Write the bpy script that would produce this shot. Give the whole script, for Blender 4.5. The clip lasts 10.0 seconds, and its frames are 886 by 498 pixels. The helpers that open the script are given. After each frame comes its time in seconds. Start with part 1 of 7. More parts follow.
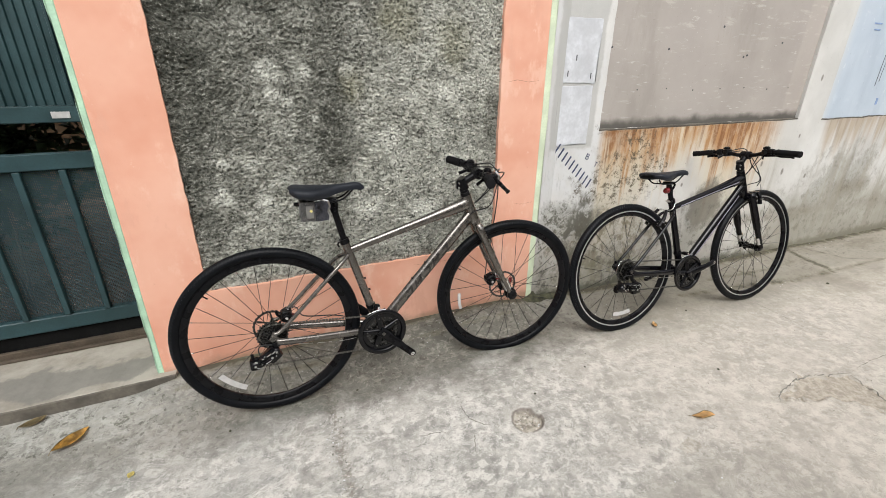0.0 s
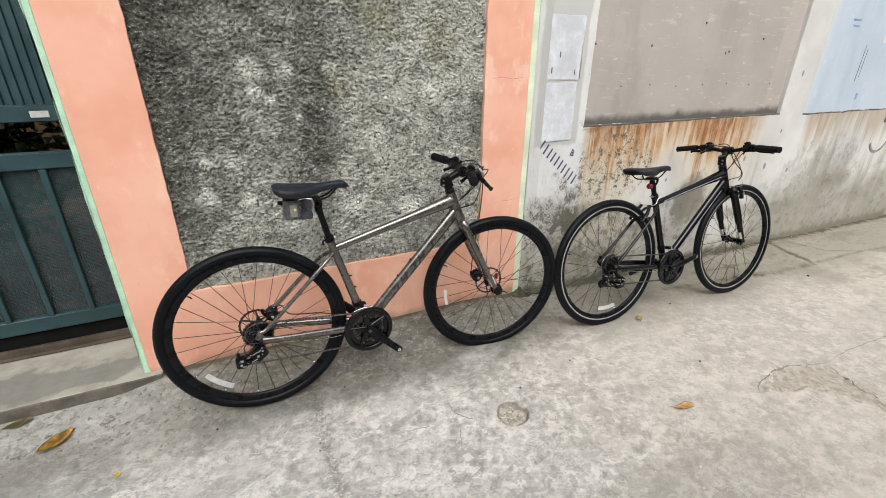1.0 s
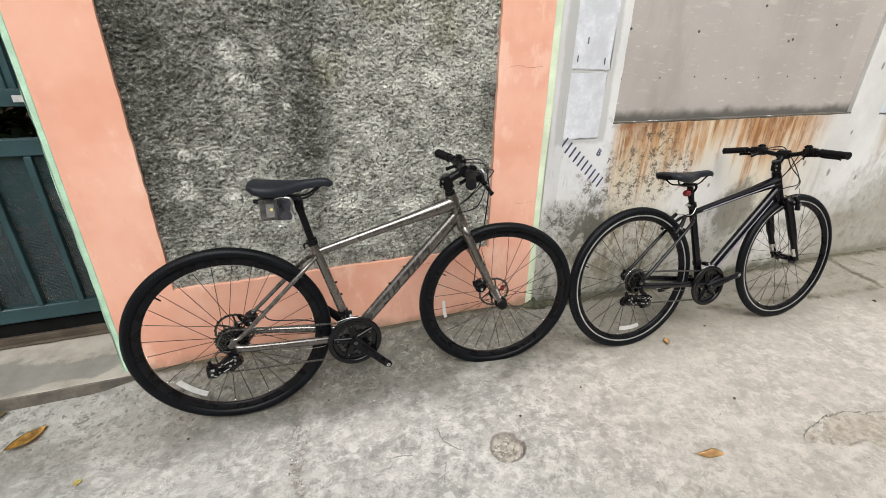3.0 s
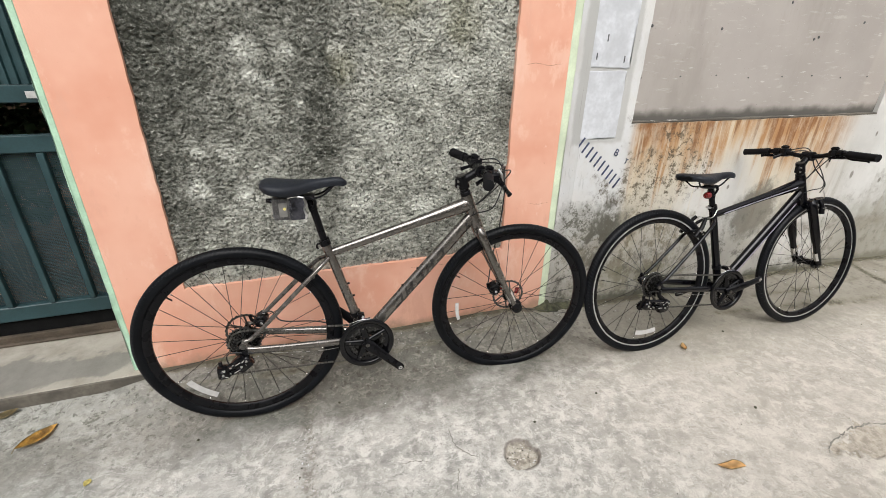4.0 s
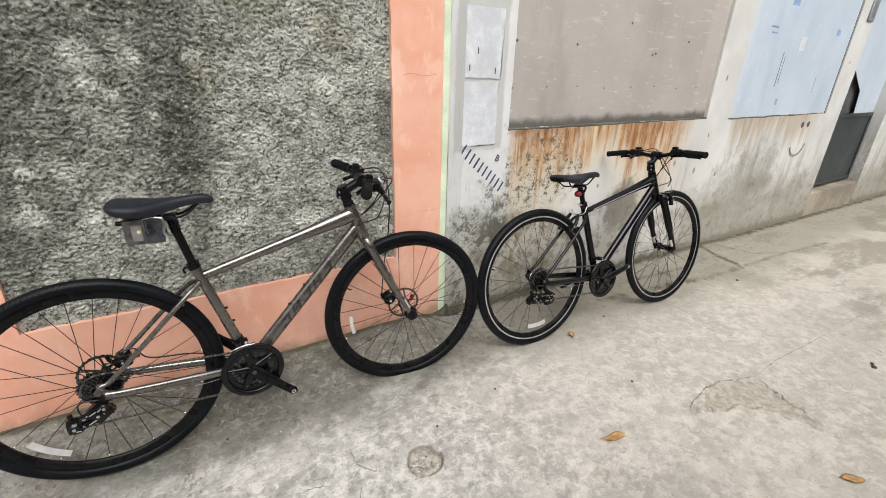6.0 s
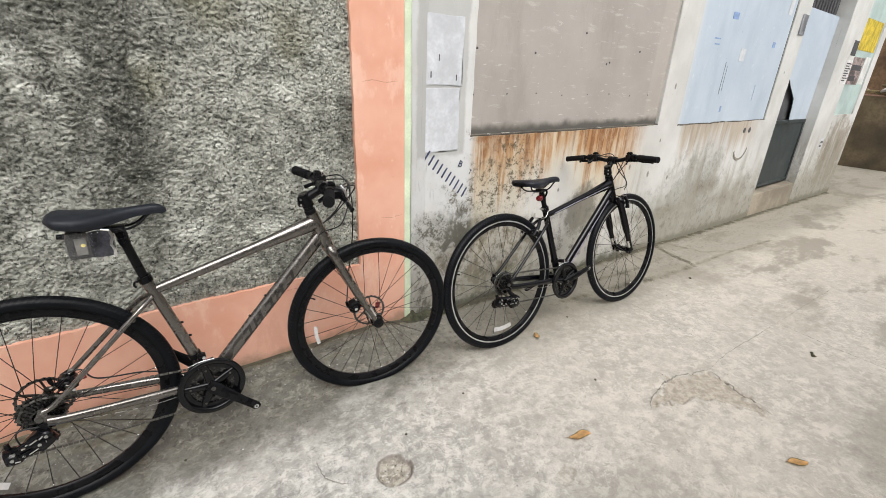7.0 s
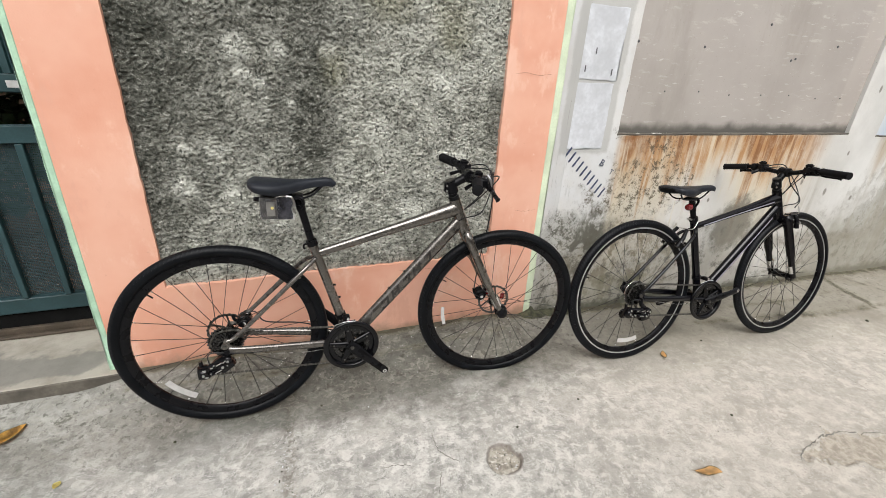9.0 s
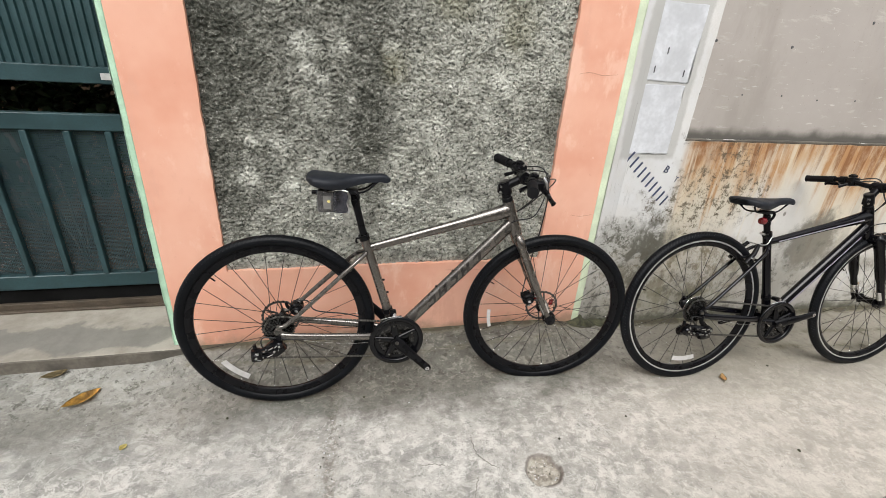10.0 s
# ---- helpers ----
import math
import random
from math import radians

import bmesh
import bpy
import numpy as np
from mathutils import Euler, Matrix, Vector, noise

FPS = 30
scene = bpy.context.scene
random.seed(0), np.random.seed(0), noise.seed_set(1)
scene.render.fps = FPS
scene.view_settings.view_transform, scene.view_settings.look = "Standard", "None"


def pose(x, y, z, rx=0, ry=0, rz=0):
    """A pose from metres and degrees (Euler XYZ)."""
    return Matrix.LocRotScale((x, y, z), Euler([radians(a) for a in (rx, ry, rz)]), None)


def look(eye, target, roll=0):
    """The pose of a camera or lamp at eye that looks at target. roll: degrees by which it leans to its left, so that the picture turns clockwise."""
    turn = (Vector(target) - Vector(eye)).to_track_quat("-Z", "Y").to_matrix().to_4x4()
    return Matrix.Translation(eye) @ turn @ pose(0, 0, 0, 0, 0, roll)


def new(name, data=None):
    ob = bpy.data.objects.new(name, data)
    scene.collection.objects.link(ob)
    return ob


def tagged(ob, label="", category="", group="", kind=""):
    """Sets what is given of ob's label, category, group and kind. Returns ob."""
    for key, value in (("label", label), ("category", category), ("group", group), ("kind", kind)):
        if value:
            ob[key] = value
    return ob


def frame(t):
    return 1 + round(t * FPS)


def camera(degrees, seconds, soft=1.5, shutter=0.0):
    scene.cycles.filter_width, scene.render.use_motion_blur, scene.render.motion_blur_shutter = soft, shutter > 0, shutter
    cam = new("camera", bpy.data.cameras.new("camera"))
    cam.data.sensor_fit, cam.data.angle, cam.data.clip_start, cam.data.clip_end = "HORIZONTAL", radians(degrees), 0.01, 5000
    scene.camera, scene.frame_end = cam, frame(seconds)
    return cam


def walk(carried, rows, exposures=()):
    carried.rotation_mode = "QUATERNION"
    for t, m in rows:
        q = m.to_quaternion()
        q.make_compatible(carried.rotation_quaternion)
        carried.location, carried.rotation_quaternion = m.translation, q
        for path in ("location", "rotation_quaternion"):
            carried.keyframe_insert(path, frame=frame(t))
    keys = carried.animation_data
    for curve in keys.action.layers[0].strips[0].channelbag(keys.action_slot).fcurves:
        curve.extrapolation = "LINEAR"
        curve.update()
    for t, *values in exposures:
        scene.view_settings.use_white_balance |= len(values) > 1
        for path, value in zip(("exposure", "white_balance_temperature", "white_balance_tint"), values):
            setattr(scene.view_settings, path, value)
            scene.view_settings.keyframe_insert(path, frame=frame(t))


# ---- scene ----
cam = camera(92.0, 10.0, soft=0.8)
PATH = [
    (0, (0.041, -1.858, 1.307), (0.791, -0.171, 0.539), 0.4),
    (0.5, (0.056, -1.875, 1.316), (0.84, -0.208, 0.537), 0.4),
    (1, (0.065, -1.88, 1.319), (0.844, -0.215, 0.531), 0.3),
    (1.5, (0.06, -1.878, 1.308), (0.789, -0.194, 0.514), 0.3),
    (1.7, (0.071, -1.857, 1.307), (0.78, -0.167, 0.507), 0.4),
    (2, (0.133, -1.815, 1.302), (0.81, -0.114, 0.497), 0.5),
    (2.5, (0.26, -1.771, 1.306), (0.898, -0.058, 0.494), 0.5),
    (2.7, (0.284, -1.764, 1.306), (0.917, -0.054, 0.483), 0.7),
    (3.8, (0.287, -1.72, 1.295), (0.874, 0.005, 0.471), 0.8),
    (4, (0.271, -1.711, 1.301), (0.86, 0.009, 0.469), 1.0),
    (4.5, (0.254, -1.715, 1.292), (0.867, -0.002, 0.462), 1.5),
    (5, (0.272, -1.73, 1.295), (0.955, -0.038, 0.476), 1.6),
    (5.5, (0.316, -1.741, 1.291), (1.132, -0.099, 0.492), 1.6),
    (6, (0.358, -1.749, 1.29), (1.322, -0.177, 0.515), 1.5),
    (6.2, (0.37, -1.75, 1.294), (1.381, -0.206, 0.525), 1.5),
    (7.3, (0.359, -1.75, 1.298), (1.464, -0.26, 0.549), 2.2),
    (7.5, (0.358, -1.746, 1.3), (1.445, -0.244, 0.55), 2.4),
    (8, (0.36, -1.747, 1.292), (1.348, -0.18, 0.537), 2.6),
    (8.5, (0.335, -1.742, 1.288), (1.17, -0.097, 0.516), 2.9),
    (8.7, (0.308, -1.739, 1.285), (1.074, -0.063, 0.507), 3.1),
    (9, (0.258, -1.718, 1.293), (0.918, -0.008, 0.492), 3.3),
    (9.2, (0.246, -1.713, 1.3), (0.833, 0.015, 0.483), 3.3),
    (9.5, (0.241, -1.712, 1.29), (0.755, 0.04, 0.474), 3.6),
    (10, (0.252, -1.7, 1.293), (0.702, 0.068, 0.473), 3.9),
]
walk(cam, [(t, look(eye, target, roll)) for t, eye, target, roll in PATH])

# ---- world and sun ----
world = bpy.data.worlds.new("overcast")
scene.world = world
world.use_nodes = True
wt = world.node_tree
sky = wt.nodes.new("ShaderNodeTexSky")
sky.sky_type, sky.sun_disc = "NISHITA", False
sky.sun_elevation, sky.sun_rotation = radians(52), radians(180)
sky.air_density, sky.dust_density, sky.ozone_density = 1.0, 4.0, 1.0
cloud = wt.nodes.new("ShaderNodeHueSaturation")
cloud.inputs["Saturation"].default_value = 0.12
wt.links.new(sky.outputs[0], cloud.inputs["Color"])
wt.links.new(cloud.outputs[0], wt.nodes["Background"].inputs["Color"])
wt.nodes["Background"].inputs["Strength"].default_value = 0.15
sun = new("sun", bpy.data.lights.new("sun", "SUN"))
sun.data.energy, sun.data.angle, sun.data.color = 1.6, radians(40), (1.0, 0.985, 0.96)
sun.matrix_world = look((-1.7, -3.0, 4.2), (0.0, 0.0, 0.0))
scene.view_settings.exposure = 0.42


# ---- materials ----
class Nodes:
    """Shortcuts for one material's nodes."""

    def __init__(self, name, rough=0.6, metal=0.0, coat=0.0, spec=0.5):
        self.m = bpy.data.materials.new(name)
        self.m.use_nodes = True
        self.t = self.m.node_tree
        self.b = self.t.nodes["Principled BSDF"]
        self.set("Roughness", rough), self.set("Metallic", metal), self.set("Coat Weight", coat), self.set("Specular IOR Level", spec)
        self.set("Coat Roughness", 0.08)
        self.co = self.t.nodes.new("ShaderNodeTexCoord").outputs["Object"]

    def set(self, key, value):
        if isinstance(value, bpy.types.NodeSocket):
            self.t.links.new(value, self.b.inputs[key])
        else:
            self.b.inputs[key].default_value = value

    def node(self, kind, **inputs):
        n = self.t.nodes.new(kind)
        for k, v in inputs.items():
            self.plug(n.inputs[k.replace("_", " ")], v)
        return n

    def plug(self, socket, v):
        if isinstance(v, bpy.types.NodeSocket):
            self.t.links.new(v, socket)
        else:
            socket.default_value = v

    def place(self, scale=(1, 1, 1), loc=(0, 0, 0), rot=(0, 0, 0)):
        n = self.node("ShaderNodeMapping", Vector=self.co)
        n.inputs["Scale"].default_value, n.inputs["Location"].default_value, n.inputs["Rotation"].default_value = scale, loc, rot
        return n.outputs[0]

    def noise(self, scale, detail=4.0, rough=0.55, at=None, distort=0.0):
        return self.node("ShaderNodeTexNoise", Vector=at or self.co, Scale=scale, Detail=detail, Roughness=rough, Distortion=distort).outputs["Fac"]

    def voronoi(self, scale, feature="F1", at=None, rand=1.0):
        n = self.node("ShaderNodeTexVoronoi", Vector=at or self.co, Scale=scale, Randomness=rand)
        n.feature = feature
        return n.outputs["Distance"]

    def ramp(self, fac, lo, hi, a=0.0, b=1.0):
        n = self.node("ShaderNodeMapRange", Value=fac)
        n.interpolation_type = "SMOOTHSTEP"
        for i, v in ((1, lo), (2, hi), (3, a), (4, b)):
            n.inputs[i].default_value = v
        return n.outputs[0]

    def blot(self, cx, cz, rx, rz, seed, amount=1.6, lo=0.55, hi=1.05):
        """A ragged stain round a place (x, z) on a wall."""
        x, y, z = self.xyz()
        dx, dz = self.math("DIVIDE", self.math("SUBTRACT", x, cx), rx), self.math("DIVIDE", self.math("SUBTRACT", z, cz), rz)
        d = self.math("SQRT", self.math("ADD", self.math("MULTIPLY", dx, dx), self.math("MULTIPLY", dz, dz)))
        w = self.noise(6.5, 8, 0.74, at=self.place((1, 1, 1), (seed * 1.7, 0, seed)))
        return self.ramp(self.math("ADD", d, self.math("MULTIPLY", self.math("SUBTRACT", w, 0.5), amount * 2.2)), lo, hi, 1.0, 0.0)

    def math(self, op, a, b=0.0):
        n = self.t.nodes.new("ShaderNodeMath")
        n.operation = op
        self.plug(n.inputs[0], a), self.plug(n.inputs[1], b)
        return n.outputs[0]

    def mix(self, fac, a, b, mode="MIX"):
        n = self.t.nodes.new("ShaderNodeMix")
        n.data_type, n.blend_type = "RGBA", mode
        self.plug(n.inputs[0], fac)
        for i, c in ((6, a), (7, b)):
            self.plug(n.inputs[i], c if isinstance(c, bpy.types.NodeSocket) else (*c, 1.0))
        return n.outputs[2]

    def xyz(self):
        n = self.node("ShaderNodeSeparateXYZ", Vector=self.co)
        return n.outputs[0], n.outputs[1], n.outputs[2]

    def bump(self, height, strength=0.3, distance=0.005):
        self.set("Normal", self.node("ShaderNodeBump", Height=height, Strength=strength, Distance=distance).outputs[0])


def simple(name, base, rough=0.6, metal=0.0, var=0.2, scale=9.0, fine=120.0, bump=0.15, coat=0.0, spec=0.5):
    """A surface with its colour varied at two scales, and a fine relief."""
    n = Nodes(name, rough, metal, coat, spec)
    big, small = n.noise(scale, 3), n.noise(fine, 2)
    dark, light = [c * (1 - var) for c in base], [min(1, c * (1 + var)) for c in base]
    c = n.mix(n.ramp(big, 0.3, 0.7), dark, light)
    c = n.mix(n.ramp(small, 0.35, 0.7, 0.0, 0.35), c, [x * (1 - var * 1.5) for x in base])
    n.set("Base Color", c)
    n.set("Roughness", n.ramp(big, 0.2, 0.8, max(0, rough - 0.07), min(1, rough + 0.09)))
    if bump:
        n.bump(small, bump, 0.0015)
    return n.m


def concrete_ground():
    n = Nodes("worn_concrete", 0.85, spec=0.3)
    x, y, z = n.xyz()
    big = n.noise(0.8, 4, 0.6)
    cloud = n.noise(7.5, 10, 0.68, distort=0.6)
    flake = n.noise(22.0, 9, 0.68, at=n.place((1, 1.15, 1), (2.0, 7.0, 0), (0, 0, 0.4)), distort=0.3)
    small = n.noise(44, 7, 0.7, at=n.place((1, 1, 1), (4, 9, 0)))
    fine = n.noise(120, 5, 0.65)
    left = n.ramp(n.math("ADD", x, n.math("MULTIPLY", n.math("SUBTRACT", n.noise(8, 4), 0.5), 0.05)), 0.17, 0.20, 1.0, 0.0)
    calm = n.ramp(n.math("ADD", x, n.math("MULTIPLY", big, 1.0)), 0.9, 2.4, 1.0, 0.88)
    c = n.mix(n.ramp(big, 0.3, 0.7), (0.50, 0.495, 0.468), (0.585, 0.572, 0.54))
    # islands of dark skin between pale, worn patches
    c = n.mix(n.math("MULTIPLY", calm, n.ramp(cloud, 0.40, 0.50, 0.6, 0.0)), c, (0.40, 0.397, 0.375))
    c = n.mix(n.math("MULTIPLY", calm, n.ramp(cloud, 0.51, 0.58, 0.0, 0.55)), c, (0.74, 0.73, 0.69))
    c = n.mix(n.math("MULTIPLY", calm, n.ramp(flake, 0.52, 0.575, 0.0, 0.85)), c, (0.88, 0.87, 0.83))
    c = n.mix(n.math("MULTIPLY", calm, n.ramp(flake, 0.41, 0.46, 0.75, 0.0)), c, (0.31, 0.307, 0.288))
    # pale lace of laitance
    lace = n.math("ABSOLUTE", n.math("SUBTRACT", n.noise(7.0, 8, 0.62, at=n.place((1, 1.2, 1), (5, 1, 0), (0, 0, 0.5)), distort=1.5), 0.5))
    patchy = n.ramp(n.noise(3.0, 5, 0.62, at=n.place((1, 1, 1), (7, 3, 0))), 0.42, 0.58)
    c = n.mix(n.math("MULTIPLY", n.math("MULTIPLY", patchy, n.ramp(left, 0.0, 1.0, 0.6, 1.0)), n.ramp(lace, 0.004, 0.030, 0.8, 0.0)), c, (0.95, 0.945, 0.91))
    lace2 = n.math("ABSOLUTE", n.math("SUBTRACT", n.noise(17.0, 6, 0.6, at=n.place((1, 1.2, 1), (1, 6, 0), (0, 0, 0.3)), distort=1.2), 0.5))
    c = n.mix(n.math("MULTIPLY", n.math("MULTIPLY", n.ramp(cloud, 0.42, 0.56), calm), n.ramp(lace2, 0.004, 0.030, 0.6, 0.0)), c, (0.93, 0.925, 0.885))
    # grains and pits
    c = n.mix(n.ramp(small, 0.58, 0.64, 0.0, 0.6), c, (0.94, 0.93, 0.89))
    c = n.mix(n.ramp(small, 0.35, 0.42, 0.55, 0.0), c, (0.26, 0.255, 0.235))
    c = n.mix(n.ramp(fine, 0.33, 0.42, 0.4, 0.0), c, (0.22, 0.215, 0.195))
    c = n.mix(n.ramp(n.noise(150, 3, 0.6), 0.64, 0.70, 0.0, 0.6), c, (0.95, 0.94, 0.90))
    c = n.mix(n.math("MULTIPLY", n.ramp(n.noise(38, 4, 0.6, at=n.place((1, 1, 1), (8, 2, 0))), 0.68, 0.73, 0.0, 0.7), calm), c, (0.14, 0.135, 0.115))
    # the left slab is cooler and rawer
    c = n.mix(n.math("MULTIPLY", left, n.ramp(n.noise(2.6, 6, 0.66, at=n.place((1, 1.5, 1), (7, 3, 0), (0, 0, 0.35)), distort=0.6), 0.40, 0.56, 0.5, 0.0)), c, (0.37, 0.378, 0.362))
    tone = n.noise(5.5, 4, 0.55, at=n.place((1, 1.2, 1), (4, 4, 0)), distort=0.8)
    c = n.mix(n.ramp(tone, 0.40, 0.50, 0.32, 0.0), c, (0.46, 0.45, 0.42))
    c = n.mix(n.ramp(tone, 0.52, 0.62, 0.0, 0.30), c, (0.82, 0.80, 0.755))
    # broad wear, and the far slabs paler and warmer
    wear = n.noise(2.4, 8, 0.66, at=n.place((1, 1.6, 1), (9, 2, 0), (0, 0, -0.4)), distort=0.7)
    c = n.mix(n.ramp(wear, 0.50, 0.62, 0.0, 0.32), c, (0.47, 0.455, 0.42))
    c = n.mix(n.ramp(n.math("ADD", x, n.math("MULTIPLY", big, 1.0)), 1.2, 2.6, 0.0, 0.38), c, (0.70, 0.655, 0.595))
    c = n.mix(n.ramp(n.math("ADD", x, n.math("MULTIPLY", big, 1.5)), 3.6, 7.0, 0.0, 0.6), c, (0.71, 0.66, 0.585))
    smear = n.noise(1.7, 7, 0.66, at=n.place((0.7, 1.7, 1), (3, 5, 0)))
    c = n.mix(n.math("MULTIPLY", n.ramp(x, 2.9, 4.2), n.ramp(smear, 0.49, 0.60, 0.0, 0.8)), c, (0.36, 0.335, 0.29))
    for sx, sy, rx, ry, a, sd in ((2.75, -1.95, 0.62, 0.42, 0.6, 3.0), (1.35, -1.35, 0.5, 0.22, 0.35, 5.0), (-0.85, -0.30, 0.35, 0.10, 0.35, 9.0)):
        qx, qy = n.math("DIVIDE", n.math("SUBTRACT", x, sx), rx), n.math("DIVIDE", n.math("SUBTRACT", y, sy), ry)
        qd = n.math("ADD", n.math("SQRT", n.math("ADD", n.math("MULTIPLY", qx, qx), n.math("MULTIPLY", qy, qy))), n.math("MULTIPLY", n.math("SUBTRACT", n.noise(6, 7, 0.7, at=n.place((1, 1, 1), (sd, sd, 0))), 0.5), 1.8))
        c = n.mix(n.ramp(qd, 0.5, 1.1, a, 0.0), c, (0.34, 0.325, 0.29))
    hx, hy = n.math("SUBTRACT", x, 0.905), n.math("ADD", y, 0.775)
    hd = n.math("ADD", n.math("SQRT", n.math("ADD", n.math("MULTIPLY", hx, hx), n.math("MULTIPLY", hy, hy))), n.math("MULTIPLY", n.math("SUBTRACT", n.noise(18, 4), 0.5), 0.02))
    c = n.mix(n.ramp(hd, 0.055, 0.066, 0.85, 0.0), c, n.mix(n.ramp(n.noise(62, 4, 0.6), 0.57, 0.63), n.mix(n.ramp(n.noise(40, 5, 0.7), 0.38, 0.60), (0.30, 0.265, 0.215), (0.64, 0.60, 0.52)), (0.88, 0.85, 0.79)))
    c = n.mix(n.math("MULTIPLY", n.ramp(hd, 0.054, 0.062), n.ramp(hd, 0.064, 0.072, 0.6, 0.0)), c, (0.12, 0.082, 0.066))
    chip = n.node("ShaderNodeAttribute")
    chip.attribute_name = "chipped"
    torn = n.math("ADD", chip.outputs["Fac"], n.math("MULTIPLY", n.math("SUBTRACT", n.noise(16, 7, 0.72), 0.5), 0.9))
    c = n.mix(n.ramp(torn, 0.34, 0.70, 0.0, 0.8), c, n.mix(n.ramp(n.noise(30, 9, 0.8), 0.40, 0.60), (0.38, 0.345, 0.29), (0.66, 0.615, 0.545)))
    cx2, cy2 = n.math("DIVIDE", n.math("SUBTRACT", x, 1.40), 0.055), n.math("DIVIDE", n.math("ADD", y, 1.13), 0.032)
    cd = n.math("ADD", n.math("SQRT", n.math("ADD", n.math("MULTIPLY", cx2, cx2), n.math("MULTIPLY", cy2, cy2))), n.math("MULTIPLY", n.math("SUBTRACT", n.noise(26, 5, 0.7), 0.5), 1.8))
    c = n.mix(n.ramp(cd, 0.8, 1.0, 0.55, 0.0), c, n.mix(n.ramp(n.noise(60, 5, 0.7), 0.4, 0.62), (0.36, 0.33, 0.27), (0.66, 0.63, 0.57)))
    # gritty joint between two slabs
    jd = n.math("ABSOLUTE", n.math("ADD", n.math("SUBTRACT", n.math("SUBTRACT", x, 0.185), n.math("MULTIPLY", n.math("ADD", y, 0.5), 0.04)), n.math("MULTIPLY", n.math("SUBTRACT", n.noise(8, 5), 0.5), 0.05)))
    c = n.mix(n.math("MULTIPLY", n.ramp(jd, 0.004, 0.034, 0.7, 0.0), n.ramp(n.noise(52, 5, 0.7), 0.44, 0.56, 0.1, 1.0)), c, (0.25, 0.225, 0.19))
    c = n.mix(n.math("MULTIPLY", n.ramp(jd, 0.006, 0.045, 0.8, 0.0), n.ramp(n.noise(70, 4, 0.6, at=n.place((1, 1, 1), (3, 3, 0))), 0.60, 0.66)), c, (0.82, 0.76, 0.70))
    # darker, gritty strip along the wall's foot, and moss where dirt collects
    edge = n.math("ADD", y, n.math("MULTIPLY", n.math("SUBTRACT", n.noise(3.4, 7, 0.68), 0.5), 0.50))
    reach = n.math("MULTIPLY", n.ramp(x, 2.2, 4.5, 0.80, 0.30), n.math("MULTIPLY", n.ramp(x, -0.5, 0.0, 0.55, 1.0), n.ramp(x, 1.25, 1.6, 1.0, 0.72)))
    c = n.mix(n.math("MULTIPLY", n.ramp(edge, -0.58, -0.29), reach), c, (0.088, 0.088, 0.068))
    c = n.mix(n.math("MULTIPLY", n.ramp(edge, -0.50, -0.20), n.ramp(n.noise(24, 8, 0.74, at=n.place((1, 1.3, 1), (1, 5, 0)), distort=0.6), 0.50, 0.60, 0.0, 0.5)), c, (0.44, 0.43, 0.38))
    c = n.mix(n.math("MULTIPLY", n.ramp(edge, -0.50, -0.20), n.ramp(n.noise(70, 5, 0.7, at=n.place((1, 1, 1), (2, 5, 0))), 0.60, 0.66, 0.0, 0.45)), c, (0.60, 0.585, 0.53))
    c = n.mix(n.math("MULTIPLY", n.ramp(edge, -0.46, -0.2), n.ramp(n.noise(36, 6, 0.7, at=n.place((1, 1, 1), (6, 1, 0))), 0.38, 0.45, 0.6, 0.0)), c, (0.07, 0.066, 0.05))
    side = n.math("ADD", y, n.math("MULTIPLY", n.math("SUBTRACT", n.noise(2.2, 7, 0.68, at=n.place((0.6, 1, 1), (3, 8, 0))), 0.5), 0.9))
    c = n.mix(n.math("MULTIPLY", n.ramp(side, -0.75, -0.25, 0.0, 0.5), n.ramp(x, 1.4, 2.2)), c, (0.31, 0.295, 0.25))
    grime = n.node("ShaderNodeAttribute")
    grime.attribute_name = "grime"
    soak = n.math("ADD", grime.outputs["Fac"], n.math("MULTIPLY", n.math("SUBTRACT", n.noise(9, 9, 0.76), 0.5), 2.1))
    c = n.mix(n.ramp(soak, 0.36, 0.80, 0.0, 0.6), c, (0.22, 0.208, 0.155))
    c = n.mix(n.ramp(soak, 0.70, 1.0, 0.0, 0.85), c, n.mix(n.ramp(n.noise(9, 4), 0.4, 0.6), (0.085, 0.085, 0.04), (0.10, 0.09, 0.065)))
    c = n.mix(1.0, c, n.mix(n.ramp(x, 0.6, 2.2), (0.676, 0.670, 0.655), (0.705, 0.678, 0.640)), "MULTIPLY")
    n.set("Base Color", c)
    n.set("Roughness", n.ramp(flake, 0.3, 0.7, 0.72, 0.95))
    n.bump(n.math("ADD", flake, n.math("MULTIPLY", fine, 0.3)), 0.55, 0.010)
    return n.m


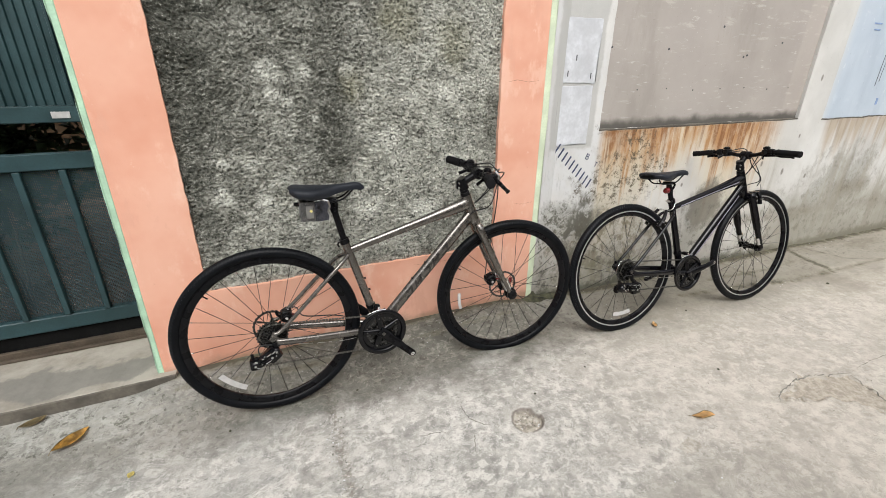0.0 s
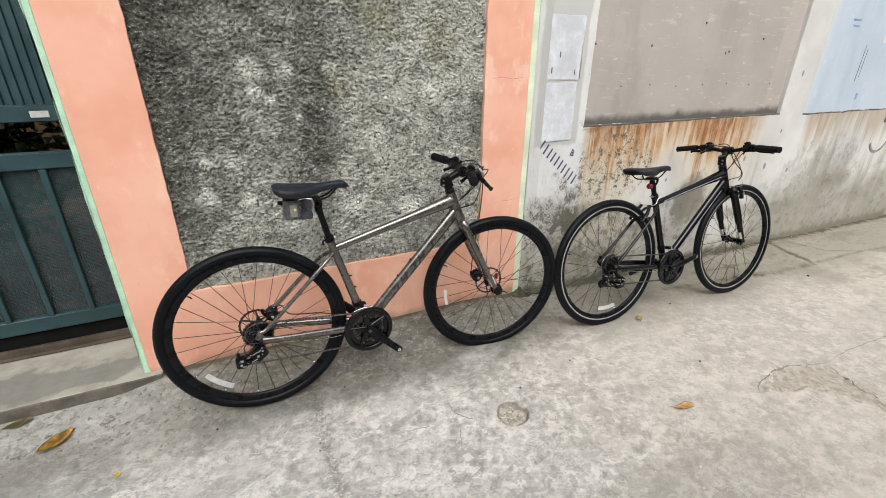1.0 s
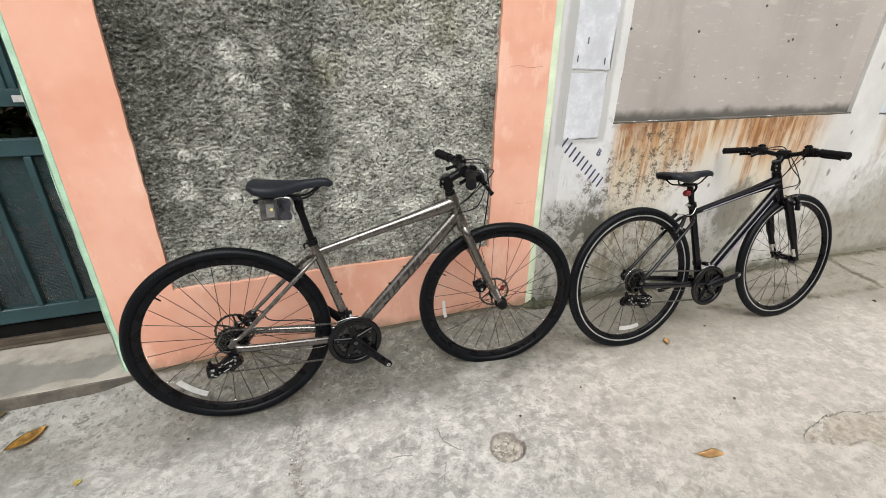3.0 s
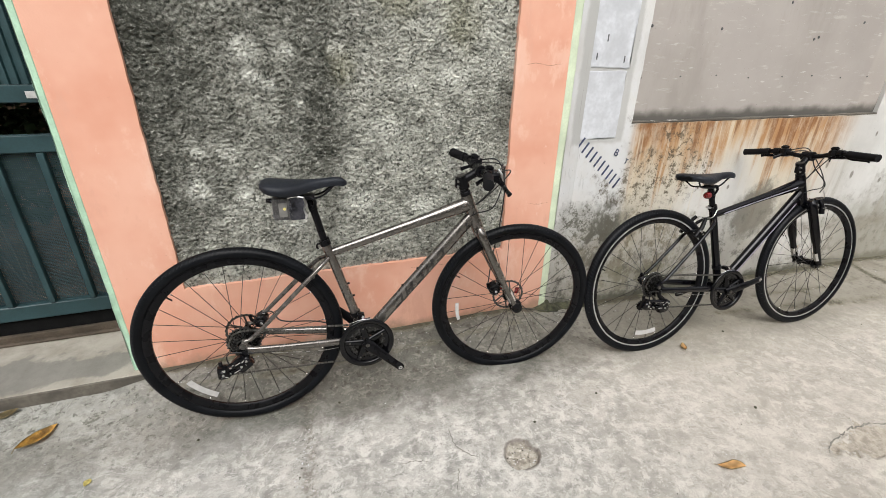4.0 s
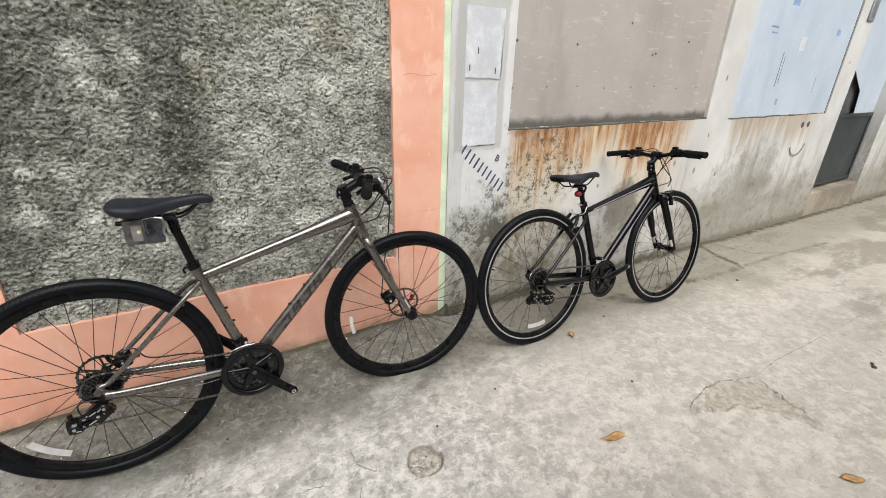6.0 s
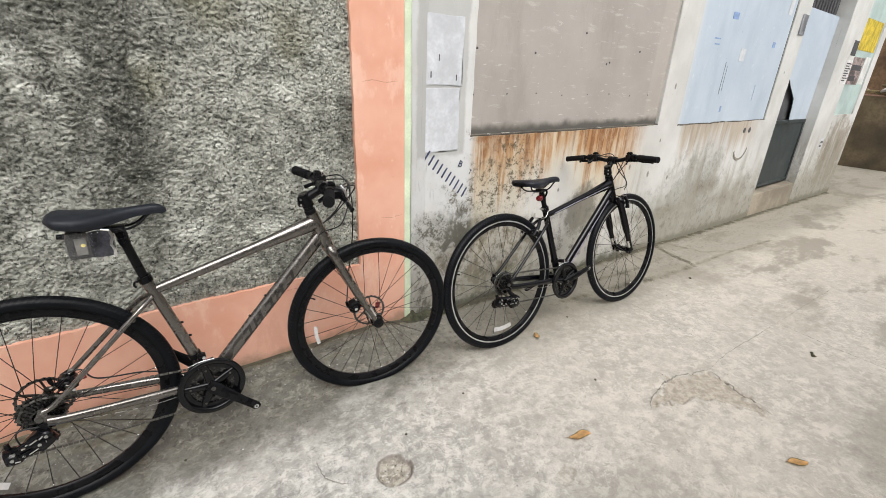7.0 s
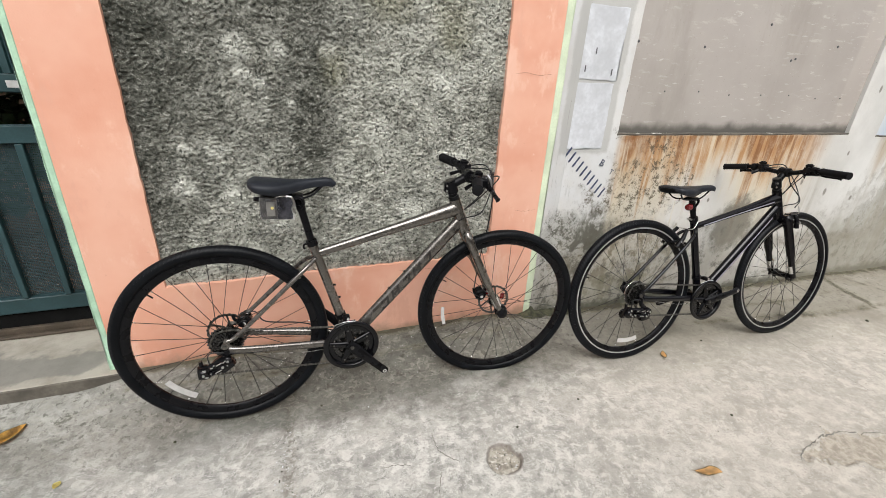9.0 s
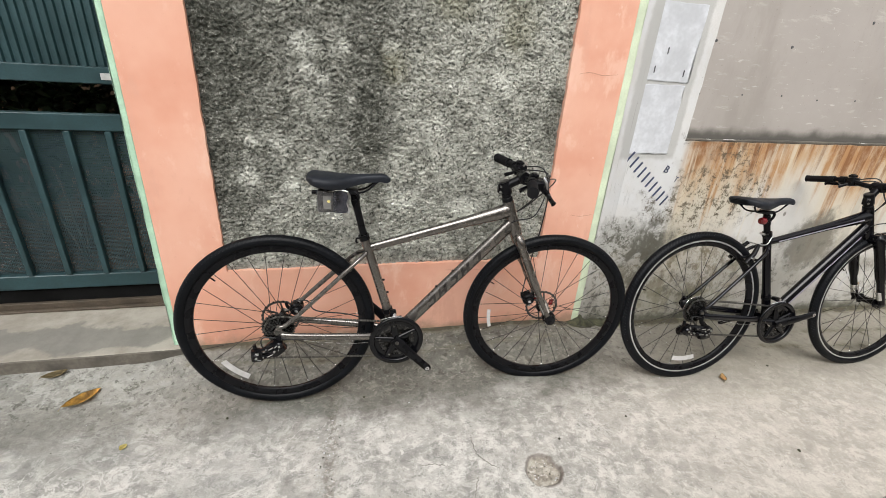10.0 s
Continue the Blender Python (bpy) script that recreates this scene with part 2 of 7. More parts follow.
def rough_cast():
    n = Nodes("rough_cast_render", 0.95, spec=0.15)
    x, y, z = n.xyz()
    flat = n.place((1, 1, 1.5))
    grain = n.noise(34, 9, 0.74, at=flat)
    blotch = n.noise(8, 8, 0.68, at=n.place((1, 1, 1.25), (2, 0, 3)))
    c = n.mix(n.ramp(grain, 0.36, 0.62), (0.25, 0.248, 0.222), (0.62, 0.612, 0.56))
    c = n.mix(n.ramp(blotch, 0.49, 0.58, 0.0, 0.55), c, (0.68, 0.672, 0.62))
    c = n.mix(n.ramp(blotch, 0.36, 0.46, 0.55, 0.0), c, (0.17, 0.168, 0.15))
    # soot that has run down from above
    streak = n.noise(2.6, 7, 0.66, at=n.place((1.0, 1.0, 0.42), (4.1, 0, 0)))
    c = n.mix(n.ramp(streak, 0.52, 0.66, 0.0, 0.5), c, (0.12, 0.118, 0.10))
    for k, (cx, cz, rx, rz, a) in enumerate(((-0.20, 1.10, 0.11, 0.80, 0.82), (-0.14, 1.42, 0.16, 0.36, 0.72), (0.02, 1.62, 0.36, 0.20, 0.68), (0.12, 1.55, 0.60, 0.34, 0.54), (-0.04, 0.98, 0.24, 0.45, 0.5), (0.05, 1.30, 0.40, 0.16, 0.35), (0.43, 1.45, 0.12, 0.36, 0.5), (0.75, 1.64, 0.25, 0.10, 0.3), (0.36, 1.08, 0.13, 0.36, 0.95), (0.24, 0.92, 0.10, 0.14, 0.5), (0.20, 1.12, 0.07, 0.16, 0.35), (-0.02, 1.17, 0.12, 0.14, 0.45), (1.13, 1.05, 0.05, 0.40, 0.3))):
        c = n.mix(n.math("MULTIPLY", n.blot(cx, cz, rx, rz, 20.0 + k, 1.0, 0.1, 1.25), n.ramp(grain, 0.42, 0.60, a, a * 0.7)), c, (0.06, 0.06, 0.05))
    # pale scabs where the render has been knocked or limed
    for k, (cx, cz, rx, rz) in enumerate(((0.135, 1.31, 0.05, 0.055), (0.15, 1.22, 0.035, 0.035), (0.275, 1.302, 0.028, 0.030), (0.20, 1.19, 0.03, 0.03), (0.30, 1.125, 0.018, 0.016), (0.03, 0.955, 0.05, 0.022), (-0.07, 0.965, 0.022, 0.022), (-0.09, 0.83, 0.045, 0.05), (0.06, 0.80, 0.04, 0.05), (0.62, 1.03, 0.08, 0.06), (0.50, 0.73, 0.09, 0.06), (0.88, 1.22, 0.07, 0.05), (0.93, 0.88, 0.10, 0.08), (0.44, 1.31, 0.035, 0.03), (0.70, 1.20, 0.06, 0.04), (0.78, 0.70, 0.09, 0.06), (0.22, 0.66, 0.07, 0.05))):
        c = n.mix(n.math("MULTIPLY", n.blot(cx, cz, rx, rz, 40.0 + k, 0.85, 0.35, 1.15), n.ramp(grain, 0.36, 0.54, 0.25, 0.8)), c, (0.84, 0.832, 0.78))
    for k, (cx, cz, rx, rz) in enumerate(((0.46, 1.25, 0.07, 0.09), (0.66, 1.50, 0.12, 0.10), (0.92, 1.42, 0.10, 0.12))):
        c = n.mix(n.math("MULTIPLY", n.blot(cx, cz, rx, rz, 61.0 + k, 1.0, 0.2, 1.2), 0.34), c, (0.36, 0.34, 0.21))
    # relief shading put into the colour: hollows near black, crests pale
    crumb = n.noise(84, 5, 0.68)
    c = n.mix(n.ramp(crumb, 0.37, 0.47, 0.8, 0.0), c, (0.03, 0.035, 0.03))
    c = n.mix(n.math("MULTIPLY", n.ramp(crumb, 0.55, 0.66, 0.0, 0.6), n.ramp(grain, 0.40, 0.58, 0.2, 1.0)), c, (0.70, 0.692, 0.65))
    c = n.mix(1.0, c, (0.89, 0.90, 0.868), "MULTIPLY")
    n.set("Base Color", c)
    n.bump(n.math("ADD", n.noise(60, 5, 0.7, at=flat), n.math("MULTIPLY", crumb, 0.8)), 1.0, 0.012)
    return n.m


def orange_paint():
    n = Nodes("salmon_wall_paint", 0.75, spec=0.3)
    x, y, z = n.xyz()
    c = n.mix(n.ramp(n.noise(2.4, 4, 0.6), 0.3, 0.7), (0.665, 0.325, 0.225), (0.74, 0.425, 0.315))
    c = n.mix(n.ramp(n.noise(7, 5, 0.65, at=n.place((1, 1, 0.6))), 0.53, 0.66, 0.0, 0.6), c, (0.78, 0.51, 0.40))
    c = n.mix(n.ramp(n.noise(3.5, 7, 0.72, at=n.place((1, 1, 0.35), (4, 0, 2))), 0.55, 0.62, 0.0, 0.55), c, (0.65, 0.35, 0.255))
    c = n.mix(n.ramp(n.noise(13, 6, 0.7, at=n.place((1, 1, 0.8), (8, 0, 2))), 0.64, 0.72, 0.0, 0.4), c, (0.80, 0.58, 0.47))
    dirt = n.math("ADD", z, n.math("MULTIPLY", n.noise(9, 5, 0.7), 0.16))
    c = n.mix(n.ramp(dirt, 0.14, 0.22, 0.75, 0.0), c, (0.27, 0.19, 0.13))
    c = n.mix(n.ramp(n.noise(30, 4, 0.7), 0.66, 0.75, 0.0, 0.35), c, (0.45, 0.22, 0.15))
    n.set("Base Color", c)
    n.bump(n.math("ADD", n.noise(18, 5, 0.6), n.math("MULTIPLY", n.noise(160, 2), 0.3)), 0.25, 0.004)
    return n.m


def white_wash():
    n = Nodes("stained_whitewash", 0.85, spec=0.25)
    x, y, z = n.xyz()

    blot = n.blot
    c = n.mix(n.ramp(n.noise(1.6, 5, 0.6), 0.3, 0.7), (0.52, 0.507, 0.478), (0.66, 0.645, 0.615))
    c = n.mix(n.ramp(n.noise(5, 7, 0.72, at=n.place((1, 1, 0.5), (3, 0, 1))), 0.52, 0.70, 0.0, 0.5), c, (0.48, 0.47, 0.435))
    sm = n.math("MULTIPLY", n.math("MULTIPLY", n.ramp(n.math("ADD", x, n.math("MULTIPLY", n.noise(7, 5, 0.7), 0.06)), 1.50, 1.53), n.ramp(n.math("ADD", x, n.math("MULTIPLY", n.noise(5, 5, 0.7), 0.06)), 1.82, 1.84, 1.0, 0.0)), n.ramp(n.math("ADD", z, n.math("MULTIPLY", n.noise(9, 5, 0.7), 0.05)), 0.92, 0.95))
    c = n.mix(n.math("MULTIPLY", sm, 0.75), c, (0.40, 0.40, 0.385))
    cool = n.math("MULTIPLY", n.math("MULTIPLY", n.ramp(x, 1.82, 1.88, 1.0, 0.0), n.ramp(sm, 0.0, 1.0, 1.0, 0.1)), n.ramp(n.math("ADD", z, n.math("MULTIPLY", n.noise(4, 6, 0.7), 0.4)), 0.65, 0.95))
    c = n.mix(n.math("MULTIPLY", cool, n.ramp(n.noise(6, 7, 0.7, at=n.place((1, 1, 0.6), (1, 0, 9))), 0.36, 0.6, 0.2, 0.7)), c, (0.62, 0.632, 0.64))
    # creamy soaking and rust runs under the sheet-covered windows
    wide = n.noise(3.2, 4, 0.55, at=n.place((1.0, 1.0, 0.16), (0.7, 0, 0)))
    lean = n.place((1.0, 1.0, 0.05), (0, 0, 0), (0, 0.006, 0))
    runs_a = n.noise(11, 5, 0.6, at=lean)
    runs_b = n.noise(19, 5, 0.62, at=n.place((1.0, 1.0, 0.045), (5.3, 0, 0)))
    runs_c = n.noise(26, 4, 0.6, at=n.place((1.0, 1.0, 0.05), (1.3, 0, 0)))
    worn = n.ramp(n.noise(16, 7, 0.75, at=n.place((1, 1, 0.5), (9, 0, 2))), 0.36, 0.60, 0.45, 1.0)
    below = n.ramp(z, 0.992, 1.010, 1.0, 0.0)
    under = n.math("MULTIPLY", below, n.math("MULTIPLY", n.ramp(x, 1.84, 1.93), n.ramp(x, 3.15, 3.62, 1.0, 0.0)))
    drop = n.math("SUBTRACT", 1.0, z)
    c = n.mix(n.math("MULTIPLY", under, n.ramp(n.math("SUBTRACT", n.math("MULTIPLY", wide, 2.0), drop), 0.25, 0.95, 0.0, 0.65)), c, (0.57, 0.50, 0.365))
    wash = n.ramp(n.math("SUBTRACT", n.math("MULTIPLY", n.math("ADD", wide, n.math("MULTIPLY", runs_a, 0.9)), 0.62), n.math("MULTIPLY", drop, 1.25)), 0.18, 0.50)
    c = n.mix(n.math("MULTIPLY", n.math("MULTIPLY", under, worn), n.math("MULTIPLY", wash, 0.75)), c, (0.47, 0.27, 0.115))
    fall = n.math("MULTIPLY", drop, 0.42)
    rust = n.ramp(n.math("SUBTRACT", n.math("ADD", runs_a, n.math("MULTIPLY", n.math("SUBTRACT", wide, 0.5), 0.35)), fall), 0.42, 0.53)
    c = n.mix(n.math("MULTIPLY", n.math("MULTIPLY", under, worn), n.math("MULTIPLY", rust, 0.72)), c, (0.38, 0.185, 0.07))
    pale = n.math("MULTIPLY", under, n.ramp(n.math("SUBTRACT", runs_c, n.math("MULTIPLY", drop, 0.1)), 0.55, 0.64, 0.0, 0.75))
    c = n.mix(pale, c, (0.62, 0.55, 0.42))
    dark = n.ramp(n.math("SUBTRACT", n.math("ADD", runs_b, n.math("MULTIPLY", n.math("SUBTRACT", wide, 0.5), 0.3)), n.math("MULTIPLY", drop, 0.62)), 0.43, 0.54)
    c = n.mix(n.math("MULTIPLY", n.math("MULTIPLY", under, worn), n.math("MULTIPLY", dark, 0.80)), c, (0.20, 0.085, 0.034))
    under2 = n.math("MULTIPLY", below, n.math("MULTIPLY", n.ramp(x, 4.02, 4.15), n.ramp(x, 5.3, 5.75, 1.0, 0.0)))
    c = n.mix(n.math("MULTIPLY", under2, n.math("MULTIPLY", n.ramp(n.math("SUBTRACT", n.math("MULTIPLY", runs_a, 0.7), drop), 0.02, 0.30), 0.6)), c, (0.36, 0.25, 0.14))
    c = n.mix(n.math("MULTIPLY", under2, n.math("MULTIPLY", n.ramp(n.math("SUBTRACT", runs_b, n.math("MULTIPLY", drop, 0.5)), 0.46, 0.56), 0.28)), c, (0.22, 0.16, 0.11))
    # brown mould and bare plaster
    speck = n.ramp(n.noise(30, 9, 0.82), 0.49, 0.57)
    c = n.mix(n.math("MULTIPLY", blot(2.08, 0.72, 0.34, 0.26, 3.0), n.ramp(speck, 0.0, 1.0, 0.10, 0.9)), c, (0.09, 0.07, 0.045))
    c = n.mix(n.math("MULTIPLY", blot(1.60, 0.30, 0.26, 0.36, 5.0, 1.5, 0.6, 1.15), n.ramp(speck, 0.0, 1.0, 0.30, 0.92)), c, (0.085, 0.083, 0.068))
    c = n.mix(n.math("MULTIPLY", blot(2.02, 0.30, 0.46, 0.24, 8.0), n.ramp(speck, 0.0, 1.0, 0.35, 0.6)), c, (0.25, 0.215, 0.145))
    c = n.mix(n.math("MULTIPLY", blot(2.92, 0.44, 0.24, 0.20, 11.0, 0.8), 0.85), c, (0.15, 0.138, 0.11))
    c = n.mix(n.math("MULTIPLY", blot(4.55, 0.45, 0.60, 0.34, 13.0), n.ramp(speck, 0.0, 1.0, 0.35, 0.55)), c, (0.20, 0.18, 0.14))
    c = n.mix(n.math("MULTIPLY", blot(8.6, 0.45, 0.75, 0.62, 15.0, 0.9), n.ramp(n.noise(6, 6, 0.7, at=n.place((1, 1, 0.2), (2, 0, 0))), 0.35, 0.6, 0.25, 0.85)), c, (0.25, 0.205, 0.15))
    flaked = n.noise(11, 9, 0.74, at=n.place((1, 1, 0.8), (5, 0, 2)))
    c = n.mix(n.math("MULTIPLY", blot(2.10, 0.28, 0.50, 0.24, 53.0, 0.9, 0.5, 1.2), n.ramp(flaked, 0.44, 0.54, 0.85, 0.0)), c, (0.15, 0.125, 0.075))
    c = n.mix(n.math("MULTIPLY", blot(1.80, 0.40, 0.14, 0.24, 57.0, 0.9, 0.4, 1.2), n.ramp(flaked, 0.48, 0.58, 0.9, 0.15)), c, (0.07, 0.066, 0.05))
    c = n.mix(n.math("MULTIPLY", blot(2.05, 0.10, 0.46, 0.10, 59.0, 0.7, 0.6, 1.2), n.ramp(flaked, 0.46, 0.56, 0.85, 0.35)), c, (0.12, 0.115, 0.055))
    for cx, cz, rx, rz, sd, a in ((1.68, 0.47, 0.24, 0.13, 31.0, 0.8), (1.52, 0.09, 0.10, 0.11, 37.0, 0.95), (1.86, 0.50, 0.14, 0.10, 43.0, 0.7), (1.60, 0.58, 0.16, 0.05, 47.0, 0.6)):
        c = n.mix(n.math("MULTIPLY", blot(cx, cz, rx, rz, sd, 1.3, 0.4, 1.15), n.ramp(speck, 0.0, 1.0, a * 0.28, a)), c, (0.115, 0.112, 0.09))
    for k, (cx, cz, rx, rz, a) in enumerate(((3.55, 0.28, 0.30, 0.07, 0.7), (4.05, 0.24, 0.32, 0.08, 0.7), (4.75, 0.40, 0.34, 0.10, 0.75), (5.25, 0.22, 0.30, 0.09, 0.7), (5.75, 0.34, 0.14, 0.16, 0.5), (3.30, 0.50, 0.10, 0.12, 0.4), (4.42, 0.62, 0.06, 0.30, 0.5), (4.62, 0.55, 0.05, 0.36, 0.6), (8.3, 0.55, 0.12, 0.45, 0.6), (8.7, 0.35, 0.14, 0.40, 0.6))):
        c = n.mix(n.math("MULTIPLY", blot(cx, cz, rx, rz, 90.0 + 3 * k, 0.8, 0.3, 1.2), n.ramp(speck, 0.0, 1.0, a * 0.6, a)), c, (0.15, 0.128, 0.09))
    sooty = n.noise(7, 6, 0.64, at=n.place((1, 1, 0.10), (6, 0, 1)))
    c = n.mix(n.math("MULTIPLY", n.math("MULTIPLY", n.ramp(x, 2.7, 3.2), n.ramp(n.math("ADD", z, n.math("MULTIPLY", n.noise(3, 5, 0.7), 0.5)), 0.75, 1.2, 1.0, 0.0)), n.ramp(sooty, 0.50, 0.60, 0.0, 0.55)), c, (0.36, 0.33, 0.27))
    # grime at the foot
    foot = n.math("ADD", n.math("ADD", z, n.math("MULTIPLY", x, 0.022)), n.math("MULTIPLY", n.math("SUBTRACT", n.noise(2.6, 7, 0.7, at=n.place((1, 1, 0.8))), 0.5), 1.5))
    c = n.mix(n.ramp(foot, 0.02, 0.5, 0.6, 0.0), c, (0.33, 0.31, 0.26))
    c = n.mix(n.math("MULTIPLY", n.ramp(n.noise(15, 8, 0.78), 0.50, 0.62), n.ramp(foot, 0.1, 0.75, 0.75, 0.0)), c, (0.11, 0.105, 0.09))
    c = n.mix(n.ramp(n.math("ADD", n.math("ADD", z, n.math("MULTIPLY", x, 0.022)), n.math("MULTIPLY", n.math("SUBTRACT", n.noise(9, 6, 0.7), 0.5), 0.16)), 0.045, 0.11, 0.85, 0.0), c, (0.075, 0.075, 0.05))
    c = n.mix(n.ramp(x, 3.3, 4.2, 0.0, 1.0), c, n.mix(1.0, c, (0.95, 0.97, 0.985), "MULTIPLY"))
    low = n.math("ADD", z, n.math("MULTIPLY", n.math("SUBTRACT", n.noise(3.4, 7, 0.72, at=n.place((1, 1, 0.7), (2, 0, 5))), 0.5), 1.3))
    c = n.mix(n.math("MULTIPLY", n.ramp(x, 3.2, 4.0), n.ramp(low, 0.15, 0.62, 0.6, 0.0)), c, (0.27, 0.25, 0.20))
    drip = n.math("MULTIPLY", n.math("MULTIPLY", n.ramp(x, 1.46, 1.49), n.ramp(x, 1.60, 1.64, 1.0, 0.0)), n.math("MULTIPLY", n.ramp(z, 0.62, 0.74), n.ramp(z, 0.94, 0.96, 1.0, 0.0)))
    c = n.mix(n.math("MULTIPLY", drip, n.ramp(n.noise(75, 4, 0.6, at=n.place((1, 1, 0.06), (2, 0, 0))), 0.60, 0.66, 0.0, 0.5)), c, (0.20, 0.20, 0.19))
    for k, (cx, cz, rx, rz) in enumerate(((3.83, 1.28, 0.014, 0.026), (3.70, 0.62, 0.018, 0.03), (3.78, 0.88, 0.012, 0.018), (5.90, 1.44, 0.014, 0.016), (2.62, 0.62, 0.012, 0.016), (3.42, 0.70, 0.014, 0.024), (4.02, 0.56, 0.016, 0.022))):
        c = n.mix(n.math("MULTIPLY", blot(cx, cz, rx, rz, 70.0 + 2 * k, 0.5, 0.5, 1.1), 0.8), c, (0.17, 0.155, 0.13))
    # thin drips and pinholes
    c = n.mix(n.math("MULTIPLY", n.ramp(n.noise(60, 3, 0.5, at=n.place((1, 1, 0.02))), 0.68, 0.74), n.ramp(n.noise(3, 2), 0.45, 0.6, 0.0, 0.5)), c, (0.20, 0.19, 0.17))
    c = n.mix(n.ramp(n.noise(90, 3, 0.6), 0.70, 0.76, 0.0, 0.7), c, (0.16, 0.15, 0.13))
    n.set("Base Color", c)
    n.bump(n.math("ADD", n.noise(12, 7, 0.72), n.math("MULTIPLY", n.noise(120, 4), 0.35)), 0.45, 0.007)
    return n.m


def grey_sheet():
    n = Nodes("weathered_grey_sheet", 0.7, spec=0.3)
    x, y, z = n.xyz()
    c = n.mix(n.ramp(n.noise(1.8, 4, 0.6), 0.3, 0.7), (0.335, 0.305, 0.278), (0.395, 0.362, 0.332))
    c = n.mix(n.ramp(n.noise(16, 5, 0.7, at=n.place((0.35, 1, 1.8))), 0.57, 0.68, 0.0, 0.55), c, (0.52, 0.49, 0.455))
    c = n.mix(n.ramp(n.noise(34, 4, 0.6, at=n.place((0.3, 1, 1.6), (2, 0, 5), (0, -0.12, 0))), 0.65, 0.72, 0.0, 0.55), c, (0.62, 0.60, 0.57))
    c = n.mix(n.ramp(n.noise(46, 4, 0.6), 0.67, 0.73, 0.0, 0.5), c, (0.62, 0.60, 0.57))
    c = n.mix(n.ramp(n.noise(85, 4, 0.65, at=n.place((1, 1, 1), (6, 0, 2))), 0.64, 0.70, 0.0, 0.45), c, (0.17, 0.15, 0.13))
    c = n.mix(n.ramp(n.noise(2.6, 6, 0.7, at=n.place((1, 1, 0.35), (5, 0, 0))), 0.52, 0.66, 0.0, 0.35), c, (0.26, 0.235, 0.205))
    c = n.mix(n.ramp(n.math("ADD", x, n.math("MULTIPLY", n.noise(4, 4), 0.02)), 3.50, 3.53, 0.0, 0.22), c, (0.50, 0.45, 0.40))
    wob = n.math("ADD", z, n.math("MULTIPLY", n.noise(6, 4), 0.10))
    c = n.mix(n.ramp(wob, 1.07, 1.125, 0.93, 0.0), c, (0.085, 0.08, 0.07))
    n.set("Base Color", c)
    n.bump(n.noise(40, 4), 0.12, 0.002)
    return n.m


def blue_sheet():
    n = Nodes("pale_blue_sheet", 0.5, spec=0.4)
    x, y, z = n.xyz()
    c = n.mix(n.ramp(n.noise(1.7, 3, 0.6), 0.3, 0.7), (0.43, 0.50, 0.575), (0.495, 0.56, 0.63))
    c = n.mix(n.ramp(n.noise(9, 5, 0.7), 0.60, 0.72, 0.0, 0.5), c, (0.58, 0.64, 0.70))
    c = n.mix(n.ramp(n.noise(30, 5, 0.65, at=n.place((1, 1, 0.6), (3, 0, 4))), 0.63, 0.70, 0.0, 0.5), c, (0.66, 0.69, 0.72))
    c = n.mix(n.ramp(n.noise(55, 4, 0.65, at=n.place((1, 1, 0.5), (8, 0, 1))), 0.66, 0.71, 0.0, 0.5), c, (0.22, 0.27, 0.36))
    c = n.mix(n.ramp(n.noise(3, 6, 0.7, at=n.place((1, 1, 0.3), (1, 0, 7))), 0.50, 0.66, 0.0, 0.3), c, (0.33, 0.40, 0.48))
    c = n.mix(n.math("MULTIPLY", n.ramp(x, 4.00, 4.10, 1.0, 0.0), 0.6), c, (0.58, 0.60, 0.61))
    n.set("Base Color", c)
    n.bump(n.noise(5, 2), 0.1, 0.004)
    return n.m


def perforated():
    """Dark green sheet steel with rows of small round holes."""
    n = Nodes("perforated_green_sheet", 0.45, spec=0.4)
    n.set("Base Color", n.mix(n.ramp(n.noise(4, 4), 0.3, 0.7), (0.016, 0.034, 0.040), (0.030, 0.055, 0.06)))
    hole = n.voronoi(1.0, at=n.place((150, 0.0, 150)), rand=0.0)
    clear = n.t.nodes.new("ShaderNodeBsdfTransparent")
    both = n.node("ShaderNodeMixShader", Fac=n.math("LESS_THAN", hole, 0.34))
    n.t.links.new(n.b.outputs[0], both.inputs[1])
    n.t.links.new(clear.outputs[0], both.inputs[2])
    n.t.links.new(both.outputs[0], n.t.nodes["Material Output"].inputs["Surface"])
    return n.m


def sill_cement():
    n = Nodes("stained_cement_sill", 0.9, spec=0.3)
    x, y, z = n.xyz()
    c = n.mix(n.ramp(n.noise(5, 6, 0.68), 0.35, 0.65), (0.25, 0.227, 0.19), (0.36, 0.333, 0.285))
    wet = n.math("ADD", y, n.math("MULTIPLY", n.math("SUBTRACT", n.noise(3.2, 5, 0.6), 0.5), 0.42))
    c = n.mix(n.math("MULTIPLY", n.ramp(wet, 0.01, 0.05), n.ramp(wet, 0.17, 0.20, 0.62, 0.0)), c, (0.14, 0.138, 0.128))
    c = n.mix(n.ramp(n.noise(60, 4, 0.7), 0.62, 0.72, 0.0, 0.5), c, (0.14, 0.13, 0.115))
    n.set("Base Color", c)
    n.bump(n.noise(30, 6, 0.7), 0.5, 0.006)
    return n.m


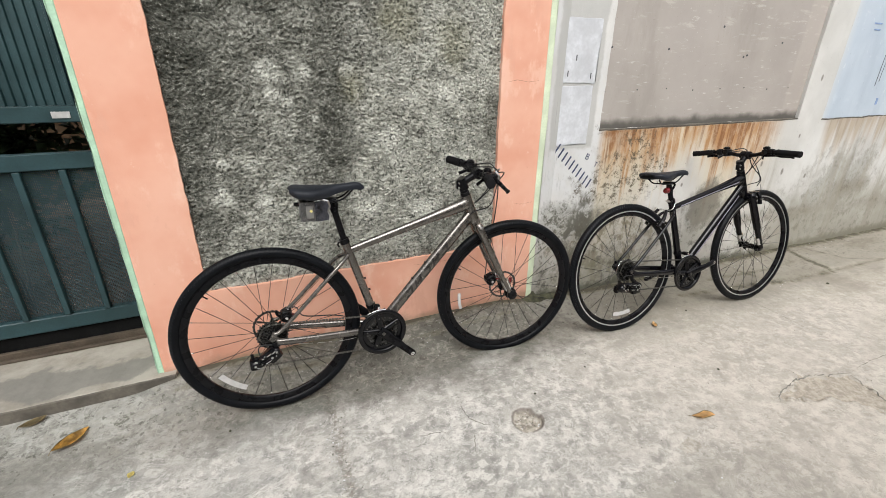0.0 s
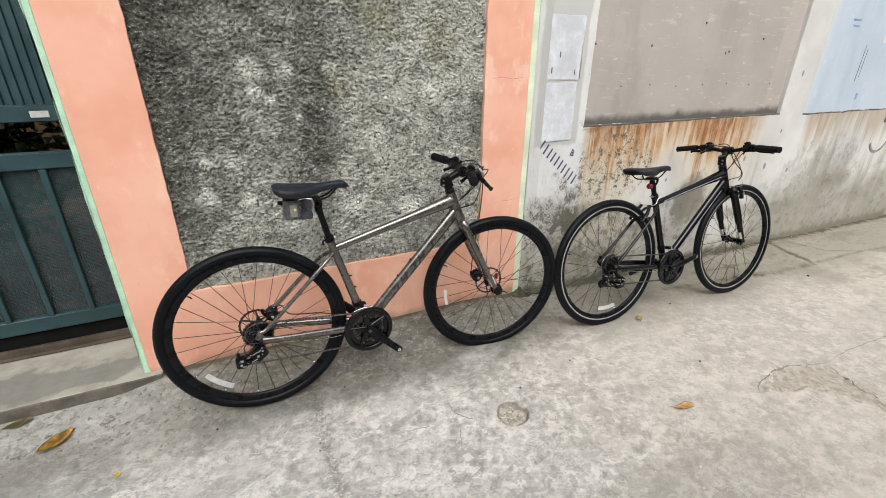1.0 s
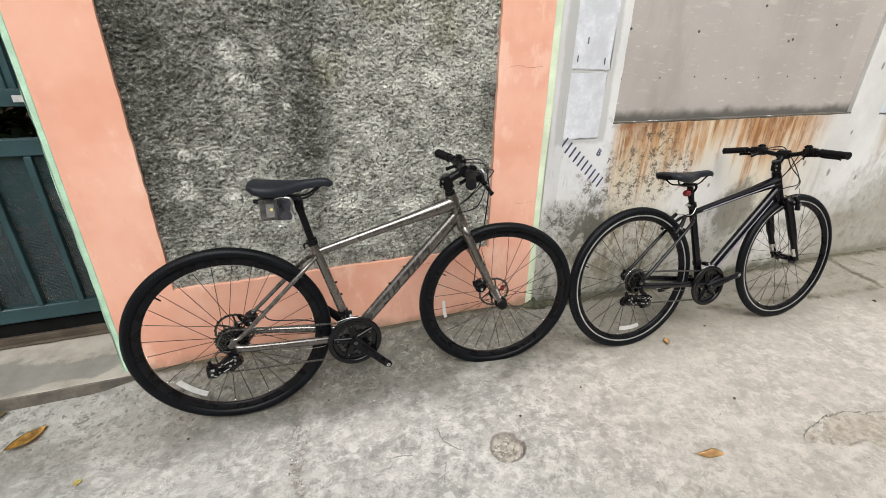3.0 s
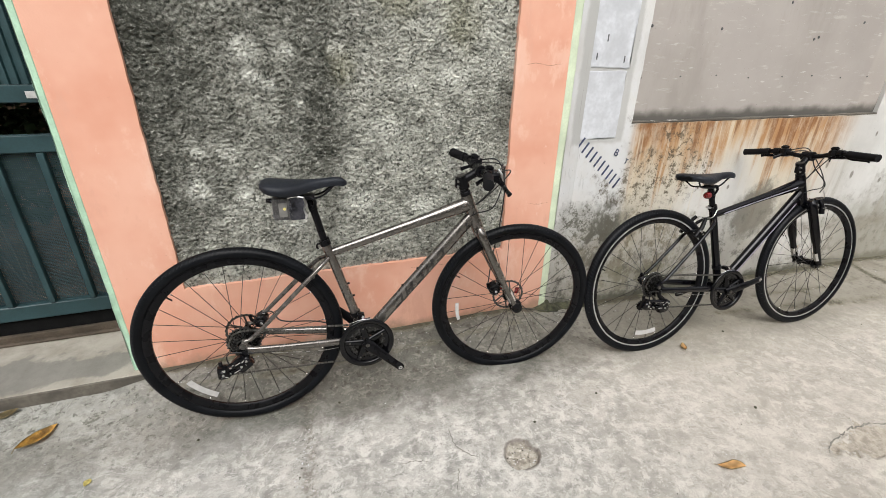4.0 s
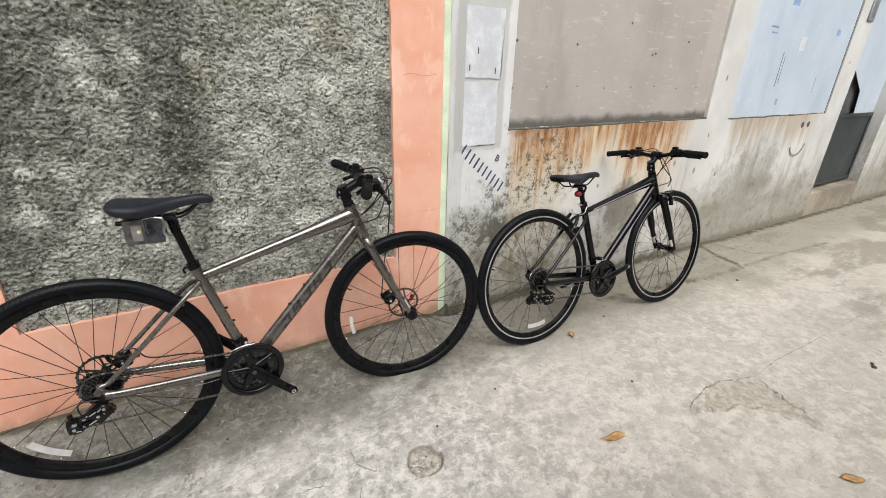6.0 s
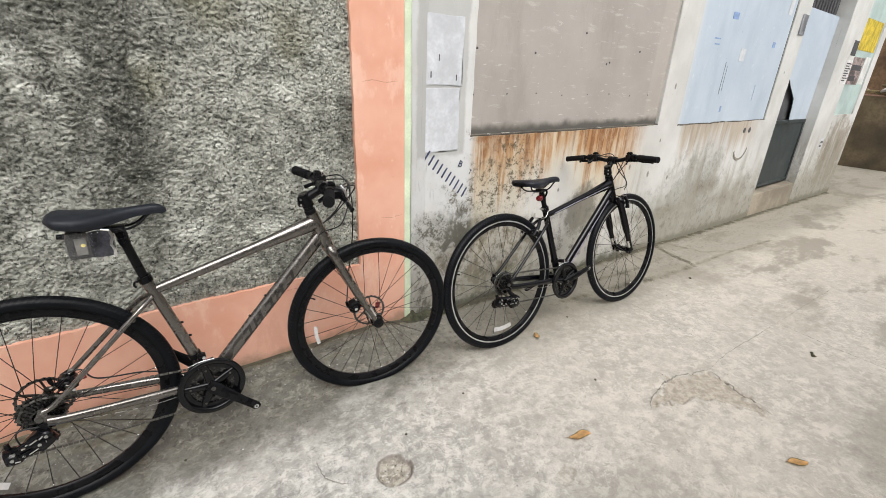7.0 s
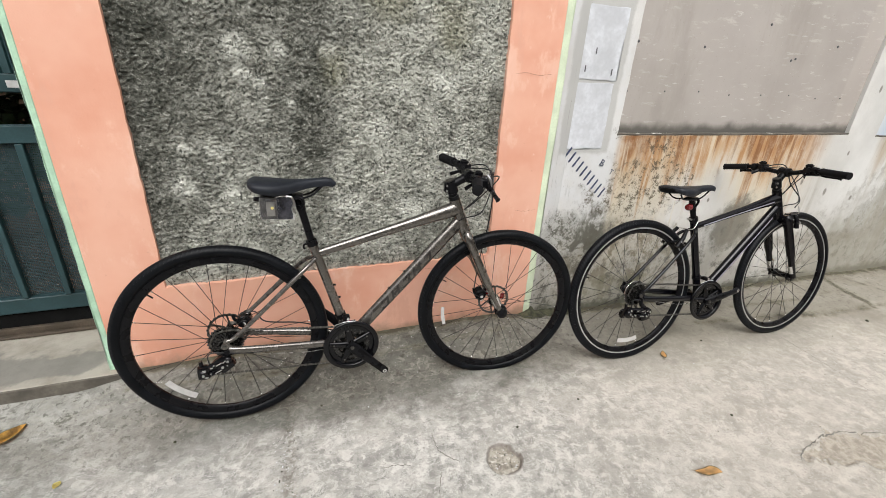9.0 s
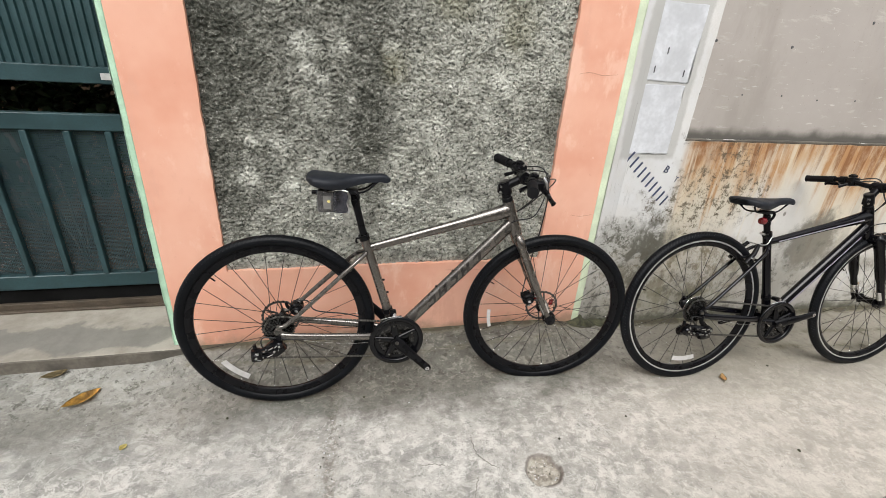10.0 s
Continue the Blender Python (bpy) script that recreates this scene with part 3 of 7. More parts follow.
def clear_plastic():
    n = Nodes("clear_plastic", 0.12, spec=0.5)
    n.set("Base Color", (0.30, 0.31, 0.34, 1))
    clear = n.t.nodes.new("ShaderNodeBsdfTransparent")
    both = n.node("ShaderNodeMixShader", Fac=n.ramp(n.noise(30, 3), 0.3, 0.7, 0.86, 0.98))
    n.t.links.new(n.b.outputs[0], both.inputs[1])
    n.t.links.new(clear.outputs[0], both.inputs[2])
    n.t.links.new(both.outputs[0], n.t.nodes["Material Output"].inputs["Surface"])
    n.bump(n.noise(24, 3), 0.6, 0.004)
    return n.m


M = {
    "ground": concrete_ground(), "rough": rough_cast(), "orange": orange_paint(), "white": white_wash(), "sheet": grey_sheet(), "blue": blue_sheet(),
    "perf": perforated(), "clear": clear_plastic(),
    "mint": simple("mint_paint", (0.40, 0.60, 0.44), 0.7, var=0.15, scale=12, bump=0.2),
    "palemint": simple("pale_mint_paint", (0.60, 0.68, 0.50), 0.75, var=0.15, scale=7, bump=0.2),
    "darkcement": simple("dark_cement", (0.11, 0.098, 0.08), 0.85, var=0.35, scale=9, fine=60, bump=0.5),
    "tanrail": simple("tan_rusted_rail", (0.085, 0.066, 0.048), 0.6, 0.3, var=0.3, scale=12, bump=0.3),
    "crackline": simple("grey_crack_dirt", (0.21, 0.20, 0.175), 0.95, var=0.4, scale=30, fine=90, bump=0.4),
    "pitch": simple("pitch_black_gap_sheet", (0.008, 0.008, 0.008), 0.9, var=0.3, scale=10, spec=0.05),
    "rotor": simple("dull_rotor_steel", (0.10, 0.097, 0.094), 0.38, 0.9, var=0.15, scale=60, bump=0.02),
    "highlight_line": simple("pale_lilac_highlight", (0.36, 0.34, 0.42), 0.35, 0.3, var=0.1, scale=30, bump=0.0),
    "sprocket": simple("dark_sprocket_steel", (0.058, 0.057, 0.056), 0.24, 0.9, var=0.6, scale=90, bump=0.05),
    "plastercrack": simple("shadowed_plaster_crack", (0.38, 0.19, 0.125), 0.95, var=0.3, scale=40, bump=0.2),
    "bluemark": simple("faded_blue_mark", (0.25, 0.36, 0.60), 0.6, var=0.2, scale=30),
    "gate": simple("dark_green_gate_paint", (0.020, 0.050, 0.056), 0.42, var=0.25, scale=6),
    "track": simple("rusty_track_steel", (0.10, 0.075, 0.055), 0.7, 0.3, var=0.4, scale=10, bump=0.4),
    "sill": sill_cement(),
    "stepstain": simple("brown_stained_step", (0.31, 0.265, 0.205), 0.9, var=0.3, scale=3.0, fine=40, bump=0.4),
    "pinkprint": simple("faded_picture_print", (0.30, 0.24, 0.23), 0.6, var=0.75, scale=11, fine=40),
    "cement": simple("plain_cement", (0.45, 0.43, 0.40), 0.9, var=0.2, scale=2.0, fine=70, bump=0.4),
    "patch": simple("overpainted_patch", (0.57, 0.585, 0.61), 0.7, var=0.16, scale=9, fine=70, bump=0.3),
    "plategrey": simple("dull_grey_plate", (0.27, 0.28, 0.30), 0.5, 0.4, var=0.3, scale=14),
    "ink": simple("dark_blue_stencil_ink", (0.045, 0.055, 0.11), 0.8, var=0.3, scale=40),
    "darkdoor": simple("dark_slate_door_paint", (0.032, 0.042, 0.043), 0.5, var=0.2, scale=5),
    "turq": simple("pale_turquoise_board", (0.40, 0.50, 0.48), 0.7, var=0.15, scale=4),
    "yellow": simple("yellow_poster", (0.58, 0.44, 0.05), 0.6, var=0.35, scale=12),
    "paper": simple("poster_paper", (0.66, 0.66, 0.64), 0.7, var=0.15, scale=10),
    "print": simple("dark_print", (0.075, 0.075, 0.08), 0.7, var=0.3, scale=20),
    "brownwall": simple("brown_earth_wall", (0.16, 0.105, 0.06), 0.95, var=0.5, scale=1.2, fine=14, bump=0.6),
    "olive": simple("olive_stained_wall", (0.13, 0.10, 0.06), 0.95, var=0.5, scale=1.5, fine=12, bump=0.6),
    "lanewall": simple("pale_bounce_plaster", (0.46, 0.44, 0.40), 0.9, var=0.2, scale=1.2, fine=20),
    "moss": simple("moss_and_dirt", (0.06, 0.06, 0.035), 1.0, var=0.5, scale=30, fine=160, bump=0.8),
    "foliage": simple("dark_leaves", (0.035, 0.065, 0.022), 0.6, var=0.4, scale=20),
    "soil": simple("brown_yard_soil", (0.34, 0.21, 0.15), 0.95, var=0.4, scale=5),
    "leaf": simple("fallen_orange_leaf", (0.64, 0.33, 0.07), 0.5, var=0.75, scale=16, fine=140, bump=0.4),
    "leafbrown": simple("fallen_brown_leaf", (0.17, 0.13, 0.06), 0.7, var=0.4, scale=35, bump=0.4),
    "leaflime": simple("fallen_yellow_leaf", (0.72, 0.62, 0.22), 0.6, var=0.2, scale=50),
    "leaftan": simple("fallen_tan_leaf", (0.76, 0.47, 0.20), 0.55, var=0.35, scale=30, fine=120, bump=0.4),
    "rubber": simple("tyre_rubber", (0.0036, 0.0042, 0.0056), 0.42, var=0.3, scale=14, fine=240, bump=0.3, spec=0.13),
    "treadrubber": simple("dusty_tread_rubber", (0.0050, 0.0058, 0.0074), 0.42, var=0.4, scale=20, fine=200, bump=0.3, spec=0.15),
    "blackalu": simple("black_anodised_metal", (0.006, 0.006, 0.007), 0.28, 0.15, var=0.2, scale=20, bump=0.03, spec=0.15),
    "blackplastic": simple("black_plastic", (0.005, 0.005, 0.006), 0.28, var=0.2, scale=25, bump=0.08, spec=0.2),
    "vinyl": simple("black_saddle_vinyl", (0.012, 0.0145, 0.020), 0.5, var=0.15, scale=20, fine=400, bump=0.2, spec=0.3),
    "grip": simple("ribbed_grip_rubber", (0.009, 0.009, 0.010), 0.65, var=0.2, scale=30, fine=300, bump=0.4, spec=0.1),
    "grey_paint": simple("bronze_grey_metallic_paint", (0.170, 0.157, 0.144), 0.25, 0.86, var=0.06, scale=30, fine=600, bump=0.0, coat=0.35),
    "black_paint": simple("gloss_black_frame_paint", (0.0025, 0.0025, 0.004), 0.10, 0.0, var=0.15, scale=30, fine=600, bump=0.0, coat=0.0, spec=0.32),
    "decal": simple("dark_frame_decal", (0.065, 0.060, 0.057), 0.3, 0.7, var=0.1, scale=30, bump=0.0),
    "steel": simple("bright_steel", (0.55, 0.55, 0.54), 0.28, 1.0, var=0.12, scale=40, bump=0.03),
    "chrome": simple("polished_silver", (0.75, 0.75, 0.76), 0.12, 1.0, var=0.06, scale=40, bump=0.0),
    "spoke": simple("black_steel_spoke", (0.035, 0.03, 0.028), 0.4, 0.5, var=0.1, scale=50, bump=0.0),
    "chain": simple("oiled_chain_steel", (0.13, 0.125, 0.115), 0.38, 0.9, var=0.3, scale=90, bump=0.2),
    "brakerim": simple("machined_rim_wall", (0.50, 0.50, 0.495), 0.35, 0.7, var=0.1, scale=50, bump=0.02),
    "red": simple("red_lens_plastic", (0.14, 0.006, 0.008), 0.25, var=0.2, scale=40, bump=0.05, coat=0.4),
    "pouch": simple("dark_tool_roll", (0.060, 0.056, 0.052), 0.35, var=0.7, scale=25, bump=0.3),
    "sticker": simple("pale_sticker", (0.46, 0.45, 0.44), 0.4, var=0.12, scale=60, bump=0.0),
    "castblack": simple("glossy_black_casting", (0.003, 0.003, 0.004), 0.12, var=0.25, scale=30, bump=0.06, spec=0.3),
    "plumtab": simple("plum_anodised_tab", (0.12, 0.015, 0.045), 0.3, 0.4, var=0.2, scale=40, bump=0.02),
    "card": simple("dull_grey_card", (0.15, 0.145, 0.135), 0.5, var=0.3, scale=30),
    "smoke": simple("smoky_clear_vinyl", (0.035, 0.035, 0.043), 0.2, var=0.6, scale=22, bump=0.35, spec=0.55),
    "cable": simple("black_cable_housing", (0.008, 0.008, 0.009), 0.4, var=0.1, scale=50, bump=0.0),
}


# ---- building helpers ----
def finish(bm, smooth=True):
    bmesh.ops.recalc_face_normals(bm, faces=bm.faces)
    for f in bm.faces:
        f.smooth = smooth
    return bm


def mesh_of(name, bm, material, smooth=None):
    me = bpy.data.meshes.new(name)
    bm.to_mesh(me)
    bm.free()
    for m in material if isinstance(material, (list, tuple)) else [material]:
        me.materials.append(m)
    if smooth:
        me.set_sharp_from_angle(angle=radians(smooth))
    return me


def part(name, bm, material, parent=None, label="", smooth=38):
    """Link a bmesh as one mesh object, under a thing or a part."""
    finish(bm)
    ob = new(name, mesh_of(name, bm, material, smooth))
    if parent:
        ob.parent = parent
    return tagged(ob, label)


def thing(name, label, category, m=None, group="", kind=""):
    ob = new(name)
    ob.empty_display_size = 0.1
    if m:
        ob.matrix_world = m
    return tagged(ob, label, category, group, kind)


def box(bm, lo, hi, bevel=0.0, m=None, seg=1):
    r = bmesh.ops.create_cube(bm, size=1.0)
    vs = r["verts"]
    c, d = (Vector(lo) + Vector(hi)) / 2, Vector(hi) - Vector(lo)
    for v in vs:
        v.co = Vector((v.co.x * d.x, v.co.y * d.y, v.co.z * d.z)) + c
    if bevel:
        es = list({e for v in vs for e in v.link_edges})
        out = bmesh.ops.bevel(bm, geom=es, offset=bevel, segments=seg, affect="EDGES", profile=0.6)
        vs = list({v for f in out["faces"] for v in f.verts} | {v for v in vs if v.is_valid})
    if m:
        bmesh.ops.transform(bm, matrix=m, verts=vs)
    return bm


def boxes(*spans, bevel=0.0):
    bm = bmesh.new()
    for lo, hi in spans:
        box(bm, lo, hi, bevel)
    return bm


def sweep(bm, pts, radii, seg=10, squash=None, caps=True):
    """A round or oval tube along points. squash: (across, upright) factors."""
    pts = [Vector(p) for p in pts]
    if not isinstance(radii, (list, tuple)):
        radii = [radii] * len(pts)
    rings, side = [], None
    for i, p in enumerate(pts):
        t = (pts[min(i + 1, len(pts) - 1)] - pts[max(i - 1, 0)]).normalized()
        if side is None:
            ref = Vector((0, 1, 0)) if abs(t.y) < 0.9 else Vector((1, 0, 0))
            side = (ref - t * ref.dot(t)).normalized()
        else:
            side = (side - t * side.dot(t)).normalized()
        up = t.cross(side)
        a, b = squash or (1, 1)
        rings.append([bm.verts.new(p + radii[i] * (side * a * math.cos(2 * math.pi * k / seg) + up * b * math.sin(2 * math.pi * k / seg))) for k in range(seg)])
    for r, q in zip(rings, rings[1:]):
        for k in range(seg):
            bm.faces.new((r[k], r[(k + 1) % seg], q[(k + 1) % seg], q[k]))
    if caps:
        bm.faces.new(rings[0][::-1]), bm.faces.new(rings[-1])
    return bm


def spline(pts, n=6):
    """Catmull-Rom through points."""
    pts = [Vector(p) for p in pts]
    ext = [2 * pts[0] - pts[1], *pts, 2 * pts[-1] - pts[-2]]
    out = []
    for a, b, c, d in zip(ext, ext[1:], ext[2:], ext[3:]):
        for k in range(n):
            s = k / n
            out.append(0.5 * (2 * b + (c - a) * s + (2 * a - 5 * b + 4 * c - d) * s * s + (3 * b - a - 3 * c + d) * s ** 3))
    return out + [pts[-1]]


def lathe(bm, profile, seg=48, centre=(0, 0, 0), closed=True, m=None):
    """Turn a profile of (radius, y) round the y axis."""
    c, rings = Vector(centre), []
    for k in range(seg):
        a = 2 * math.pi * k / seg
        rings.append([bm.verts.new(c + Vector((r * math.cos(a), y, r * math.sin(a)))) for r, y in profile])
    n = len(profile)
    for k in range(seg):
        p, q = rings[k], rings[(k + 1) % seg]
        for j in range(n if closed else n - 1):
            bm.faces.new((p[j], p[(j + 1) % n], q[(j + 1) % n], q[j]))
    if m:
        bmesh.ops.transform(bm, matrix=m, verts=[v for r in rings for v in r])
    return bm


def disc(r, y0, y1, hole=0.0, bev=0.0):
    """A profile for lathe: a flat ring."""
    h = max(hole, 0.0004)
    return [(h, y0), (r - bev, y0), (r, y0 + (bev if y1 > y0 else -bev)), (r, y1 - (bev if y1 > y0 else -bev)), (r - bev, y1), (h, y1)]


def smooth01(v, lo, hi):
    s = min(1, max(0, (v - lo) / (hi - lo)))
    return s * s * (3 - 2 * s)


def fbm(x, y, z=0.0, octaves=4):
    return noise.fractal(Vector((x, y, z)), 1.0, 2.0, octaves)


def floor_z(x, y):
    """The lane's level: it falls away along the wall and rises to the salmon wall's foot."""
    z = -0.024 * max(0.0, x - 1.4)
    z += (0.045 + 0.04 * smooth01(x, -0.6, -0.35)) * smooth01(y, -0.27, 0.0) * (1 - smooth01(x, 1.15, 1.75))
    return z


# ---- the lane ----
def axis(spans):
    out = []
    for lo, hi, step in spans:
        n = max(1, round((hi - lo) / step))
        out += [lo + (hi - lo) * k / n for k in range(n)]
    return out + [spans[-1][1]]


HOLE = (0.905, -0.775)


BROKEN = ((1.985, -1.115), (2.04, -1.083), (2.254, -1.052), (2.391, -1.088), (2.50, -1.125), (2.455, -1.29), (2.41, -1.425), (2.352, -1.36), (2.325, -1.285), (2.235, -1.205), (2.13, -1.135))


def broken_piece(x, y):
    """1 inside the broken corner of the slab."""
    if not (1.95 < x < 2.6 and -1.45 < y < -0.98):
        return 0.0
    inside = False
    for (ax, ay), (bx, by) in zip(BROKEN, BROKEN[1:] + BROKEN[:1]):
        if (ay > y) != (by > y) and x < ax + (bx - ax) * (y - ay) / (by - ay):
            inside = not inside
    return 1.0 if inside else 0.0


def ground_level(x, y):
    z = floor_z(x, y)
    z += 0.004 * fbm(x * 1.3, y * 1.3, 3.0) + 0.0018 * fbm(x * 9, y * 9, 7.0, 5)
    a = math.atan2(y - HOLE[1], x - HOLE[0])
    d = math.hypot(x - HOLE[0], (y - HOLE[1])) / (0.064 + 0.004 * math.sin(2 * a + 0.6) + 0.003 * math.sin(5 * a))
    z -= 0.022 * (1 - smooth01(d + 0.05 * fbm(x * 25, y * 25, 4.0), 0.88, 1.0)) - 0.008 * (1 - smooth01(d, 0.6, 0.95)) * fbm(x * 60, y * 60, 1.0, 3)
    # a broken, sunken piece of the slab
    z -= 0.011 * broken_piece(x + 0.045 * fbm(x * 16, y * 16, 9.0), y + 0.045 * fbm(x * 16, y * 16, 5.0))
    z -= 0.006 * (1 - smooth01(math.hypot((x - 1.40) / 0.055, (y + 1.13) / 0.032) + 0.5 * fbm(x * 30, y * 30, 6.0), 0.75, 1.0))
    if 2.5 < x < 4.3 and y > -0.385:
        z += 0.010 * smooth01(y, -0.385 + 0.012 * fbm(x * 8, 3.0), -0.345) * smooth01(x, 2.5, 3.0)
    # the open joint between two slabs
    jx = 0.185 + 0.02 * fbm(0.0, y * 4, 2.0) + 0.04 * (y + 0.5)
    z -= 0.004 * (1 - smooth01(abs(x - jx), 0.004, 0.018)) * (1 if y < -0.2 else 0)
    return z


# lines along which dirt and moss collect: points, half width
GRIME = (
    (((1.46, 0.03), (9.1, 0.03)), 0.055), (((-0.44, -0.01), (1.44, -0.01)), 0.040),
    (((2.45, -0.25), (3.05, -0.335), (3.229, -0.343), (3.474, -0.38), (3.885, -0.385)), 0.045),
    (((4.03, 0.03), (3.93, -0.16), (3.887, -0.386)), 0.040), (((4.16, 0.02), (4.229, -0.169), (4.272, -0.271), (4.5, -0.36)), 0.035),
    (((3.23, -0.343), (3.18, -0.18), (3.2, 0.03)), 0.035), (((3.887, -0.386), (4.5, -0.40), (5.3, -0.46)), 0.030),
    (((2.75, -0.16), (3.35, -0.20), (3.8, -0.17)), 0.030), (((-0.40, -0.09), (0.1, -0.13), (0.6, -0.125), (1.25, -0.10)), 0.020),
)


def grime_at(x, y):
    """How near a place is to those lines, from 1 on one of them down to 0."""
    best = np.zeros_like(x)
    for pts, w in GRIME:
        for (ax, ay), (bx, by) in zip(pts, pts[1:]):
            dx, dy = bx - ax, by - ay
            s = np.clip(((x - ax) * dx + (y - ay) * dy) / (dx * dx + dy * dy), 0, 1)
            d = np.hypot(x - ax - s * dx, y - ay - s * dy)
            best = np.maximum(best, (1.0 if w > 0.039 and ay > -0.2 else 0.72) * np.exp(-(d / w) ** 2))
    return best


def build_ground():
    xs = axis([(-70, -8, 6.2), (-8, -1.6, 0.4), (-1.6, 0.80, 0.0125), (0.80, 1.0, 0.005), (1.0, 1.32, 0.0125), (1.32, 1.48, 0.006), (1.48, 2.0, 0.0125), (2.0, 2.54, 0.008), (2.54, 3.2, 0.0125), (3.2, 5.2, 0.02), (5.2, 6, 0.05), (6, 16, 0.25), (16, 80, 6.4)])
    ys = axis([(-70, -6, 6.4), (-6, -1.9, 0.15), (-1.9, -1.40, 0.0125), (-1.40, -1.02, 0.008), (-1.02, -0.87, 0.0125), (-0.87, -0.68, 0.005), (-0.68, 0.06, 0.0125), (0.06, 0.5, 0.1), (0.5, 8, 0.5), (8, 70, 6.2)])
    bm = bmesh.new()
    rows = [[bm.verts.new((x, y, ground_level(x, y))) for x in xs] for y in ys]
    for r, q in zip(rows, rows[1:]):
        for k in range(len(xs) - 1):
            bm.faces.new((r[k], r[k + 1], q[k + 1], q[k]))
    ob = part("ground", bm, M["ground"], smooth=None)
    xy = np.zeros(len(ob.data.vertices) * 3)
    ob.data.vertices.foreach_get("co", xy)
    xy = xy.reshape(-1, 3)
    ob.data.attributes.new("grime", "FLOAT", "POINT").data.foreach_set("value", grime_at(xy[:, 0], xy[:, 1]).astype(np.float32))
    ob.data.attributes.new("chipped", "FLOAT", "POINT").data.foreach_set("value", [broken_piece(x + 0.045 * fbm(x * 16, y * 16, 9.0), y + 0.045 * fbm(x * 16, y * 16, 5.0)) for x, y, _ in xy.tolist()])
    return tagged(ob, "worn grey concrete lane with stains, cracks and a pothole", "ground", kind="structure")


ground = build_ground()


def crack(pts, width, seed, mat="crackline"):
    """A dirt-filled crack that wanders over the slab."""
    rng = random.Random(seed)
    line = spline([(x, y, 0) for x, y in pts], 14)
    bm, prev = bmesh.new(), None
    for i, p in enumerate(line):
        t = (line[min(i + 1, len(line) - 1)] - line[max(0, i - 1)]).normalized()
        n = Vector((-t.y, t.x, 0))
        w = width * rng.uniform(0.25, 1.0) * math.sin(math.pi * (i + 0.6) / (len(line) + 0.2)) ** 0.5
        c = p + n * rng.uniform(-0.0025, 0.0025)
        pair = []
        for s in (-1, 1):
            q = c + n * s * w / 2
            pair.append(bm.verts.new((q.x, q.y, ground_level(q.x, q.y) + 0.0015)))
        if prev:
            bm.faces.new((prev[0], prev[1], pair[1], pair[0]))
        prev = pair
    part("crack", bm, M[mat], ground, "dark dirt-filled crack")


crack([(-0.42, -0.145), (-0.19, -0.138), (-0.118, -0.134), (-0.07, -0.07)], 0.007, 41)
crack([(0.688, -0.59), (0.69, -0.67), (0.72, -0.717), (0.75, -0.74)], 0.006, 2)
crack([(0.478, -0.686), (0.53, -0.688), (0.581, -0.706)], 0.005, 21)
crack([(0.674, -0.752), (0.65, -0.80), (0.635, -0.836)], 0.004, 22)
crack([(1.985, -1.115), (2.05, -1.08), (2.254, -1.05), (2.395, -1.086), (2.505, -1.12)], 0.008, 3)
crack([(2.505, -1.12), (2.46, -1.28), (2.41, -1.43)], 0.009, 4)
crack([(2.835, -0.30), (2.812, -0.467), (2.785, -0.8), (2.757, -1.106)], 0.0035, 6)
crack([(2.52, -1.12), (2.757, -1.106), (3.08, -1.118), (3.397, -1.126)], 0.004, 7)
crack([(3.397, -1.126), (3.385, -1.28), (3.366, -1.444), (3.34, -1.9)], 0.006, 8)
crack([(3.397, -1.126), (3.9, -1.14), (4.6, -1.16)], 0.003, 9)


crack([(0.05, -0.10), (0.4, -0.13), (0.8, -0.12), (1.2, -0.10)], 0.004, 12)
crack([(2.6, -0.275), (3.05, -0.335), (3.229, -0.343), (3.474, -0.38), (3.885, -0.385)], 0.005, 10)
crack([(4.03, 0.03), (3.93, -0.16), (3.887, -0.386)], 0.006, 31)
crack([(4.16, 0.02), (4.229, -0.169), (4.272, -0.271), (4.5, -0.36)], 0.006, 32)


# ---- the salmon wall with its rough-cast panel ----
def slab(x0, x1, z0, z1, y0, y1, ragged=(), amp=0.004, seed=0, step=0.02):
    """An upright slab whose named sides (l, r, t, b) wander a little, as hand-made edges do."""
    bm = bmesh.new()

    def wob(side, s):
        return amp * fbm(s * 9.0, seed * 3.7 + "lrtb".index(side), 0.5, 5) if side in ragged else 0.0

    loop = []
    nz, nx = max(2, int((z1 - z0) / step)), max(2, int((x1 - x0) / step))
    for k in range(nz):
        z = z0 + (z1 - z0) * k / nz
        loop.append((x1 + (wob("r", z) if k else 0), z))
    for k in range(nx):
        x = x1 - (x1 - x0) * k / nx
        loop.append((x, z1 + (wob("t", x) if k else 0)))
    for k in range(nz):
        z = z1 - (z1 - z0) * k / nz
        loop.append((x0 + (wob("l", z) if k else 0), z))
    for k in range(nx):
        x = x0 + (x1 - x0) * k / nx
        loop.append((x, z0 + (wob("b", x) if k else 0)))
    b = 0.003
    cx, cz = (x0 + x1) / 2, (z0 + z1) / 2
    front = [bm.verts.new((x + (b if x < cx else -b), y0, z + (b if z < cz else -b))) for x, z in loop]
    edge = [bm.verts.new((x, y0 + b, z)) for x, z in loop]
    back = [bm.verts.new((x, y1, z)) for x, z in loop]
    n = len(loop)
    for p, q in ((front, edge), (edge, back)):
        for k in range(n):
            bm.faces.new((p[k], p[(k + 1) % n], q[(k + 1) % n], q[k]))
    bm.faces.new(front), bm.faces.new(back[::-1])
    bmesh.ops.triangulate(bm, faces=[f for f in bm.faces if len(f.verts) > 4])
    return bm


def structure(ob, label, category="wall"):
    return tagged(ob, label, category, kind="structure")


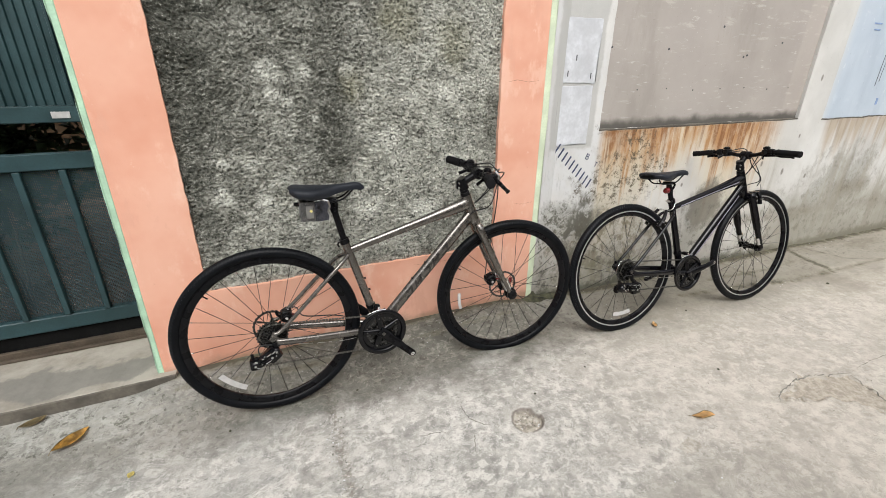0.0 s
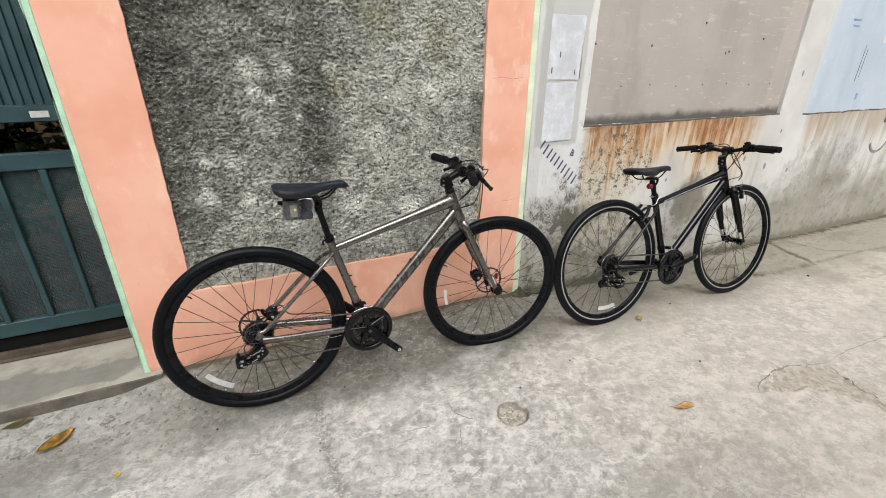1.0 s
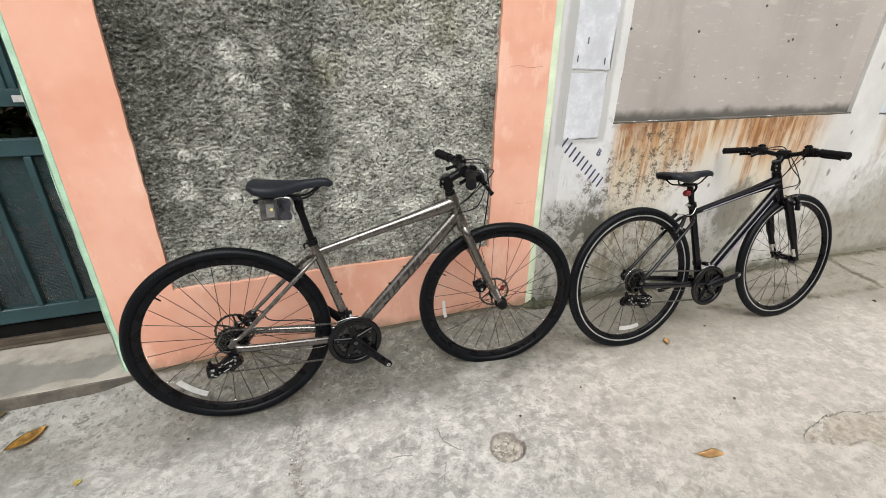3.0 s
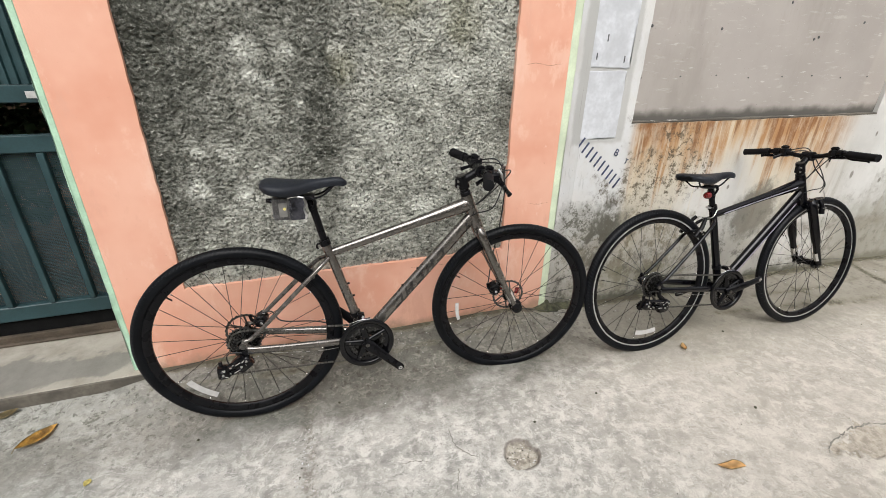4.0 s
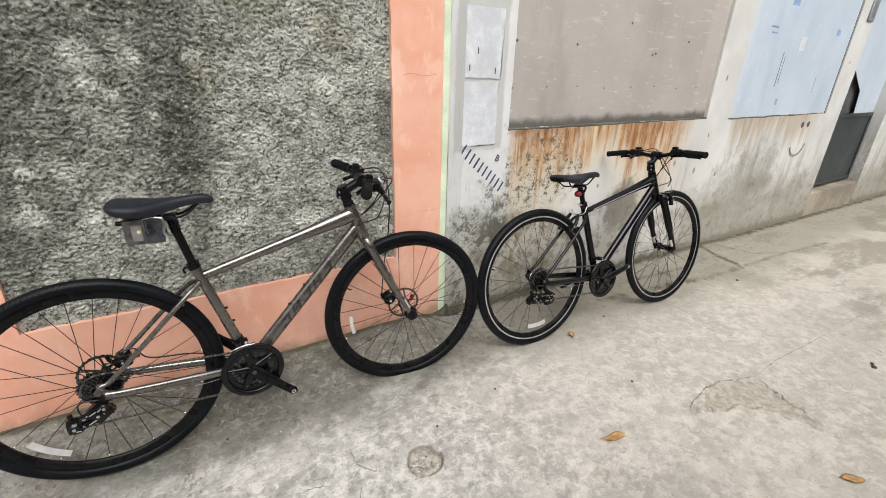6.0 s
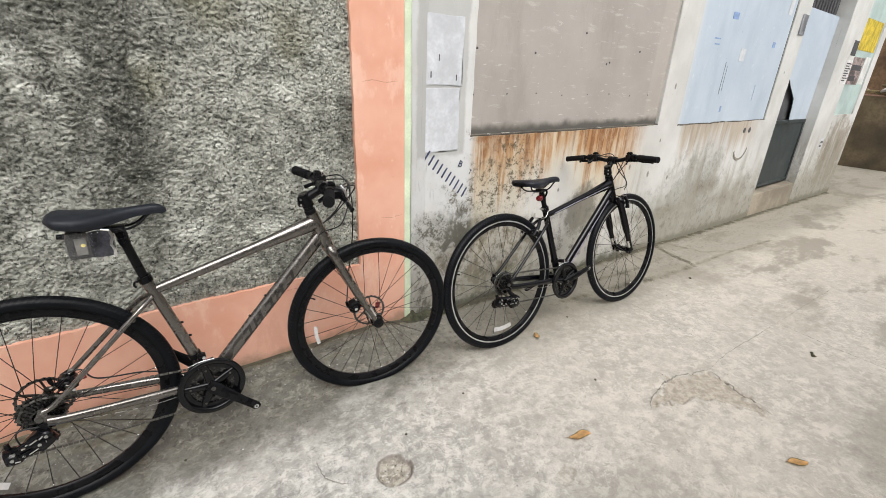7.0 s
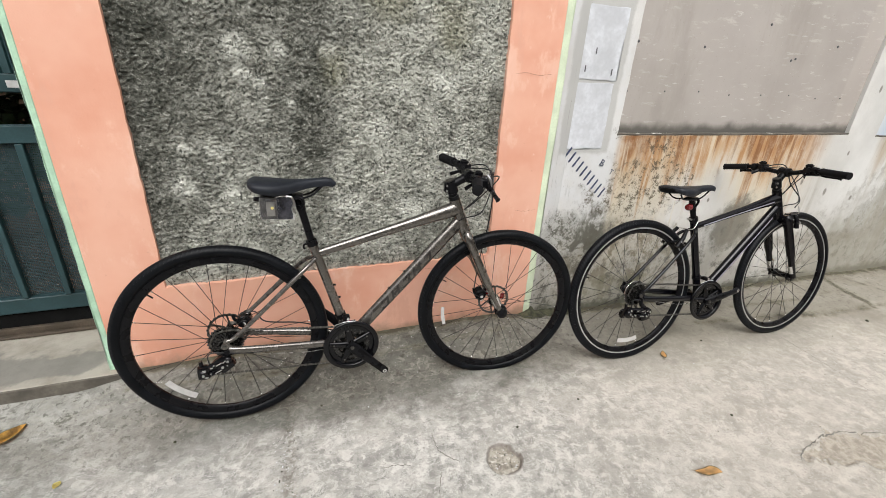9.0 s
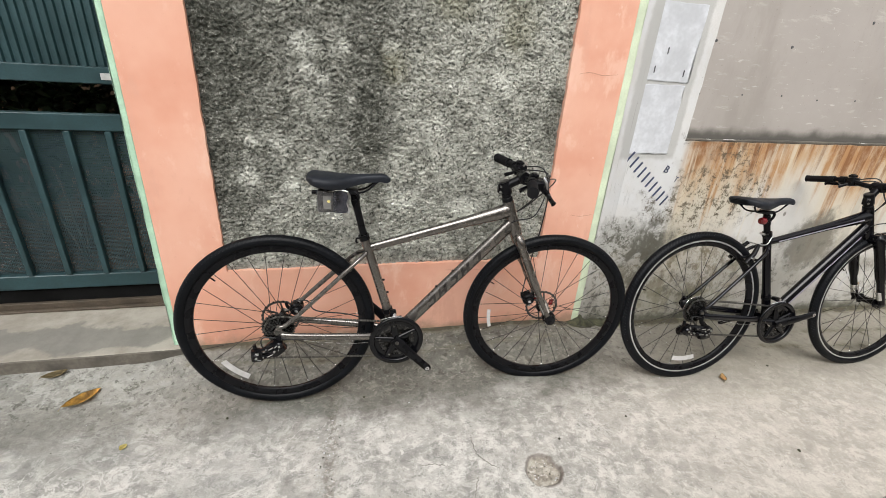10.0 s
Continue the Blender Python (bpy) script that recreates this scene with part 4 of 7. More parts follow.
wall_south = structure(thing("wall_salmon", "salmon-painted wall framing a grey rough-cast panel", "wall"), "salmon-painted wall framing a grey rough-cast panel")


def pierced_wall(x0, x1, z0, z1, front, back, openings, step=0.04, far=4.0, rag=0.0045, amp=0.0016):
    """One wall sheet with real openings and their reveals, slightly uneven."""
    xs = sorted({x0, x1, *[v for o in openings for v in o[:2] if x0 < v < x1]})
    zs = sorted({z0, z1, *[v for o in openings for v in o[2:] if z0 < v < z1]})
    xs = axis([(a, b, step if a < far else 0.1) for a, b in zip(xs, xs[1:])])
    zs = axis([(a, b, step) for a, b in zip(zs, zs[1:])])
    bm, made = bmesh.new(), {}

    def vert(i, k):
        if (i, k) not in made:
            x, z = xs[i], zs[k]
            near = any(min(abs(x - o[0]), abs(x - o[1])) < 1e-6 and o[2] - 1e-6 <= z <= o[3] + 1e-6 or min(abs(z - o[2]), abs(z - o[3])) < 1e-6 and o[0] - 1e-6 <= x <= o[1] + 1e-6 for o in openings)
            w = rag if near else 0.0
            made[i, k] = bm.verts.new((x + w * fbm(z * 14, x, 2.0, 5), front + amp * fbm(x * 3, z * 3, 5.0), z + w * fbm(x * 14, z, 6.0, 5)))
        return made[i, k]

    for i in range(len(xs) - 1):
        for k in range(len(zs) - 1):
            cx, cz = (xs[i] + xs[i + 1]) / 2, (zs[k] + zs[k + 1]) / 2
            if any(o[0] < cx < o[1] and o[2] < cz < o[3] for o in openings):
                continue
            bm.faces.new((vert(i, k), vert(i + 1, k), vert(i + 1, k + 1), vert(i, k + 1)))
    rim = [e for e in bm.edges if e.is_boundary]
    out = bmesh.ops.extrude_edge_only(bm, edges=rim)
    for v in out["geom"]:
        if isinstance(v, bmesh.types.BMVert):
            v.co.y = back
    return bm


part("wall_face", pierced_wall(-0.446, 1.407, -0.1, 2.9, 0.0, 0.22, ((-0.217, 1.160, 0.436, 2.6),), 0.016, rag=0.0042), M["orange"], wall_south)
part("edge_strip", slab(-0.470, -0.4455, -0.1, 2.9, -0.001, 0.22, "l", amp=0.003, seed=4), M["mint"], wall_south, "green painted edge")
part("edge_strip", slab(1.4065, 1.447, -0.1, 2.9, 0.000, 0.22, "r", amp=0.004, seed=5), M["palemint"], wall_south, "pale green painted edge")


def hairline(pts, seed, width=0.003):
    rng = random.Random(seed)
    bm, prev = bmesh.new(), None
    line = spline([(x, 0, z) for x, z in pts], 8)
    for i, p in enumerate(line):
        w = width * rng.uniform(0.3, 1.0) * math.sin(math.pi * (i + 0.5) / len(line)) ** 0.5
        zz = p.z + rng.uniform(-0.0012, 0.0012)
        pair = [bm.verts.new((p.x, -0.0032, zz - w / 2)), bm.verts.new((p.x, -0.0032, zz + w / 2))]
        if prev:
            bm.faces.new((prev[0], pair[0], pair[1], prev[1]))
        prev = pair
    part("hairline_crack", bm, M["plastercrack"], wall_south, "fine dark crack in the paint")


hairline([(1.20, 1.262), (1.25, 1.270), (1.31, 1.262), (1.375, 1.268)], 1)
hairline([(1.28, 0.658), (1.33, 0.65), (1.39, 0.656)], 2, 0.0022)
hairline([(0.70, 0.40), (0.82, 0.395), (0.95, 0.402)], 5, 0.0022)


def rough_panel():
    """Thrown render: ragged flakes that hang a little over what is below them."""
    bm = bmesh.new()
    xs = axis([(-0.24, 1.18, 0.0034)])
    zs = axis([(0.38, 1.68, 0.0034), (1.68, 2.9, 0.03)])
    rows = []
    for z in zs:
        row = []
        for x in xs:
            w = 0.016 * fbm(x * 13, z * 13, 2.0, 2)
            a, b = x + w, z + 0.7 * w
            d = 0.45 * fbm(x * 8, z * 9, 1.0, 2) + 0.50 * fbm(a * 20, b * 24, 6.0, 3) + 0.12 * (0.5 - abs(fbm(a * 40, b * 44, 4.0, 2))) + 1.10 * fbm(a * 108, b * 112, 3.0, 3)
            row.append(bm.verts.new((x, 0.018 - 0.0066 * d, z - 0.0018 * d)))
        rows.append(row)
    for r, q in zip(rows, rows[1:]):
        for k in range(len(xs) - 1):
            bm.faces.new((r[k], r[k + 1], q[k + 1], q[k]))
    return bm


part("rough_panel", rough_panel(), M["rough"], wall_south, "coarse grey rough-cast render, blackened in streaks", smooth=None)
part("wall_core", boxes(((-0.22, 0.05, 0.40), (1.17, 0.21, 2.89))), M["cement"], wall_south)

# ---- the gate and its sill ----
sill = structure(part("doorsill", slab(-3.2, -0.40, -0.1, 0.098, -0.030, 0.50, "t", amp=0.006, seed=6), M["sill"]), "stained cement sill in front of the gate", "sill")
# thin dark facing: the riser's dirt and shade together in one colour
part("riser", slab(-3.2, -0.402, -0.05, 0.095, -0.036, -0.0295, "t", amp=0.003, seed=16), M["darkcement"], sill, "front edge darkened for its dirt and shade")
GY = 0.36
gate = thing("metal_gate", "dark green steel sliding gate with ribbed and perforated panels", "gate", kind="structure")
GX0, GX1 = -3.0, -0.40


def gate_bar(name, z0, z1, depth=0.04, x0=GX0, x1=GX1, y=GY, mat="gate"):
    return part(name, box(bmesh.new(), (x0, y, z0), (x1, y + depth, z1), 0.004), M[mat], gate)


gate_bar("rail", 1.108, 1.172)
gate_bar("rail", 0.925, 0.992)
gate_bar("rail", 0.205, 0.275)
gate_bar("rail", 2.30, 2.36)
for k in range(19):
    x = -0.532 - 0.1485 * k
    part("picket", box(bmesh.new(), (x - 0.012, GY - 0.004, 0.2755), (x + 0.012, GY + 0.02, 0.9245), 0.003), M["gate"], gate)
part("perforated_sheet", boxes(((GX0, GY + 0.022, 0.26), (GX1, GY + 0.0235, 0.95))), M["perf"], gate, "dark green perforated sheet steel")


def ribbed_sheet():
    bm = bmesh.new()
    x, pts = GX0, []
    while x < GX1:
        pts += [(x, 0.012), (x + 0.016, 0.012), (x + 0.019, 0.002), (x + 0.026, 0.002), (x + 0.029, 0.012)]
        x += 0.030
    lo, hi = [[bm.verts.new((x, GY + d, z)) for x, d in pts] for z in (1.1725, 2.2995)]
    for k in range(len(pts) - 1):
        bm.faces.new((lo[k], lo[k + 1], hi[k + 1], hi[k]))
    return bm


part("ribbed_sheet", ribbed_sheet(), M["gate"], gate, "dark green ribbed sheet steel", smooth=10)
part("label_plate", box(bmesh.new(), (-0.655, GY - 0.004, 1.125), (-0.595, GY - 0.0005, 1.150), 0.001), M["sticker"], gate, "small white plate")
part("stile", box(bmesh.new(), (-0.455, GY - 0.002, 0.2045), (-0.402, GY + 0.045, 2.36), 0.004), M["gate"], gate)
# near-black sheet stands in for the shaded gap below the gate
part("gap_shade_sheet", box(bmesh.new(), (GX0, GY + 0.022, 0.115), (GX1, GY + 0.026, 0.2045), 0.001), M["pitch"], gate, "black sheet standing for the shaded gap under the gate")
rail = tagged(part("gate_track", boxes(((GX0, GY - 0.030, 0.0985), (GX1, GY + 0.07, 0.110)), ((GX0, GY - 0.010, 0.110), (GX1, GY + 0.010, 0.138)), bevel=0.002), M["tanrail"]), "brown rusty steel gate track", "track", kind="structure")

# the yard behind the gate, kept dim by an unseen slab added above
structure(part("floor_yard", boxes(((-4.0, 0.5, 0.02), (0.6, 3.4, 0.09))), M["soil"]), "bare brown soil of the yard behind the gate", "floor")
structure(part("wall_yard", boxes(((-4.2, 3.4, 0.0), (0.8, 3.6, 2.9)), ((-4.2, 0.5, 0.0), (-4.0, 3.4, 2.9)), ((0.6, 0.22, 0.0), (0.8, 3.4, 2.9))), M["brownwall"]), "dark plain wall round the yard", "wall")
structure(part("wall_gate_side", boxes(((-14.0, 0.0, -0.1), (-3.05, 0.22, 2.9))), M["cement"]), "plain cement wall beyond the gate", "wall")
structure(part("wall_over_gate", boxes(((-3.05, 0.24, 2.40), (-0.47, 0.5, 2.9))), M["cement"]), "plain cement lintel over the gate", "wall")


# added out of view, only to block skylight from the near yard
structure(part("yard_shade_slab", boxes(((-4.2, 0.5, 2.90), (0.8, 1.9, 3.0))), M["cement"]), "unseen slab added over the near part of the yard to darken it", "roof")


def bush(name, centre, size, count, seed):
    rng = random.Random(seed)
    t = thing(name, "dark green leafy bush in the yard behind the gate", "bush", Matrix.Translation((centre[0], centre[1], 0.09)))
    bm = bmesh.new()
    for k in range(5):
        a = rng.uniform(0, 6.28)
        sweep(bm, spline([(0, 0, 0), (0.1 * math.cos(a), 0.1 * math.sin(a), centre[2] * 0.5), (size[0] * 0.5 * math.cos(a), size[1] * 0.5 * math.sin(a), centre[2])], 4), 0.008, 5)
    part("stems", bm, M["soil"], t)
    bm = bmesh.new()
    for k in range(count):
        d = Vector((rng.gauss(0, 1), rng.gauss(0, 1), rng.gauss(0, 1))).normalized() * rng.uniform(0.3, 1.0)
        p = Vector((d.x * size[0], d.y * size[1], centre[2] - 0.09 + d.z * size[2]))
        m = Matrix.LocRotScale(p, Euler((rng.uniform(-1, 1), rng.uniform(-1, 1), rng.uniform(0, 6.28))), None)
        l, w = rng.uniform(0.05, 0.10), rng.uniform(0.014, 0.026)
        vs = [bm.verts.new(m @ Vector(v)) for v in ((0, 0, 0), (l * 0.45, w, 0.012), (l, 0, -0.02), (l * 0.45, -w, 0.012))]
        bm.faces.new((vs[0], vs[1], vs[2])), bm.faces.new((vs[0], vs[2], vs[3]))
    part("leaves", bm, M["foliage"], t, smooth=None)


bush("bush", (-1.15, 0.85, 0.95), (0.5, 0.22, 0.35), 1100, 3)
bush("bush", (-2.1, 1.0, 0.95), (0.5, 0.3, 0.4), 1100, 4)
bush("bush", (-1.6, 1.3, 0.55), (0.6, 0.3, 0.3), 900, 5)

# ---- the whitewashed wall with its covered windows and door ----
WY = 0.05
white = structure(thing("wall_white", "whitewashed wall, stained with rust and mould", "wall"), "whitewashed wall, stained with rust and mould")
T = 0.36
OPENINGS = ((1.845, 3.690, 1.008, 2.45), (3.995, 5.757, 0.991, 2.45), (6.10, 7.42, -0.7, 2.50), (8.06, 8.93, 0.985, 2.50))


part("wall_face", pierced_wall(1.4455, 9.16, -0.6, 2.9, WY, T, OPENINGS), M["white"], white)

bm = bmesh.new()
foot, head = [[bm.verts.new((x, y, z)) for x, y in ((1.441, 0.0025), (1.441, 0.049), (1.56, 0.049))] for z in (-0.1, 2.9)]
for k in range(3):
    bm.faces.new((foot[k], foot[(k + 1) % 3], head[(k + 1) % 3], head[k]))
bm.faces.new(foot), bm.faces.new(head)
part("plaster_fillet", bm, M["white"], white, "plaster smoothed up to the salmon wall")

window_1 = structure(thing("window_1", "window opening covered by a weathered grey-brown sheet", "window"), "window opening covered by a weathered grey-brown sheet", "window")
part("sheet", box(bmesh.new(), (1.8465, WY + 0.020, 1.0085), (3.6885, WY + 0.026, 2.448), 0.001), M["sheet"], window_1, "weathered grey-brown sheet with a sooty lower edge")


def nail(x, z, y, r=0.005):
    return lathe(bmesh.new(), [(0.0005, y), (r, y), (r * 0.8, y - 0.003), (0.0005, y - 0.0035)], 8, (x, 0, z), closed=False)


for x in (1.862, 2.10, 2.33, 2.555, 2.80, 3.03, 3.27, 3.50):
    part("nail", nail(x, 1.215 + 0.006 * math.sin(9 * x), WY + 0.020, 0.004), M["print"], window_1)
for x, z in ((2.29, 1.43), (2.95, 1.40), (2.98, 1.41), (2.71, 1.56), (3.30, 1.49), (1.87, 1.43)):
    part("nail", nail(x, z, WY + 0.020, 0.007), M["print"], window_1)

part("grime_line", slab(1.842, 3.694, 1.000, 1.0105, WY - 0.003, WY + 0.019, "tb", amp=0.004, seed=31), M["darkcement"], window_1, "dark line of grime along the sheet's foot")
window_2 = structure(thing("window_2", "window opening covered by a pale blue sheet", "window"), "window opening covered by a pale blue sheet", "window")
part("sheet", box(bmesh.new(), (3.985, WY + 0.008, 0.985), (5.735, WY + 0.014, 2.448), 0.001), M["blue"], window_2, "pale blue sheet with scuffs")
for x, z, w, h, mat in ((4.80, 1.50, 0.10, 0.10, "patch"), (4.50, 1.80, 0.10, 0.05, "bluemark"), (5.43, 1.64, 0.06, 0.05, "bluemark"), (5.58, 1.93, 0.09, 0.20, "patch"), (4.68, 1.08, 0.03, 0.05, "bluemark"), (4.58, 1.22, 0.004, 0.26, "print"), (4.62, 1.25, 0.003, 0.20, "print"), (5.30, 1.17, 0.004, 0.14, "bluemark"), (4.28, 1.64, 0.10, 0.010, "bluemark"), (4.30, 1.60, 0.08, 0.010, "bluemark")):
    part("scrap", box(bmesh.new(), (x, WY + 0.0055, z), (x + w, WY + 0.0075, z + h), 0.0005), M[mat], window_2)

part("grime_line", slab(3.99, 5.75, 0.986, 0.994, WY - 0.003, WY + 0.007, "tb", amp=0.006, seed=32), M["darkcement"], window_2, "dark line of grime along the sheet's foot")
# dark strip paints the shadow in the gap at the sheet's right edge
part("gap_shade_strip", slab(5.735, 5.756, 0.992, 2.448, WY + 0.009, WY + 0.015, "l", amp=0.006, seed=33), M["print"], window_2, "dark strip standing for the shaded gap beside the sheet")
door_1 = structure(thing("door_1", "narrow doorway closed by slate and pale blue metal sheets", "door"), "narrow doorway closed by slate and pale blue metal sheets", "door")
part("door_leaf", box(bmesh.new(), (6.101, 0.165, 0.165), (7.419, 0.192, 0.945), 0.004), M["darkdoor"], door_1, "dark slate metal lower leaf")
part("leaf_frame", boxes(((6.102, 0.152, 0.166), (7.418, 0.1645, 0.206)), ((6.102, 0.152, 0.905), (7.418, 0.1645, 0.944)), ((7.378, 0.152, 0.2065), (7.418, 0.1645, 0.9045)), bevel=0.002), M["darkdoor"], door_1)
bm = bmesh.new()
for a, b in (((6.15, 1.62), (6.55, 1.32)), ((6.55, 1.32), (6.78, 1.18)), ((6.78, 1.18), (6.84, 0.946)), ((6.84, 0.946), (7.418, 0.946))):
    if a[0] != b[0]:
        bm.faces.new([bm.verts.new((x, 0.162, z)) for x, z in (a, b, (b[0], 2.09), (a[0], 2.09))])
bmesh.ops.remove_doubles(bm, verts=bm.verts[:], dist=0.0001)
part("upper_sheet", bm, M["blue"], door_1, "pale blue upper sheet, torn at its lower corner")
# dark board added for the unlit gap behind the torn sheet
part("gap_shade_backing", box(bmesh.new(), (6.101, 0.205, 0.946), (7.419, 0.23, 2.499)), M["print"], door_1)
for k in range(9):
    x = 6.50 + 0.09 * k
    part("bar", sweep(bmesh.new(), [(x, 0.175, 2.0905), (x, 0.175, 2.499)], 0.008, 8), M["print"], door_1)
structure(part("doorstep", slab(6.1005, 7.4195, -0.5, 0.135, WY + 0.004, T, "t", amp=0.004, seed=14), M["stepstain"]), "worn cement step of the doorway", "step")
tagged(part("meter_plate", boxes(((5.925, WY - 0.014, 1.79), (6.055, WY - 0.0025, 1.97)), bevel=0.003), M["plategrey"]), "small grey metal plate on the whitewashed pier", "plate")
window_3 = structure(thing("window_3", "boarded opening with pale turquoise paint and posters", "window"), "boarded opening with pale turquoise paint and posters", "window")
part("board", box(bmesh.new(), (8.061, WY + 0.012, 0.986), (8.929, WY + 0.03, 2.498), 0.001), M["turq"], window_3)


def poster(x, z, w, h, mat, rows, y=WY + 0.011):
    ink = M["sheet"] if mat == "yellow" else M["print"]
    t = tagged(thing("poster", "weathered paper poster on the boarded opening", "poster"), group="posters")
    part("sheet", box(bmesh.new(), (x, y - 0.002, z), (x + w, y - 0.0003, z + h), 0.0004), M[mat], t)
    for k in range(rows):
        zz = z + h * (0.12 + 0.8 * k / rows)
        part("print", box(bmesh.new(), (x + w * 0.1, y - 0.0035, zz), (x + w * (0.9 if k % 2 else 0.65), y - 0.0022, zz + h * 0.4 / rows), 0.0002), ink, t)


poster(7.80, 1.37, 0.25, 0.28, "paper", 8, WY - 0.002)
poster(7.84, 1.70, 0.20, 0.17, "print", 0, WY - 0.002)
poster(8.09, 1.37, 0.52, 0.33, "pinkprint", 2)
poster(8.64, 1.38, 0.24, 0.34, "paper", 0)
poster(8.09, 1.78, 0.80, 0.36, "yellow", 0)
poster(7.88, 0.56, 0.12, 0.13, "patch", 2, WY - 0.002)

# two overpainted bill patches and what is left of a stencilled advertisement
patches = tagged(thing("bill_patch", "pale overpainted bill patch on the whitewashed wall", "poster"), group="bill patches")
part("sheet", slab(1.532, 1.768, 1.252, 1.556, WY - 0.0036, WY - 0.0024, "lrtb", amp=0.005, seed=20), M["patch"], patches)
for x, z in ((1.575, 1.285), (1.725, 1.275), (1.62, 1.36)):
    part("tear", box(bmesh.new(), (x, WY - 0.0065, z), (x + 0.006, WY - 0.0052, z + 0.028), 0.0004), M["print"], patches)
patches2 = tagged(thing("bill_patch", "pale overpainted bill patch on the whitewashed wall", "poster"), group="bill patches")
part("sheet", slab(1.528, 1.757, 0.936, 1.240, WY - 0.0036, WY - 0.0024, "lrtb", amp=0.006, seed=21), M["patch"], patches2)
stencil = tagged(thing("stencil_marks", "dark blue stencilled marks on the whitewashed wall", "graffiti"), kind="structure")
for k in range(10):
    f = k / 9
    x, z = 1.565 + 0.250 * f, 0.920 - 0.215 * f
    m = Matrix.Translation((x, WY - 0.003, z)) @ Matrix.Rotation(radians(36), 4, "Y") @ Matrix.Rotation(radians(0), 4, "X")
    part("mark", box(bmesh.new(), (-0.005, -0.0008, -0.030), (0.005, 0.0008, 0.030), 0.0004, m), M["ink"], stencil)


def letter(text, x, z, size):
    cu = bpy.data.curves.new("letter", "FONT")
    cu.body, cu.size, cu.extrude, cu.align_x = text, size, 0.0006, "CENTER"
    cu.materials.append(M["ink"])
    ob = new("letter", cu)
    ob.matrix_world = pose(x, WY - 0.003, z, 90, 25, 0)
    ob.parent = stencil
    return ob


letter("B", 1.775, 0.848, 0.05)
letter("T", 1.845, 0.802, 0.04)
arc = [(5.36 + 0.15 * math.cos(a), WY - 0.003, 0.74 + 0.13 * math.sin(a)) for a in [math.radians(200 + 150 * k / 12) for k in range(13)]]
smile = tagged(thing("scrawl", "dark scrawled curve and dots on the whitewashed wall", "graffiti"), kind="structure")
part("stroke", sweep(bmesh.new(), arc, 0.013, 6, (0.08, 1.0)), M["sill"], smile)
for x in (5.33, 5.45):
    part("dot", lathe(bmesh.new(), [(0.0005, WY - 0.001), (0.028, WY - 0.001), (0.026, WY - 0.0035), (0.0005, WY - 0.0035)], 10, (x, 0, 0.895), closed=False), M["print"], smile)

# ---- what closes the lane ----
structure(part("wall_house_back", boxes(((1.60, 3.40, -0.6), (9.16, 3.60, 2.90)), ((9.00, 0.37, -0.6), (9.155, 3.39, 2.90)), ((1.45, 0.37, -0.6), (1.59, 3.60, 2.90))), M["cement"]), "plain cement walls behind the whitewashed front", "wall")
structure(part("roof_house", boxes(((1.45, 0.06, 2.905), (9.16, 3.60, 3.00))), M["cement"]), "plain flat cement roof behind the whitewashed front", "roof")
# two unseen pale walls, added to limit the sky and bounce light back
structure(part("bounce_wall_opposite", boxes(((-14, -4.6, -0.6), (11.5, -4.4, 2.9))), M["lanewall"]), "unseen pale wall added across the lane to bounce light", "wall")
structure(part("wall_lane_end", boxes(((-14.2, -4.6, -0.6), (-14, 0.22, 1.9))), M["lanewall"]), "unseen pale wall added at the lane's near end", "wall")
structure(part("wall_far_low", slab(13.4, 13.41, -0.8, 1.2, -8, 8, "", seed=30), M["olive"]), "dark mossy retaining wall at the lane's far end", "wall")
structure(part("wall_far_high", boxes(((15.5, -9, -0.8), (15.8, 12, 5.0))), M["brownwall"]), "brown earth-coloured wall at the lane's far end", "wall")


def rubble():
    rng = random.Random(8)
    for k in range(26):
        y = -1.2 + 3.8 * k / 25
        m = Matrix.LocRotScale((13.75 + rng.uniform(-0.3, 0.2), y, 1.26 + rng.uniform(0, 0.14)), Euler((rng.uniform(-0.3, 0.3), rng.uniform(-0.3, 0.3), rng.uniform(0, 3))), None)
        bm = box(bmesh.new(), (-0.35, -0.06, -0.02), (0.35, 0.06, 0.02), 0.005, m)
        tagged(part("plank", bm, M["leafbrown"] if k % 3 else M["cement"]), "broken plank lying on the retaining wall", "plank", "rubble planks")


part("earth_fill", boxes(((13.42, -8, 0.6), (15.49, 8, 1.22))), M["soil"])
structure(bpy.data.objects["earth_fill"], "brown earth behind the retaining wall", "ground")
rubble()


# ---- the bicycles ----
R_TYRE, R_OUT = 0.0195, 0.350


def turn_about(point, axis_dir, deg):
    return Matrix.Translation(point) @ Matrix.Rotation(radians(deg), 4, Vector(axis_dir)) @ Matrix.Translation(-Vector(point))


def toothed(r, teeth, y0, y1, hole, depth=0.005):
    """A toothed ring."""
    bm, seg = bmesh.new(), teeth * 4
    rings = []
    for k in range(seg):
        a = 2 * math.pi * k / seg
        rr = r - (depth if k % 4 in (0, 3) else 0)
        rings.append([bm.verts.new((q * math.cos(a), y, q * math.sin(a))) for q, y in ((hole, y0), (rr, y0), (rr, y1), (hole, y1))])
    for k in range(seg):
        p, q = rings[k], rings[(k + 1) % seg]
        for j in range(4):
            bm.faces.new((p[j], p[(j + 1) % 4], q[(j + 1) % 4], q[j]))
    return bm


